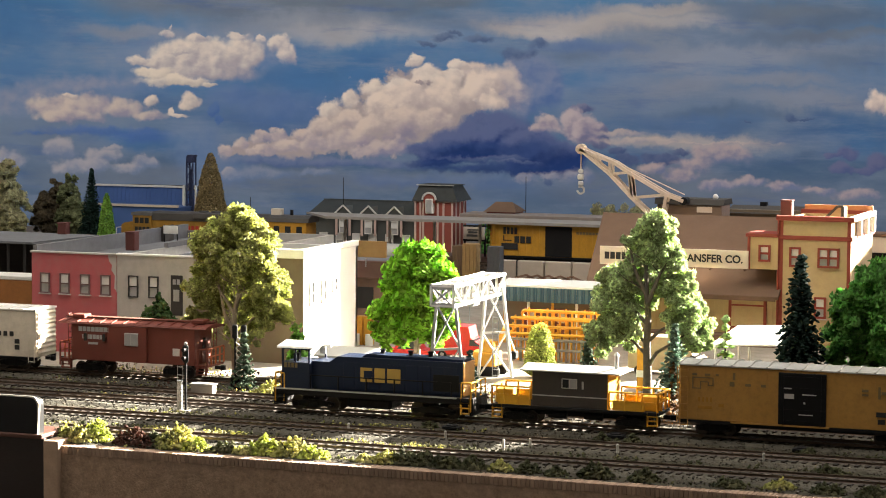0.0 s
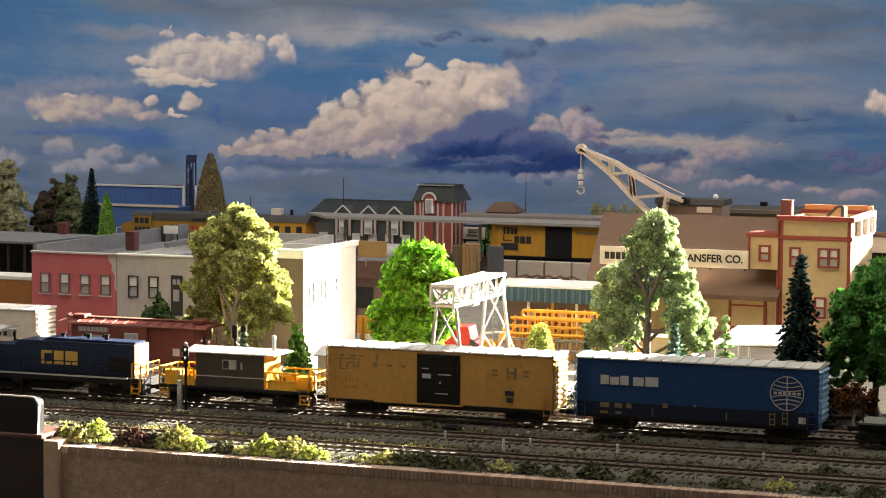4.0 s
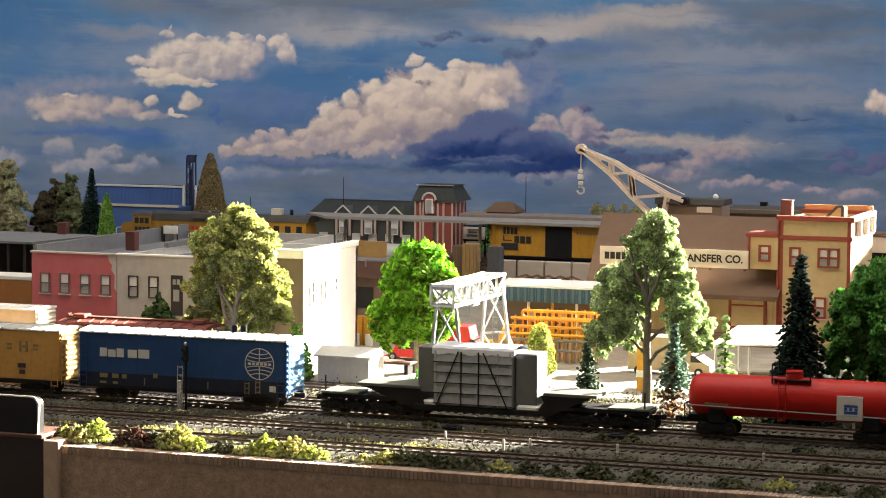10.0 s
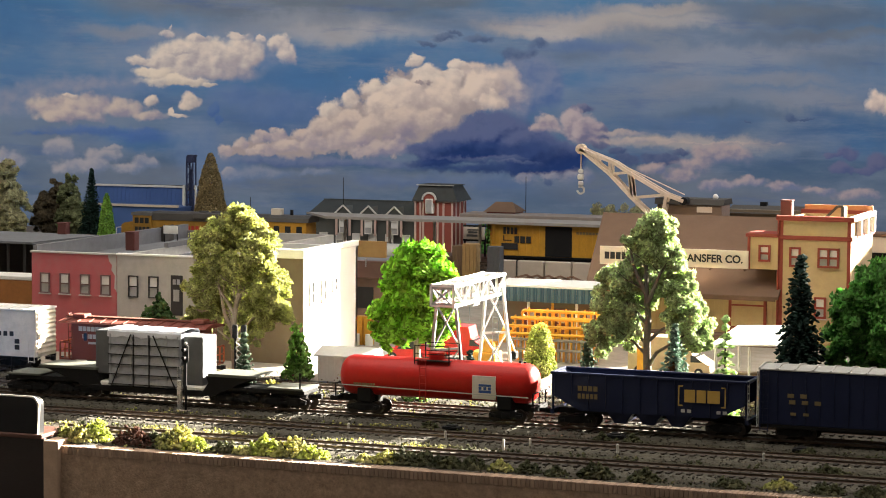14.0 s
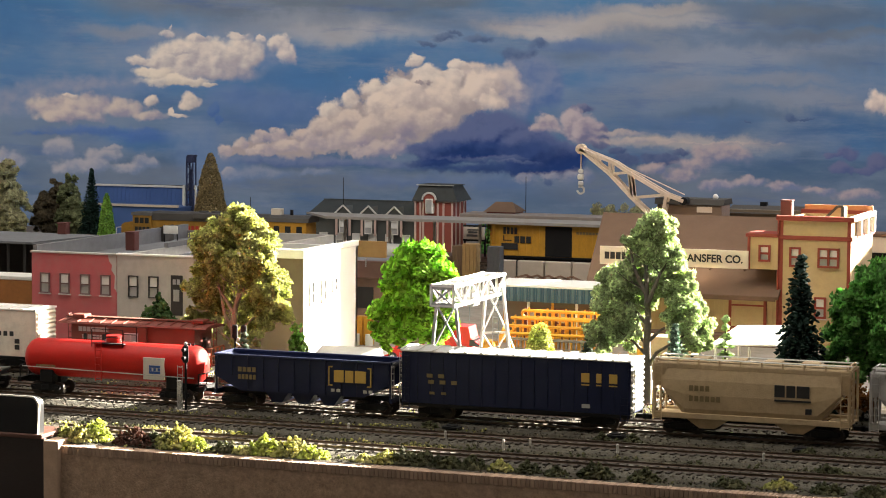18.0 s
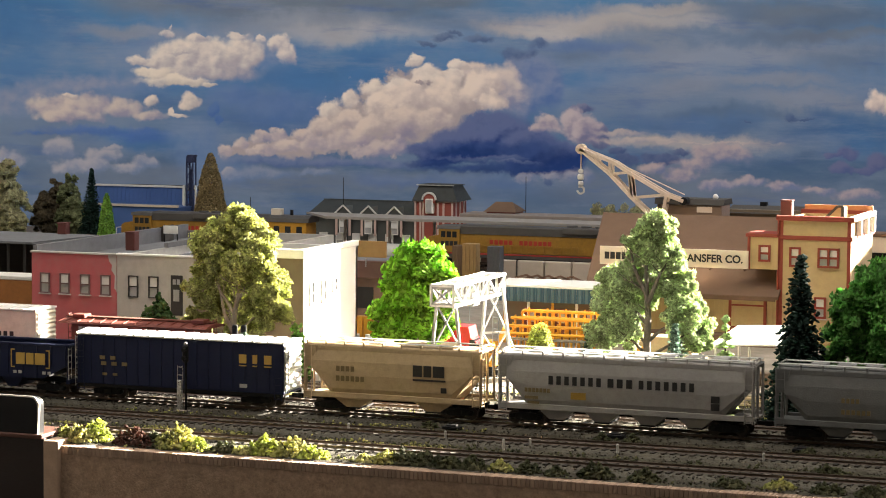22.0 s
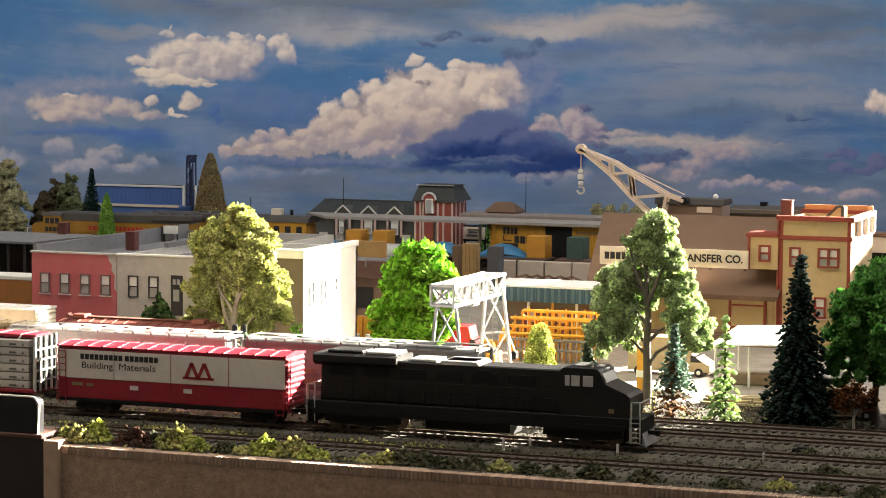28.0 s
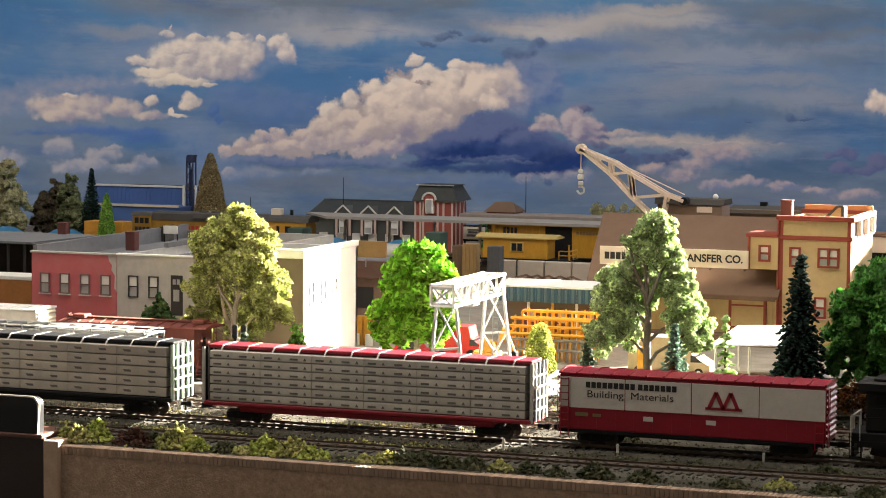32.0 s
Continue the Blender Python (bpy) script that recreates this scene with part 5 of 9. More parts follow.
# depressed-centre flat car
x = 27.1
c = join_a(thing("flat_car", "black depressed-centre flat car with grey decks", "freight car", P(x, yA, 0)), x)
part("well_frame", Geo().box(-4.6, 4.0, -1.4, 1.4, .55, .95, .04), black, c)
for e, a, b in ((-1, -8.7, -4.2), (1, 4.3, 7.9)):
    part("deck", Geo().box(a, b, -1.45, 1.45, 1.95, 2.15, .03), deck_grey, c, "grey-green steel deck")
    part("gooseneck", Geo().prism([(a + (.4 if e < 0 else -.2), 1.95), (b + (.2 if e < 0 else -.4), 1.95), (e * 4.6, .6), (e * 3.9, .6), (e * 3.9, .95), (e * 4.3, 1.5)] if e > 0 else [(a + .4, 1.95), (-4.6, .6), (-3.9, .6), (-3.9, .95), (-4.3, 1.95)], "y", -1.35, 1.35), black, c)
    part("bolster", Geo().box(min(e * 4.6, e * 11.3), max(e * 4.6, e * 11.3), -1.2, 1.2, 1.0, 1.3, .04), black, c)
    part("end_deck", Geo().box(min(e * 8.6, e * 11.3), max(e * 8.6, e * 11.3), -1.4, 1.4, 1.3, 1.45, .03), deck_grey, c)
    part("brake_post", Geo().beam((e * 11.0, -1.2, 1.4), (e * 11.0, -1.2, 2.5), .08), black, c)
    for tx in (5.2, 7.0, 9.0, 10.5):
        truck(c, e * tx, .4, 1.3)
couplers(c, -11.35, 11.35)
ld = join_a(thing("transformer_load", "large grey ribbed transformer crate lashed with chains", "cargo", P(x, yA, .95)), x)
part("tank_body", Geo().box(-3.2, 2.15, -1.35, 1.35, 0, 3.65, .05), grey_load, ld)
# crumpled cover sheet, uneven along its hem
g, nx = Geo(), 22
vs = []
for i in range(nx + 1):
    u = -3.35 + 5.65 * i / nx
    w = noise.noise((u * 2.1, 3.3, 0))
    for y_, z_ in ((-1.46, 3.42 - .16 * w), (-1.42, 3.75 + .05 * w), (-1.2, 3.9 + .1 * noise.noise((u * 1.7, 1.1, 0))), (0, 3.98 + .1 * noise.noise((u * 1.9, 5.1, 0))), (1.2, 3.9 + .08 * w), (1.44, 3.7), (1.45, 3.4)):
        vs.append((u, y_, z_))
g.add(vs, [(i * 7 + j, (i + 1) * 7 + j, (i + 1) * 7 + j + 1, i * 7 + j + 1) for i in range(nx) for j in range(6)])
g.box(-3.3, 2.25, -1.4, 1.4, 3.4, 3.6)
part("top_cover", g, M("white_cover", (0.52, 0.54, 0.58), 0.7), ld, "pale crumpled cover")
for k in range(5):
    z_ = .12 + k * .68
    part("side_board", Geo().prism([(-1.36, z_), (-1.5, z_ + .04), (-1.4, z_ + .66), (-1.36, z_ + .66)], "x", -3.22, 2.17), grey_load, ld)
    part("strap", Geo().box(-3.24, 2.19, -1.525, -1.49, z_ + .0, z_ + .06), black, ld)
for v in (-3.1, -1.5, -.2, 1.2, 2.05):
    part("upright", Geo().box(v - .05, v + .05, -1.51, -1.34, .05, 3.6), grey_load, ld)
part("radiator", Geo().box(-4.45, -3.3, -1.1, 1.1, .75, 3.75, .06), M("dark_grey_load", (0.10, 0.105, 0.11), 0.6), ld, "dark grey radiator box")
part("radiator", Geo().box(2.3, 3.75, -1.1, 1.1, .3, 3.6, .06), M("dark_grey_load_b", (0.10, 0.105, 0.11), 0.6), ld, "dark grey radiator box")
for a, b in (((-3.0, .0), (-1.5, 3.6)), ((1.9, .0), (.2, 3.6)), ((-1.3, 0), (-1.3, 3.6)), ((-.1, 0), (-.1, 3.6))):
    part("chain", Geo().beam((a[0], -1.53, a[1]), (b[0], -1.53, b[1]), .07), black, ld)
for a in (-4.1, 2.4):
    part("tarp", Geo().box(a, a + 1.5, -1.3, .2, -.35 if a < 0 else -.45, .28, .12), white_paint, ld, "white wrapped bundle at the crate's foot")

# red tank car
x = 47.64
c = join_a(thing("tank_car", "glossy red tank car with a white square placard", "freight car", P(x, yA, 0)), x)
g = Geo()
n, R, zc = 28, 1.32, 2.5
prof = [(-6.9, .05), (-6.85, .5), (-6.7, .95), (-6.45, 1.2), (-6.1, R), (6.1, R), (6.45, 1.2), (6.7, .95), (6.85, .5), (6.9, .05)]
vs = [(px0, r * math.cos(6.28318 * i / n), zc + r * math.sin(6.28318 * i / n)) for px0, r in prof for i in range(n)]
g.add(vs, [(j * n + i, j * n + (i + 1) % n, (j + 1) * n + (i + 1) % n, (j + 1) * n + i) for j in range(len(prof) - 1) for i in range(n)], True)
part("tank", g, tank_red, c)
part("side_rail", Geo().beam((-6.7, -1.36, 1.95), (6.6, -1.36, 1.75), .06), letter_white, c, "thin pale running rail")
part("dome", Geo().cyl((-.2, 0, 3.75), (-.2, 0, 4.25), .55, 16), tank_red, c)
for a in ((-1.4, -1.0), (1.0, -1.0), (-1.4, 1.0), (1.0, 1.0)):
    part("platform_post", Geo().beam((a[0], a[1], 3.5), (a[0], a[1], 4.75), .06), black, c)
for a in (-1.0, .5):
    part("platform", Geo().box(-1.4, 1.0, a, a + .5, 3.72, 3.78), black, c)
for z in (4.2, 4.75):
    for a in (-1, 1):
        part("platform_rail", Geo().beam((-1.4, a, z), (1.0, a, z), .05), black, c)
ladder(c, -.9, -1.42, 1.3, 3.8, .45, "x", tank_red)
part("placard", Geo().prism([(2.75, 1.5), (4.35, 1.5), (4.35, 3.0), (2.75, 3.0)], "y", -1.36, -1.2), mb_white, c, "white square placard")
bars(c, 3.2, 2.1, [(0, .22, .85, .16), (.0, 0, .2, .2), (.33, 0, .2, .2), (.65, 0, .2, .2), (0, -.2, .85, .18)], M("logo_blue", (0.02, 0.08, 0.3), 0.5), y=-1.38, name="brand_block")
bars(c, -5.6, 1.98, word(8, 1.5, .14, .05), letter_dim, y=-1.34)
for e in (-1, 1):
    part("saddle", Geo().box(e * 4.9 - .5, e * 4.9 + .5, -1.2, 1.2, .85, 1.75, .05).box(e * 4.2, e * 6.95, -.4, .4, .75, 1.2), black, c)
    rails(c, [(e * 6.9, -1.3), (e * 6.9, 0), (e * 6.9, 1.3)], 1.0, 2.0, black)
    part("end_sill", Geo().box(e * 6.9 - .12, e * 6.9 + .12, -1.4, 1.4, .85, 1.15), black, c)
    truck(c, e * 5.0)
part("vent", Geo().cyl((5.6, 0, 3.75), (5.6, 0, 3.95), .1, 8).cyl((5.9, 0, 3.72), (5.9, 0, 3.92), .1, 8), black, c)
couplers(c, -7.0, 7.0)


def open_hopper(x, L, z1):
    c = join_a(thing("hopper_car", "navy open-top hopper car with a yellow bracketed emblem", "freight car", P(x, yA, 0)), x)
    h = L / 2
    side = [(-h, z1), (h, z1), (h, 2.1), (h - 1.9, 1.15), (-h + 1.9, 1.15), (-h, 2.1)]
    for sy in (-1, 1):
        part("side", Geo().prism(side, "y", sy * 1.42 - .05, sy * 1.42 + .05), dark_blue, c)
        part("top_chord", Geo().box(-h, h, sy * 1.42 - .12, sy * 1.42 + .12, z1 - .02, z1 + .14, .03), dark_blue, c)
    for e in (-1, 1):
        part("end_slope", Geo().prism([(e * h, z1), (e * (h - .1), z1), (e * (h - 3.2), 1.2), (e * (h - 3.0), 1.2)], "y", -1.38, 1.38), dark_blue, c)
        part("end_beam", Geo().box(e * h - .1, e * h + .1, -1.42, 1.42, z1 - .05, z1 + .14, .03), dark_blue, c)
        part("end_sill", Geo().box(e * h - .12, e * h + .12, -1.4, 1.4, .85, 1.15), dark_blue, c)
        for yy in (-1.3, 1.3):
            part("corner_post", Geo().beam((e * (h - .05), yy, 1.0), (e * (h - .05), yy, z1), .12), dark_blue, c)
        ladder(c, e * (h + .03), -1.35, 1.0, z1 - .2, .45, "y", letter_white)
        truck(c, e * (h - 1.5))
    n = 11
    for i in range(n + 1):
        v = -h + .15 + (L - .3) * i / n
        zb = 1.2 if abs(v) < h - 1.9 else 2.15
        part("side_stake", Geo().box(v - .06, v + .06, -1.56, -1.45, zb, z1), dark_blue, c)
    for k in (-1.9, 0, 1.9):
        part("hopper_bay", Geo().prism([(k - .9, 1.2), (k + .9, 1.2), (k + .35, .45), (k - .35, .45)], "y", -1.2, 1.2), dark_blue, c)
    part("sill", Geo().box(-h, h, -.3, .3, .8, 1.15), black, c)
    part("coal", Geo().box(-h + 1.5, h - 1.5, -1.35, 1.35, 1.3, 1.6), black, c)
    bars(c, 2.0, 1.85, [(0, 0, .08, 1.3), (0, 1.22, .3, .08), (0, 0, .3, .08), (3.0, 0, .08, 1.3), (2.78, 1.22, .3, .08), (2.78, 0, .3, .08)], letter_yellow, y=-1.6, name="bracket")
    bars(c, 2.4, 2.1, [(0, 0, .7, .8), (.8, 0, .6, .8), (1.5, 0, .8, .8)], letter_yellow, y=-1.6, name="brand_block")
    bars(c, 2.2, 1.45, [(0, 0, .25, .2), (.4, 0, .25, .2), (2.3, 0, .25, .2), (2.7, 0, .25, .2)], letter_white, y=-1.6, name="inspection_mark")
    bars(c, -4.6, 2.45, word(4, 1.3, .32, .08) + [(0 + d, -.5, w, .32) for d, e, w, hh in word(5, 1.3, .32, .08)], letter_dim, y=-1.6)
    couplers(c, -h - .1, h + .1)


open_hopper(62.25, 12.77, 3.45)


def covered_hopper(x, L, mat, label, bays, z1=4.5):
    c = join_a(thing("covered_hopper", label, "freight car", P(x, yA, 0)), x)
    h = L / 2
    prof = [(-1.30, 1.25), (-1.50, 1.7), (-1.56, 2.6), (-1.52, 3.5), (-1.38, z1 - .25), (-1.25, z1)]
    ring = prof + [(-y, z) for y, z in prof[::-1]]
    n = len(ring)
    xs = [-h + .9, -h + 1.0, h - 1.0, h - .9]
    g = Geo()
    # body with sloped end sheets
    secs = []
    for xx, zb in ((-h + .55, 3.0), (-h + 2.0, 1.25), (h - 2.0, 1.25), (h - .55, 3.0)):
        secs.append([(xx, y, max(z, zb) if z < zb else z) for y, z in ring])
    vs = [p for s_ in secs for p in s_]
    fs = [(j * n + i, (j + 1) * n + i, (j + 1) * n + (i + 1) % n, j * n + (i + 1) % n) for j in range(3) for i in range(n)]
    fs += [tuple(range(n)), tuple(range(3 * n, 4 * n))[::-1]]
    g.add(vs, fs, False)
    part("body", g, mat, c)
    part("side_top", Geo().box(-h, h, -1.4, -1.28, z1 - .3, z1, .03).box(-h, h, 1.28, 1.4, z1 - .3, z1, .03), mat, c)
    part("side_sill", Geo().box(-h, h, -1.52, -1.35, 1.05, 1.42, .03).box(-h, h, 1.35, 1.52, 1.05, 1.42, .03), mat, c)
    for e in (-1, 1):
        # end side gussets leave the open triangle over the truck
        part("side_gusset", Geo().prism([(e * h, z1), (e * (h - .9), z1), (e * (h - .55), 3.1), (e * (h - .1), 3.0)], "y", -1.47, -1.36), mat, c)
        part("slope_sheet", Geo().prism([(e * (h - .5), 3.1), (e * (h - .4), 3.1), (e * (h - 2.0), 1.2), (e * (h - 2.1), 1.2)], "y", -1.3, 1.3), mat, c)
        for yy in (-1.35, 0, 1.35):
            part("end_post", Geo().beam((e * (h - .08), yy, 1.1), (e * (h - .08), yy, z1 - .1), .13), mat, c)
        part("end_platform", Geo().box(min(e * h, e * (h - 1.6)), max(e * h, e * (h - 1.6)), -1.3, 1.3, 1.15, 1.22), mat, c)
        ladder(c, e * (h + .04), -1.4, 1.0, z1, .5, "y", mat)
        ladder(c, e * (h - .3) - .25, -1.54, 1.0, z1 - .2, .5, "x", mat)
        rails(c, [(e * (h - .15), -.9), (e * (h - .15), 0), (e * (h - .15), .9)], z1, z1 + .35, mat)
        truck(c, e * (h - 1.75))
    part("roof", Geo().prism([(-1.4, z1 - .02), (-1.36, z1 + .08), (0, z1 + .22), (1.36, z1 + .08), (1.4, z1 - .02)], "x", -h, h), mat, c)
    part("running_board", Geo().box(-h, h, -1.2, -.75, z1 + .26, z1 + .31).box(-h, h, .75, 1.2, z1 + .26, z1 + .31), silver_roof, c, "grated roof walk")
    k = int(L / 1.3)
    for i in range(k + 1):
        v = -h + .2 + (L - .4) * i / k
        part("roof_bracket", Geo().box(v - .05, v + .05, -1.42, -1.3, z1 - .12, z1 + .3), mat, c)
    for i in range(bays * 2):
        v = -h + 1.6 + (L - 3.2) * (i + .5) / (bays * 2)
        part("roof_hatch", Geo().box(v - .55, v + .55, -.5, .5, z1 + .18, z1 + .34, .06), mat, c)
    for i in range(bays):
        v = (i - (bays - 1) / 2) * (L - 5.6) / max(1, bays - 1) * .82
        w = (L - 5.6) / bays * .52
        part("hopper_bay", Geo().prism([(v - w, 1.3), (v + w, 1.3), (v + .45, .42), (v - .45, .42)], "y", -1.15, 1.15), mat, c)
        part("outlet_gate", Geo().box(v - .5, v + .5, -1.2, 1.2, .34, .44), black, c)
    part("sill", Geo().box(-h, h, -.3, .3, .75, 1.1), black, c)
    couplers(c, -h, h)
    return c


c = covered_hopper(92.78, 12.5, tan_hopper, "tan covered hopper car with black lettering blocks", 2)
bars(c, 1.55, 2.75, [(0, 0, .65, .75), (.75, 0, .55, .75), (1.4, 0, .8, .75), (0, -.28, 2.3, .13)], letter_black, y=-1.6, name="brand_block")
bars(c, 3.5, 1.75, [(0, 0, .4, .35)], letter_black, y=-1.57, name="data_panel")
bars(c, -3.9, 2.85, word(4, 1.3, .35, .1) + [(d, -.65, w, .35) for d, e, w, hh in word(6, 2.0, .35, .1)], letter_dim, y=-1.6)
c = covered_hopper(108.67, 16.8, grey_hopper, "pale grey covered hopper car with a long black lettering row", 4)
bars(c, -5.0, 2.75, [(d, 0, w, .56) for d, e, w, hh in word(7, 3.5, .6, .24)] + [(3.95 + d, 0, w, .56) for d, e, w, hh in word(3, 1.6, .6, .24)] + [(6.0 + d, 0, w, .56) for d, e, w, hh in word(7, 3.6, .6, .24)], letter_black, y=-1.6)
bars(c, 7.2 - 1.5, 1.65, [(0, 0, .55, .42), (0, .5, .55, .42)], letter_black, y=-1.59, name="data_panel")
bars(c, -3.5, 1.85, [(0, 0, 1.0, .45)], M("ochre_placard", (0.45, 0.28, 0.05), 0.6), y=-1.58, name="placard")
bars(c, -6.6, 2.2, word(7, 1.7, .26, .06) + [(0, -.45, .9, .2), (.2, -.75, .8, .16)], letter_dim, y=-1.6)
c = covered_hopper(126.8, 16.67, M("shade_grey_hopper", (0.16, 0.165, 0.165), 0.6, dirt=(0.10, 0.095, 0.09)), "grey covered hopper car with small black emblem", 4)
bars(c, 3.5, 2.55, [(0, 0, .45, .5), (.5, 0, .45, .5), (1.0, 0, .55, .5), (-.1, -.2, 1.75, .1)], letter_black, y=-1.6, name="brand_block")
bars(c, -4.2, 2.6, word(4, 1.1, .3, .1) + [(d, -.7, w, .3) for d, e, w, hh in word(6, 1.8, .3, .1)], letter_dim, y=-1.6)
bars(c, .4, 1.9, [(0, 0, .35, .2)], letter_black, y=-1.59, name="data_panel")

# black road locomotive
x = 4.83
c = join_b(thing("locomotive", "black six-axle road locomotive with a plain long hood", "locomotive", P(x, yB, 0)), x)
part("frame", Geo().box(-10.9, 10.9, -1.5, 1.5, 1.3, 1.85, .04).box(-11.1, -10.8, -1.45, 1.45, .3, 1.85, .04).box(10.8, 11.1, -1.45, 1.45, .3, 1.85, .05), black, c)
part("plow", Geo().prism([(11.0, .2), (11.35, .15), (11.1, .95), (10.95, .95)], "y", -1.3, 1.3), M("plow_grey", (0.3, 0.3, 0.32), 0.5), c)
part("fuel_tank", Geo().prism([(-1.2, .95), (-1.2, .45), (-.8, .3), (.8, .3), (1.2, .45), (1.2, .95)], "x", -3.0, 2.6), black, c)
part("side_skirt", Geo().box(-10.6, 10.0, -1.53, -1.45, 1.0, 1.35), black, c)
part("long_hood", Geo().box(-10.2, 5.9, -1.15, 1.15, 1.85, 4.55, .08), black_loco, c)
part("radiator_wing", Geo().prism([(-1.5, 4.35), (-1.5, 4.75), (-1.2, 4.85), (1.2, 4.85), (1.5, 4.75), (1.5, 4.35), (1.15, 4.1), (-1.15, 4.1)], "x", -10.6, -4.9), black_loco, c, "overhanging radiator hood")
for k in range(14):
    part("hood_door", Geo().box(-10.0 + k * 1.1, -9.0 + k * 1.1, -1.19, -1.14, 2.0, 3.3, .015), black_loco, c)
for k in range(6):
    part("intake_grille", Geo().box(-9.6 + k * 2.4, -7.8 + k * 2.4, -1.2, -1.14, 3.5, 4.1, .02), black, c)
for k, (a, b, zz) in enumerate(((-9.8, -7.4, 4.85), (-7.2, -5.1, 4.85), (-4.2, -2.4, 4.55), (-1.9, .2, 4.55))):
    part("roof_fan" if k < 2 else "exhaust_housing", Geo().box(a, b, -.95, .95, zz - .02, zz + .2, .06), silver_roof if k in (1, 2) else black_loco, c)
part("dynamic_brake", Geo().prism([(-2.2, 4.5), (-1.9, 4.75), (.3, 4.75), (.6, 4.5)], "y", -1.2, 1.2), silver_roof, c)
cab = part("cab", Geo().prism([(5.9, 1.85), (5.9, 4.6), (6.1, 4.75), (8.2, 4.75), (8.45, 4.55), (8.75, 3.85), (10.1, 3.3), (10.35, 3.1), (10.35, 1.85)], "y", -1.45, 1.45), black_loco, c)
for a, w in ((6.2, .3), (6.6, .55), (7.35, .65)):
    part("pane", Geo().box(a, a + w, -1.48, -1.44, 3.65, 4.3, .02), window_light, cab)
g = Geo().add([(8.5, -1.2, 4.45), (8.5, 1.2, 4.45), (8.76, 1.2, 3.9), (8.76, -1.2, 3.9), (8.54, -1.2, 4.47), (8.54, 1.2, 4.47), (8.8, 1.2, 3.92), (8.8, -1.2, 3.92)],
              [(0, 1, 2, 3), (4, 7, 6, 5), (0, 3, 7, 4), (1, 5, 6, 2), (0, 4, 5, 1), (3, 2, 6, 7)])
part("windscreen", g, window_light, cab)
part("headlight", Geo().box(8.4, 8.55, -.3, .3, 4.5, 4.7, .03), silver_roof, cab)
part("cab_roof_gear", Geo().box(6.6, 7.3, -.6, .6, 4.75, 4.9, .05).cyl((7.7, -.6, 4.75), (7.7, -.6, 4.98), .08, 6).box(7.9, 8.3, -.3, .3, 4.75, 4.86), silver_roof, cab)
part("nose_plate", Geo().box(9.0, 9.35, -1.48, -1.44, 2.1, 2.35), letter_dim, c)
part("air_intake", Geo().box(.3, 1.3, -1.22, -1.14, 3.7, 4.3, .03), black, c)
for e in (-1, 1):
    rails(c, [(e * 10.95, -1.4), (e * 10.95, 1.4)], 1.85, 2.8, silver_roof)
    rails(c, [(e * 10.45, -1.48), (e * 11.0, -1.48)], .5, 2.85, silver_roof)
    steps(c, e * 10.7 - .3, -1.52, .35, 1.85, .6, silver_roof if e > 0 else black, 5)
    for sy in (-1,):
        g = Geo().prism([(e * 7.3 - 2.6, .55), (e * 7.3 - 2.5, .95), (e * 7.3 + 2.5, .95), (e * 7.3 + 2.6, .55), (e * 7.3 + 1.2, .35), (e * 7.3 - 1.2, .35)], "y", -1.2, -1.02)
        g.prism([(e * 7.3 - 2.6, .55), (e * 7.3 - 2.5, .95), (e * 7.3 + 2.5, .95), (e * 7.3 + 2.6, .55), (e * 7.3 + 1.2, .35), (e * 7.3 - 1.2, .35)], "y", 1.02, 1.2)
        g.box(e * 7.3 - .4, e * 7.3 + .4, -1.1, 1.1, .6, 1.2)
    t = part("truck", g, black, c)
    for k in (-1, 0, 1):
        part("wheelset", wheelset(e * 7.3 + k * 1.95, .5), steel_rail, t)
rails(c, [(-10.0 + k * 1.75, -1.46) for k in range(10)], 1.85, 2.75, black)
couplers(c, -11.1, 11.1)


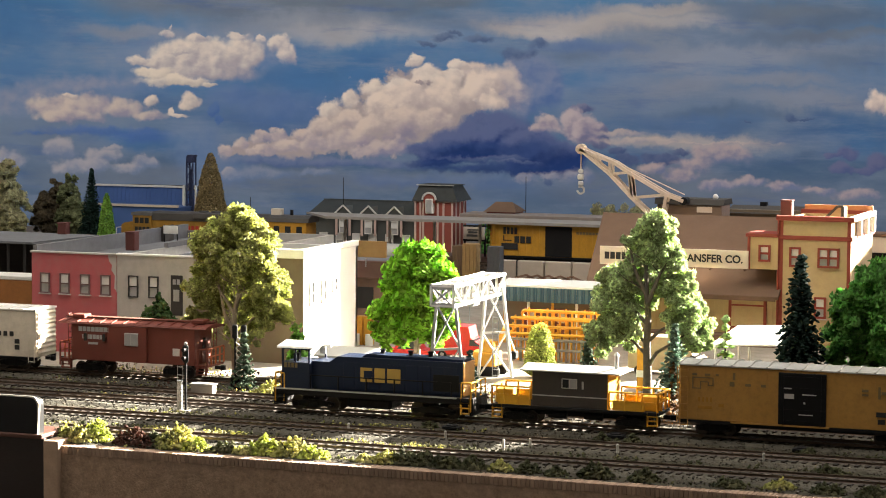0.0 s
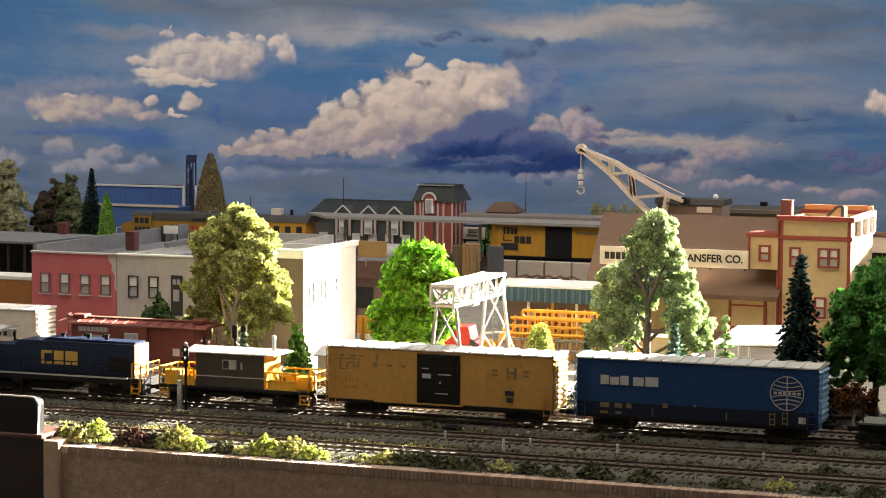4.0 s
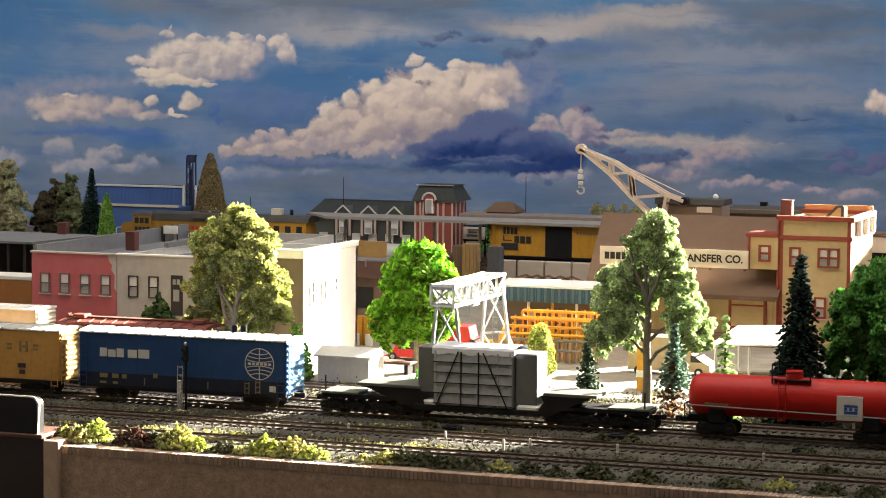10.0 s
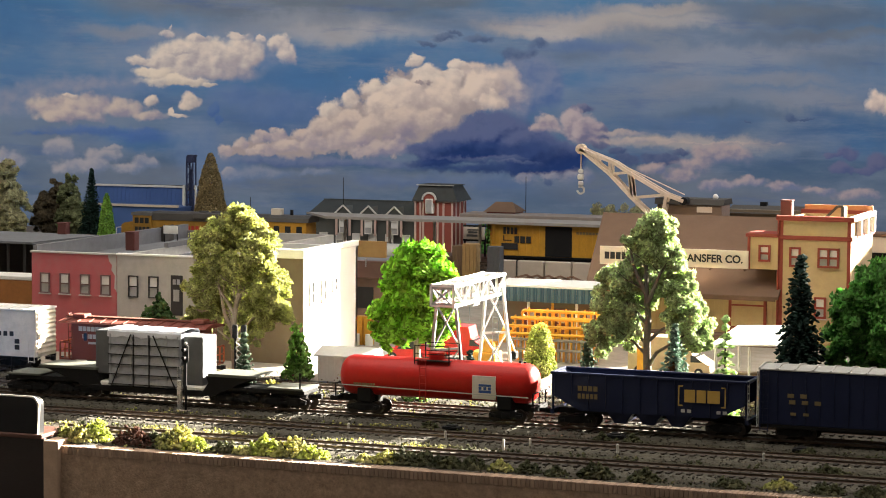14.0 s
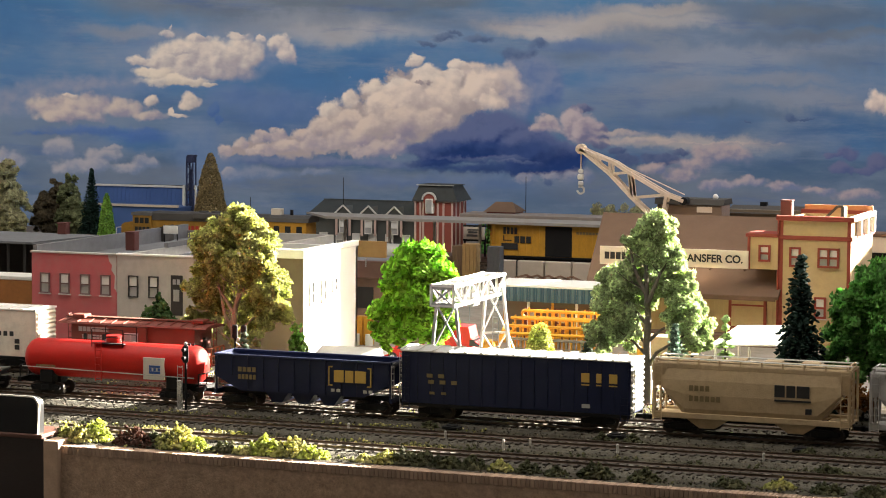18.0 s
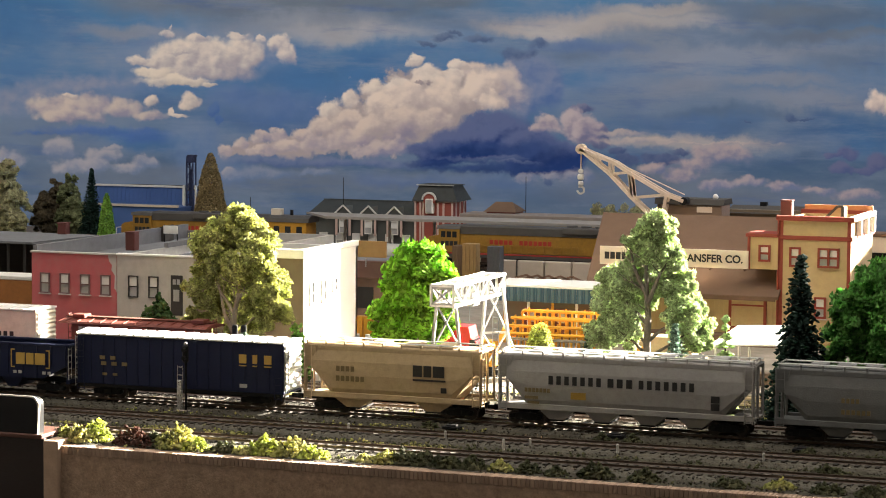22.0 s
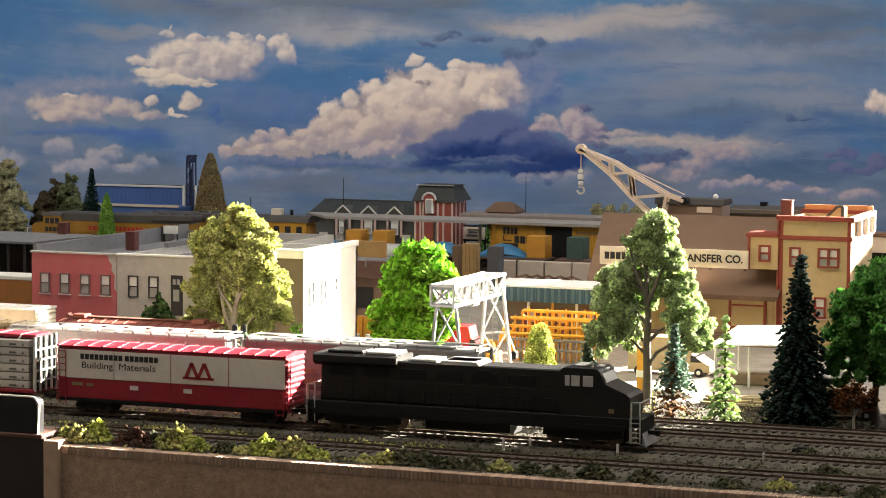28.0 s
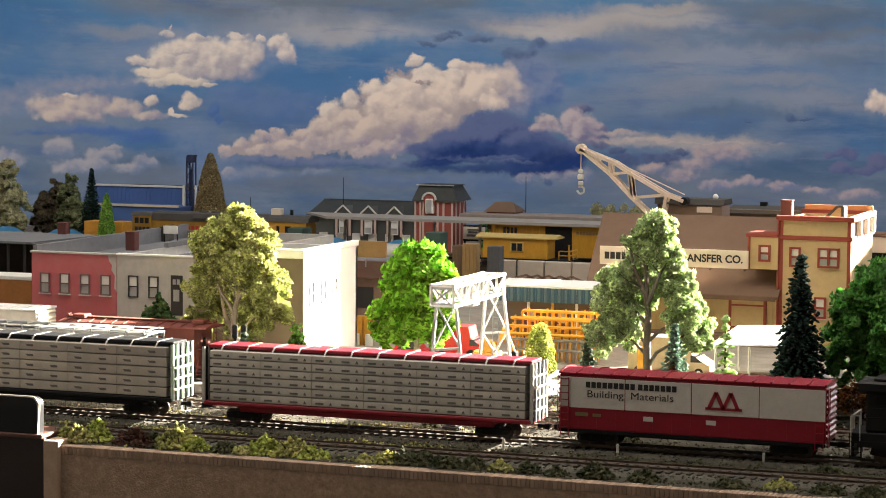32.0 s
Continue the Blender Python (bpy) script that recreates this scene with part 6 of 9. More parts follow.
def centerbeam(x, L, frame, label, wrap, rows, mark, white_top):
    c = join_b(thing("centerbeam_car", label, "freight car", P(x, yB, 0)), x)
    h = L / 2
    part("floor", Geo().box(-h, h, -1.5, 1.5, 1.1, 1.35, .04).box(-h + 2.5, h - 2.5, -1.35, 1.35, .75, 1.1, .05), frame, c)
    part("top_beam", Geo().box(-h + .1, h - .1, -1.0, 1.0, 4.75, 4.98, .05), frame, c)
    part("centre_wall", Geo().box(-h + .3, h - .3, -.08, .08, 1.35, 4.8), frame, c)
    for e in (-1, 1):
        part("bulkhead", Geo().box(e * h - .1, e * h, -1.45, 1.45, 1.2, 1.5).box(e * h - .1, e * h, -1.45, 1.45, 4.6, 4.85).box(e * h - .06, e * h - .02, -1.4, 1.4, 1.4, 4.7), black, c)
        for yy in (-1.4, -.75, 0, .75, 1.4):
            part("end_stake", Geo().box(e * (h + .02) - .1, e * (h + .02) + .1, yy - .07, yy + .07, 1.2, 4.85), white_top, c)
        for zz in (1.9, 2.6, 3.3, 4.0):
            part("end_rung", Geo().box(e * (h + .08) - .04, e * (h + .08) + .04, -1.4, 1.4, zz - .05, zz + .05), white_top, c)
        truck(c, e * (h - 2.6))
    couplers(c, -h, h)
    n = max(6, int(L / 3.6))
    hz = 3.3 / rows
    top_rope = None
    for i in range(n * 2):
        v = -h + .3 + (L - .6) * (i + .5) / (n * 2)
        if top_rope is None:
            top_rope = part("tie_down", Geo().prism([(-1.45, 4.62), (-1.0, 5.0), (1.0, 5.0), (1.45, 4.62), (1.45, 4.58), (1.0, 4.94), (-1.0, 4.94), (-1.45, 4.58)], "x", -.05, .05), mb_white, c, at=P(v, 0, 0))
        else:
            again(top_rope, P(v, 0, 0))
    load = join_b(thing("lumber_load", "stacked wrapped lumber packs with printed marks", "lumber", P(x, yB, 1.36)), x)
    pw = (L - .8) / n
    pack = mk = None
    for r in range(rows):
        for i in range(n):
            at = P(-h + .4 + pw * (i + .5), 0, hz * r)
            if pack is None:
                pack = part("lumber_pack", Geo().box(-pw / 2 + .01, pw / 2 - .01, -1.42, -.12, .05, hz - .02, .03).box(-pw / 2 + .01, pw / 2 - .01, .12, 1.42, .05, hz - .02, .03), wrap, load, at=at)
            else:
                pack = again(pack, at)
            g = Geo()
            if mark == "dash":
                for k in (0.12, 0.62):
                    g.prism([(-pw / 2 + pw * k, hz * .62), (-pw / 2 + pw * k + .55, hz * .62), (-pw / 2 + pw * k + .62, hz * .4), (-pw / 2 + pw * k + .15, hz * .4)], "y", -1.44, -1.40)
            else:
                for k in range(2):
                    g.box(-pw / 2 + pw * (.08 + .5 * k), -pw / 2 + pw * (.08 + .5 * k) + .55, -1.44, -1.40, hz * .3, hz * .52)
                    g.prism([(-pw / 2 + pw * (.34 + .5 * k), hz * .28), (-pw / 2 + pw * (.34 + .5 * k) + .22, hz * .28), (-pw / 2 + pw * (.34 + .5 * k) + .11, hz * .62)], "y", -1.44, -1.40)
            if mk is None:
                mk = part("printed_mark", g, letter_grey, load, at=at)
            else:
                mk = again(mk, at)
    return c


letter_grey = M("grey_print", (0.12, 0.115, 0.11), 0.7)
centerbeam(-37.13, 22.32, mb_red, "crimson centre-beam car loaded with wrapped lumber", lumber_wrap, 6, "logo", silver_roof)
centerbeam(-61.9, 22.6, black, "black centre-beam car with pale green end frames and lumber", M("pale_wrap", (0.48, 0.44, 0.38), 0.6, dirt=(0.3, 0.26, 0.2), rand=0.1), 5, "dash", green_white)

# bay-window caboose parked on the spur
c = thing("bay_window_caboose", "oxide-red bay-window caboose with orange-lit end platform", "caboose", P(-28.0, yS, 0))
body = part("body", Geo().box(-4.9, 5.2, -1.45, 1.45, 1.05, 3.75, .04), caboose_red, c)
part("bay", Geo().prism([(-1.7, 1.1), (-1.7, 3.7), (1.4, 3.7), (1.4, 1.1)], "y", -1.72, -1.4), caboose_red, c, "projecting bay")
part("roof", Geo().prism([(-1.6, 3.75), (-1.5, 3.88), (0, 4.1), (1.5, 3.88), (1.6, 3.75)], "x", -6.0, 6.2), caboose_red, c)
part("roof_walk", Geo().box(-6.0, 6.2, -.35, .35, 4.12, 4.18), M("walk_wood", (0.16, 0.05, 0.03), 0.8), c)
for a in (-5.2, 4.6):
    part("roof_box", Geo().box(a, a + 1.0, -.8, .3, 4.05, 4.35, .05), caboose_red, c)
for k in range(12):
    part("roof_rib", Geo().prism([(-1.62, 3.78), (-1.5, 3.95), (0, 4.16), (1.5, 3.95), (1.62, 3.78)], "x", -5.4 + k * .95, -5.32 + k * .95), caboose_red, c)
wn_ = part("window", Geo().box(-.35, .75, -1.8, -1.7, 2.3, 3.25, .02), letter_white, body)
part("pane", Geo().box(-.28, .17, -1.82, -1.76, 2.36, 3.19), window_light, wn_)
part("pane", Geo().box(.24, .68, -1.82, -1.76, 2.36, 3.19), window_light, wn_)
for a in (-3.9, -2.35):
    w_ = part("window", Geo().box(a, a + .35, -1.52, -1.44, 2.45, 3.1, .02), caboose_red, body)
    part("pane", Geo().box(a + .05, a + .3, -1.53, -1.48, 2.5, 3.05), window_dark, w_)
part("placard", Geo().box(3.45, 4.0, -1.49, -1.44, 1.7, 2.25), mb_white, c)
bars(c, -4.3, 3.2, word(8, 2.7, .34, .06) + [(.3 + d, -.55, w, .32) for d, e, w, hh in word(7, 2.0, .32, .06)] + [(.8, -.95, .8, .16)], letter_white, y=-1.49)
for e, a in ((-1, -4.9), (1, 5.2)):
    part("platform", Geo().box(min(a, a + e * 1.0), max(a, a + e * 1.0), -1.4, 1.4, .95, 1.1), caboose_red, c)
    # end railing in a brightened oxide red, with the sunlight in its colour
    rails(c, [(a + e * 1.0, v) for v in (-1.4, -.7, 0, .7, 1.4)], 1.1, 2.3, M("orange_rail", (0.5, 0.13, 0.05), 0.6), mid=True, r=.05)
    rails(c, [(a + e * .25, -1.42), (a + e * 1.0, -1.42)], .6, 2.3, caboose_red, r=.05)
    ladder(c, a + e * .95, -.25, 1.1, 4.3, .5, "y", caboose_red)
    steps(c, a + e * .5 - .35, -1.45, .4, 1.1, .7, caboose_red)
    d = part("end_door", Geo().box(a, a + e * .05, -.4, .4, 1.1, 3.3, .01), caboose_red, c)
    part("pane", Geo().box(a + e * .03, a + e * .07, -.25, .25, 2.2, 3.0), window_dark, d)
    truck(c, e * 3.6)
couplers(c, -5.9, 6.2)
c = boxcar("box_car", "cream-white box car parked beside the red caboose", 15.6, M("cream_paint", (0.70, 0.64, 0.54), 0.55, dirt=(0.45, 0.38, 0.28), dirt_amt=0.25), white_paint, P(-43.7, yS, 0), z1=4.5)
bars(c, 4.0, 2.55, word(4, 1.9, .35, .2), letter_black, y=-1.54)
bars(c, 6.0, 1.55, [(0, 0, .4, .35), (0, .45, .4, .35)], letter_black, y=-1.54, name="data_panel")

# ---- trees and bushes ----
OCT = [(1, 0, 0), (-1, 0, 0), (0, 1, 0), (0, -1, 0), (0, 0, 1), (0, 0, -1)]
OCF = [(0, 2, 4), (2, 1, 4), (1, 3, 4), (3, 0, 4), (2, 0, 5), (1, 2, 5), (3, 1, 5), (0, 3, 5)]


def clump(g, c, r, rnd, flat=1.0, away=None):
    """One ragged tuft of foliage."""
    a, b = rnd.uniform(0, 6.28), rnd.uniform(-.6, .6)
    ca, sa = math.cos(a), math.sin(a)
    vs = []
    for x, y, z in OCT:
        k = r * rnd.uniform(.55, 1.35)
        x, y, z = x * k, y * k, z * k * flat
        z += x * b
        vs.append((c[0] + x * ca - y * sa, c[1] + x * sa + y * ca, c[2] + z))
    g.add(vs, OCF)


def leaf_mat(name, col, tip, rand=0.5):
    """Flock foliage: tone by tuft, a lighter second colour in patches, some light passing through."""
    m, nt, bs = nodes_of(name)
    geo = add(nt, "ShaderNodeNewGeometry")
    tc = add(nt, "ShaderNodeTexCoord")
    nz = add(nt, "ShaderNodeTexNoise", Scale=0.9 / K, Detail=3.0)
    nt.links.new(tc.outputs["Object"], nz.inputs["Vector"])
    mx = add(nt, "ShaderNodeMixRGB")
    mx.inputs[1].default_value, mx.inputs[2].default_value = (*col, 1), (*tip, 1)
    r1 = add(nt, "ShaderNodeMapRange")
    r1.inputs[1].default_value, r1.inputs[2].default_value = .35, .65
    nt.links.new(nz.outputs[0], r1.inputs[0])
    nt.links.new(r1.outputs[0], mx.inputs[0])
    hs = add(nt, "ShaderNodeHueSaturation")
    r2 = add(nt, "ShaderNodeMapRange")
    r2.inputs[3].default_value, r2.inputs[4].default_value = 1 - rand, 1 + rand
    nt.links.new(geo.outputs["Random Per Island"], r2.inputs[0])
    nt.links.new(r2.outputs[0], hs.inputs["Value"])
    nt.links.new(mx.outputs[0], hs.inputs["Color"])
    nt.links.new(hs.outputs[0], bs.inputs["Base Color"])
    bs.inputs["Roughness"].default_value = 0.75
    bs.inputs["Specular IOR Level"].default_value = 0.25
    tr = add(nt, "ShaderNodeBsdfTranslucent")
    nt.links.new(hs.outputs[0], tr.inputs["Color"])
    ms = add(nt, "ShaderNodeMixShader")
    ms.inputs[0].default_value = 0.58
    nt.links.new(bs.outputs[0], ms.inputs[1])
    nt.links.new(tr.outputs[0], ms.inputs[2])
    nt.links.new(ms.outputs[0], nt.nodes["Material Output"].inputs["Surface"])
    return m


bark = M("grey_bark", (0.40, 0.33, 0.26), 0.9, var=0.3, freq=2.0, bump=0.6)
bark_brown = M("brown_bark", (0.15, 0.13, 0.105), 0.9, var=0.35, freq=2.0, bump=0.6)
bark_dark = M("dark_bark", (0.07, 0.05, 0.04), 0.9, var=0.3, freq=2.0, bump=0.6)


def limb(g, p, d, length, r, rnd, depth):
    """A tapered limb that forks."""
    p, d = Vector(p), Vector(d).normalized()
    for k in range(3):
        q = p + d * (length / 3)
        g.cyl(p, q, r * (1 - k * .18), 6, r * (.82 - k * .18), caps=False)
        p = q
        d = (d + Vector((rnd.uniform(-.2, .2), rnd.uniform(-.2, .2), rnd.uniform(0, .15)))).normalized()
        if depth and k > 0:
            limb(g, p, d + Vector((rnd.uniform(-.9, .9), rnd.uniform(-.9, .9), rnd.uniform(-.1, .5))), length * .6, r * .5, rnd, depth - 1)
    if depth:
        limb(g, p, d + Vector((rnd.uniform(-.5, .5), rnd.uniform(-.5, .5), .3)), length * .6, r * .5, rnd, depth - 1)


def tree(name, label, x, y, lobes, mat, n, size, seed, trunk_r=.28, bark_m=None, trunk_top=5.0, z=-.4, thick=22, boughs=(), hollows=(), fine=False):
    """lobes: (x, y, z, rx, ry, rz) from the foot of the trunk; boughs: runs of points with a first radius;
    hollows: (x, z, rx, rz) where the near side of the crown is open and shows the limbs."""
    th = thing(name, label, "tree", P(x, y, z), "trees of the layout")
    rnd = random.Random(seed)
    g = Geo()
    if boughs:
        for r0, pts in boughs:
            for k, (p, q) in enumerate(zip(pts, pts[1:])):
                u0, u1 = 1 - .75 * k / (len(pts) - 1), 1 - .75 * (k + 1) / (len(pts) - 1)
                g.cyl(p, q, r0 * u0, 8, r0 * u1, caps=False)
                if 0 < k < len(pts) - 2:
                    limb(g, q, (rnd.uniform(-1, 1), rnd.uniform(-1, .6), rnd.uniform(.1, .7)), r0 * 4.5, r0 * u1 * .5, rnd, 1)
    else:
        p = Vector((0, 0, -.2))
        for k in range(4):
            q = Vector((rnd.uniform(-.1, .1), rnd.uniform(-.1, .1), trunk_top * (k + 1) / 4))
            g.cyl(p, q, trunk_r * (1.25 - k * .2), 9, trunk_r * (1.05 - k * .2), caps=False)
            p = q
            if k:
                for s in range(3):
                    a = rnd.uniform(0, 6.28)
                    limb(g, q, (math.cos(a), math.sin(a), rnd.uniform(.5, 1.1)), trunk_top * .24, trunk_r * .4, rnd, 1)
        for lx, ly, lz, rx, ry, rz in lobes:
            limb(g, (0, 0, trunk_top * .6), (lx, ly, lz - trunk_top * .6), Vector((lx, ly, lz - trunk_top * .6)).length * .62, trunk_r * .45, rnd, 1)
    part("trunk", g, bark_m or bark, th)
    g = Geo()
    vol = [rx * ry * rz for *_, rx, ry, rz in lobes]
    vol = [v ** .67 for v in vol]
    total = sum(vol)
    for (lx, ly, lz, rx, ry, rz), v in zip(lobes, vol):
        # each lobe is a heap of small heads of foliage with gaps between them
        heads = max(4, int(thick * v / (total / len(lobes))))
        for h in range(heads):
            d = Vector((rnd.gauss(0, 1), rnd.gauss(0, 1), rnd.gauss(.15, 1))).normalized()
            q = rnd.uniform(.5, .98)
            c = Vector((lx + d.x * rx * q, ly + d.y * ry * q, lz + d.z * rz * q))
            hr = min(rx, rz) * rnd.uniform(.22, .38)
            for i in range(int(n * v / total / heads)):
                e = Vector((rnd.gauss(0, 1), rnd.gauss(0, 1), rnd.gauss(0, .85))).normalized()
                bump = 1 + .3 * noise.noise((e.x * 3 + seed, e.y * 3 + h, e.z * 3))
                u = c + e * hr * bump * rnd.random() ** .35
                if any(u.y < ryy and ((u.x - hx) / rxx) ** 2 + ((u.z - hz) / rzz) ** 2 < 1 + .5 * noise.noise(u * 2.3) for hx, hz, rxx, rzz, ryy in hollows):
                    continue
                if fine:
                    leaf_tuft(g, u, size * rnd.uniform(.6, 1.5), rnd)
                else:
                    clump(g, u, size * rnd.uniform(.5, 1.35), rnd, rnd.choice((.45, .8, 1.0)))
    part("crown", g, mat, th)
    return th


def leaf_tuft(g, c, r, rnd):
    """A ragged four-sided flake of foam foliage."""
    vs = []
    for x, y, z in ((1, .3, -.5), (-.8, .7, -.4), (-.2, -1, -.3), (.1, .1, .9)):
        k = r * rnd.uniform(.6, 1.5)
        vs.append((c[0] + (x + rnd.uniform(-.5, .5)) * k, c[1] + (y + rnd.uniform(-.5, .5)) * k, c[2] + (z + rnd.uniform(-.6, .6)) * k))
    g.add(vs, ((0, 2, 1), (0, 1, 3), (1, 2, 3), (2, 0, 3)))


def conifer(name, label, x, y, h, r, mat, seed, z0=.6, tiers=16, per=13, z=-.4, droop=.35, dense=1.0, power=1.0, trunk_m=None, tuft=.2):
    th = thing(name, label, "tree", P(x, y, z), "trees of the layout")
    rnd = random.Random(seed)
    part("trunk", Geo().cyl((0, 0, -.2), (0, 0, h * .95), r * .09 + .05, 8, .03), trunk_m or bark_dark, th)
    g = Geo()
    for t in range(tiers):
        f = t / (tiers - 1)
        zz = z0 + (h - z0) * f
        rr = r * (1 - f) ** power + .1
        m = max(4, int(per * (1 - f * .6)))
        for k in range(m):
            if rnd.random() > dense:
                continue
            a = 6.28318 * (k + rnd.random() * .7) / m + t
            ln = rr * rnd.uniform(.75, 1.15)
            steps_ = max(2, int(ln / .22))
            for s in range(steps_ + 1):
                u = s / steps_
                px_, py_ = math.cos(a) * ln * u, math.sin(a) * ln * u
                clump(g, (px_ + rnd.uniform(-.06, .06), py_ + rnd.uniform(-.06, .06), zz - droop * ln * u * (.6 + .4 * u) + .12 * math.sin(u * 3.1)), tuft * rnd.uniform(.72, 1.28) * (1.15 - .5 * u) + .03, rnd, .7)
    for k in range(4):
        clump(g, (0, 0, h + .1 - k * .2), .08 + .03 * k, rnd, 1.8)
    part("crown", g, mat, th)
    return th


def cypress(name, label, x, y, h, r, mat, n, size, seed, z=-.4, low=.1, power=.8):
    """A dense pointed crown, fullest near its foot."""
    th = thing(name, label, "tree", P(x, y, z), "trees of the layout")
    rnd = random.Random(seed)
    part("trunk", Geo().cyl((0, 0, -.2), (0, 0, h * .5), r * .12, 8, r * .08), bark_dark, th)
    g = Geo()
    for i in range(n):
        f = 1 - rnd.random() ** .55
        a = rnd.uniform(0, 6.28318)
        rr = r * min(1, (f + low) / .22) * (1 - f) ** power
        rr *= (1 + .16 * noise.noise((math.cos(a) * 2 + seed, math.sin(a) * 2, f * 7))) * rnd.uniform(.78, 1.03)
        clump(g, (math.cos(a) * rr, math.sin(a) * rr, .15 + f * (h - .15)), size * rnd.uniform(.6, 1.4), rnd)
    part("crown", g, mat, th)
    return th


def bush(name, label, x, y, r, h, mat, seed, n=120, size=.13, z=-.42, group="bushes along the wall"):
    th = thing(name, label, "bush", P(x, y, z), group)
    rnd = random.Random(seed)
    g = Geo()
    for k in range(5):
        a = rnd.uniform(0, 6.28)
        g.cyl((0, 0, 0), (math.cos(a) * r * .5, math.sin(a) * r * .4, h * .6), .03, 4, .015, caps=False)
    part("stem", g, bark_dark, th)["kind"] = "stuff"
    g = Geo()
    for i in range(n):
        a, u = rnd.uniform(0, 6.28), rnd.random() ** .6
        q = (math.cos(a) * u, math.sin(a) * u)
        top = h * max(.15, (1 - u * u)) * (.75 + .5 * noise.noise((q[0] * 2 + seed, q[1] * 2, 1.7)))
        clump(g, (q[0] * r, q[1] * r * .8, max(.05, top * rnd.uniform(.2, 1.05))), size * rnd.uniform(.6, 1.4), rnd)
    part("foliage", g, mat, th)["kind"] = "stuff"
    return th


olive = leaf_mat("olive_foliage", (0.46, 0.50, 0.17), (0.68, 0.69, 0.34))
bright = leaf_mat("bright_green_foliage", (0.21, 0.47, 0.035), (0.46, 0.70, 0.11))
sage = leaf_mat("pale_sage_foliage", (0.50, 0.60, 0.33), (0.70, 0.78, 0.52))
deep = leaf_mat("deep_green_foliage", (0.12, 0.33, 0.08), (0.28, 0.54, 0.16))
dusk_green = leaf_mat("dusk_green_foliage", (0.045, 0.11, 0.035), (0.11, 0.20, 0.07))
spruce_m = leaf_mat("blackish_spruce_needles", (0.018, 0.042, 0.034), (0.03, 0.065, 0.05))
blue_m = leaf_mat("blue_green_needles", (0.12, 0.20, 0.15), (0.27, 0.37, 0.29))
lime = leaf_mat("lime_foliage", (0.36, 0.43, 0.09), (0.56, 0.58, 0.20))
fir_m = leaf_mat("pale_fir_needles", (0.26, 0.38, 0.15), (0.50, 0.62, 0.30))
dull = leaf_mat("dull_olive_foliage", (0.50, 0.50, 0.30), (0.64, 0.61, 0.40))
brownleaf = leaf_mat("brown_foliage", (0.38, 0.30, 0.15), (0.48, 0.39, 0.21))
smoky = leaf_mat("smoky_brown_foliage", (0.12, 0.10, 0.07), (0.20, 0.16, 0.10))
grey_green = leaf_mat("grey_green_foliage", (0.20, 0.24, 0.12), (0.34, 0.37, 0.20))
autumn = leaf_mat("autumn_foliage", (0.14, 0.055, 0.015), (0.22, 0.09, 0.02))
drygrass = leaf_mat("dry_yellow_green_foliage", (0.36, 0.38, 0.12), (0.58, 0.54, 0.25))
mossy = leaf_mat("mossy_foliage", (0.06, 0.075, 0.035), (0.17, 0.165, 0.09))
rustleaf = leaf_mat("rust_brown_foliage", (0.09, 0.04, 0.025), (0.16, 0.08, 0.06))

tree("deciduous_tree", "tall olive-yellow tree with pale limbs beside the white building", -21.3, 13.4,
     [(.1, 0, 11.2, 2.0, 1.9, 1.8), (-1.0, 0, 10.8, 1.6, 1.5, 1.4), (1.2, 0, 10.8, 1.6, 1.5, 1.4), (1.9, 0, 9.9, 1.6, 1.6, 1.6), (-1.9, 0, 9.7, 1.7, 1.6, 1.6), (0, .2, 9.3, 2.7, 2.3, 2.0), (-.9, -1.0, 8.6, 1.4, 1.0, 1.0), (-2.6, 0, 6.9, 1.6, 1.5, 1.6), (2.6, 0, 7.1, 1.7, 1.6, 1.8), (.2, .9, 6.6, 2.9, 1.9, 2.4), (3.0, 0, 5.2, 1.5, 1.5, 1.4), (-2.9, 0, 5.0, 1.5, 1.5, 1.3), (1.6, 0, 4.3, 1.7, 1.5, 1.1), (-1.9, 0, 4.0, 1.7, 1.5, 1.0), (-3.6, 0, 4.2, 1.0, 1.0, .9), (.1, .4, 3.0, 1.6, 1.3, .8)],
     olive, 74000, .085, 11, .27, thick=30, fine=True,
     boughs=((.3, [(0, 0, -.2), (-.1, -.1, 2.2), (-.15, -.2, 3.8), (.1, -.3, 5.4), (.5, -.3, 7.2), (.7, 0, 9.6), (.5, 0, 11.6)]), (.17, [(-.12, -.2, 3.4), (-.7, -.5, 5.0), (-1.0, -.5, 6.3), (-1.6, 0, 8.6)]),
             (.15, [(.0, -.25, 4.9), (-.5, -.6, 6.0), (-.9, -.7, 6.6), (-1.8, -.2, 7.6)]), (.14, [(.3, -.3, 6.0), (.9, -.5, 7.0), (1.9, 0, 8.4)]), (.15, [(-.1, -.2, 3.2), (1.1, -.5, 4.3), (2.4, -.2, 5.6)]), (.12, [(-.1, -.1, 2.8), (-1.4, -.4, 3.8), (-2.6, 0, 4.9)])),
     hollows=((-.35, 6.0, 1.15, 1.55, .8), (1.2, 4.6, .8, .5, .4)))
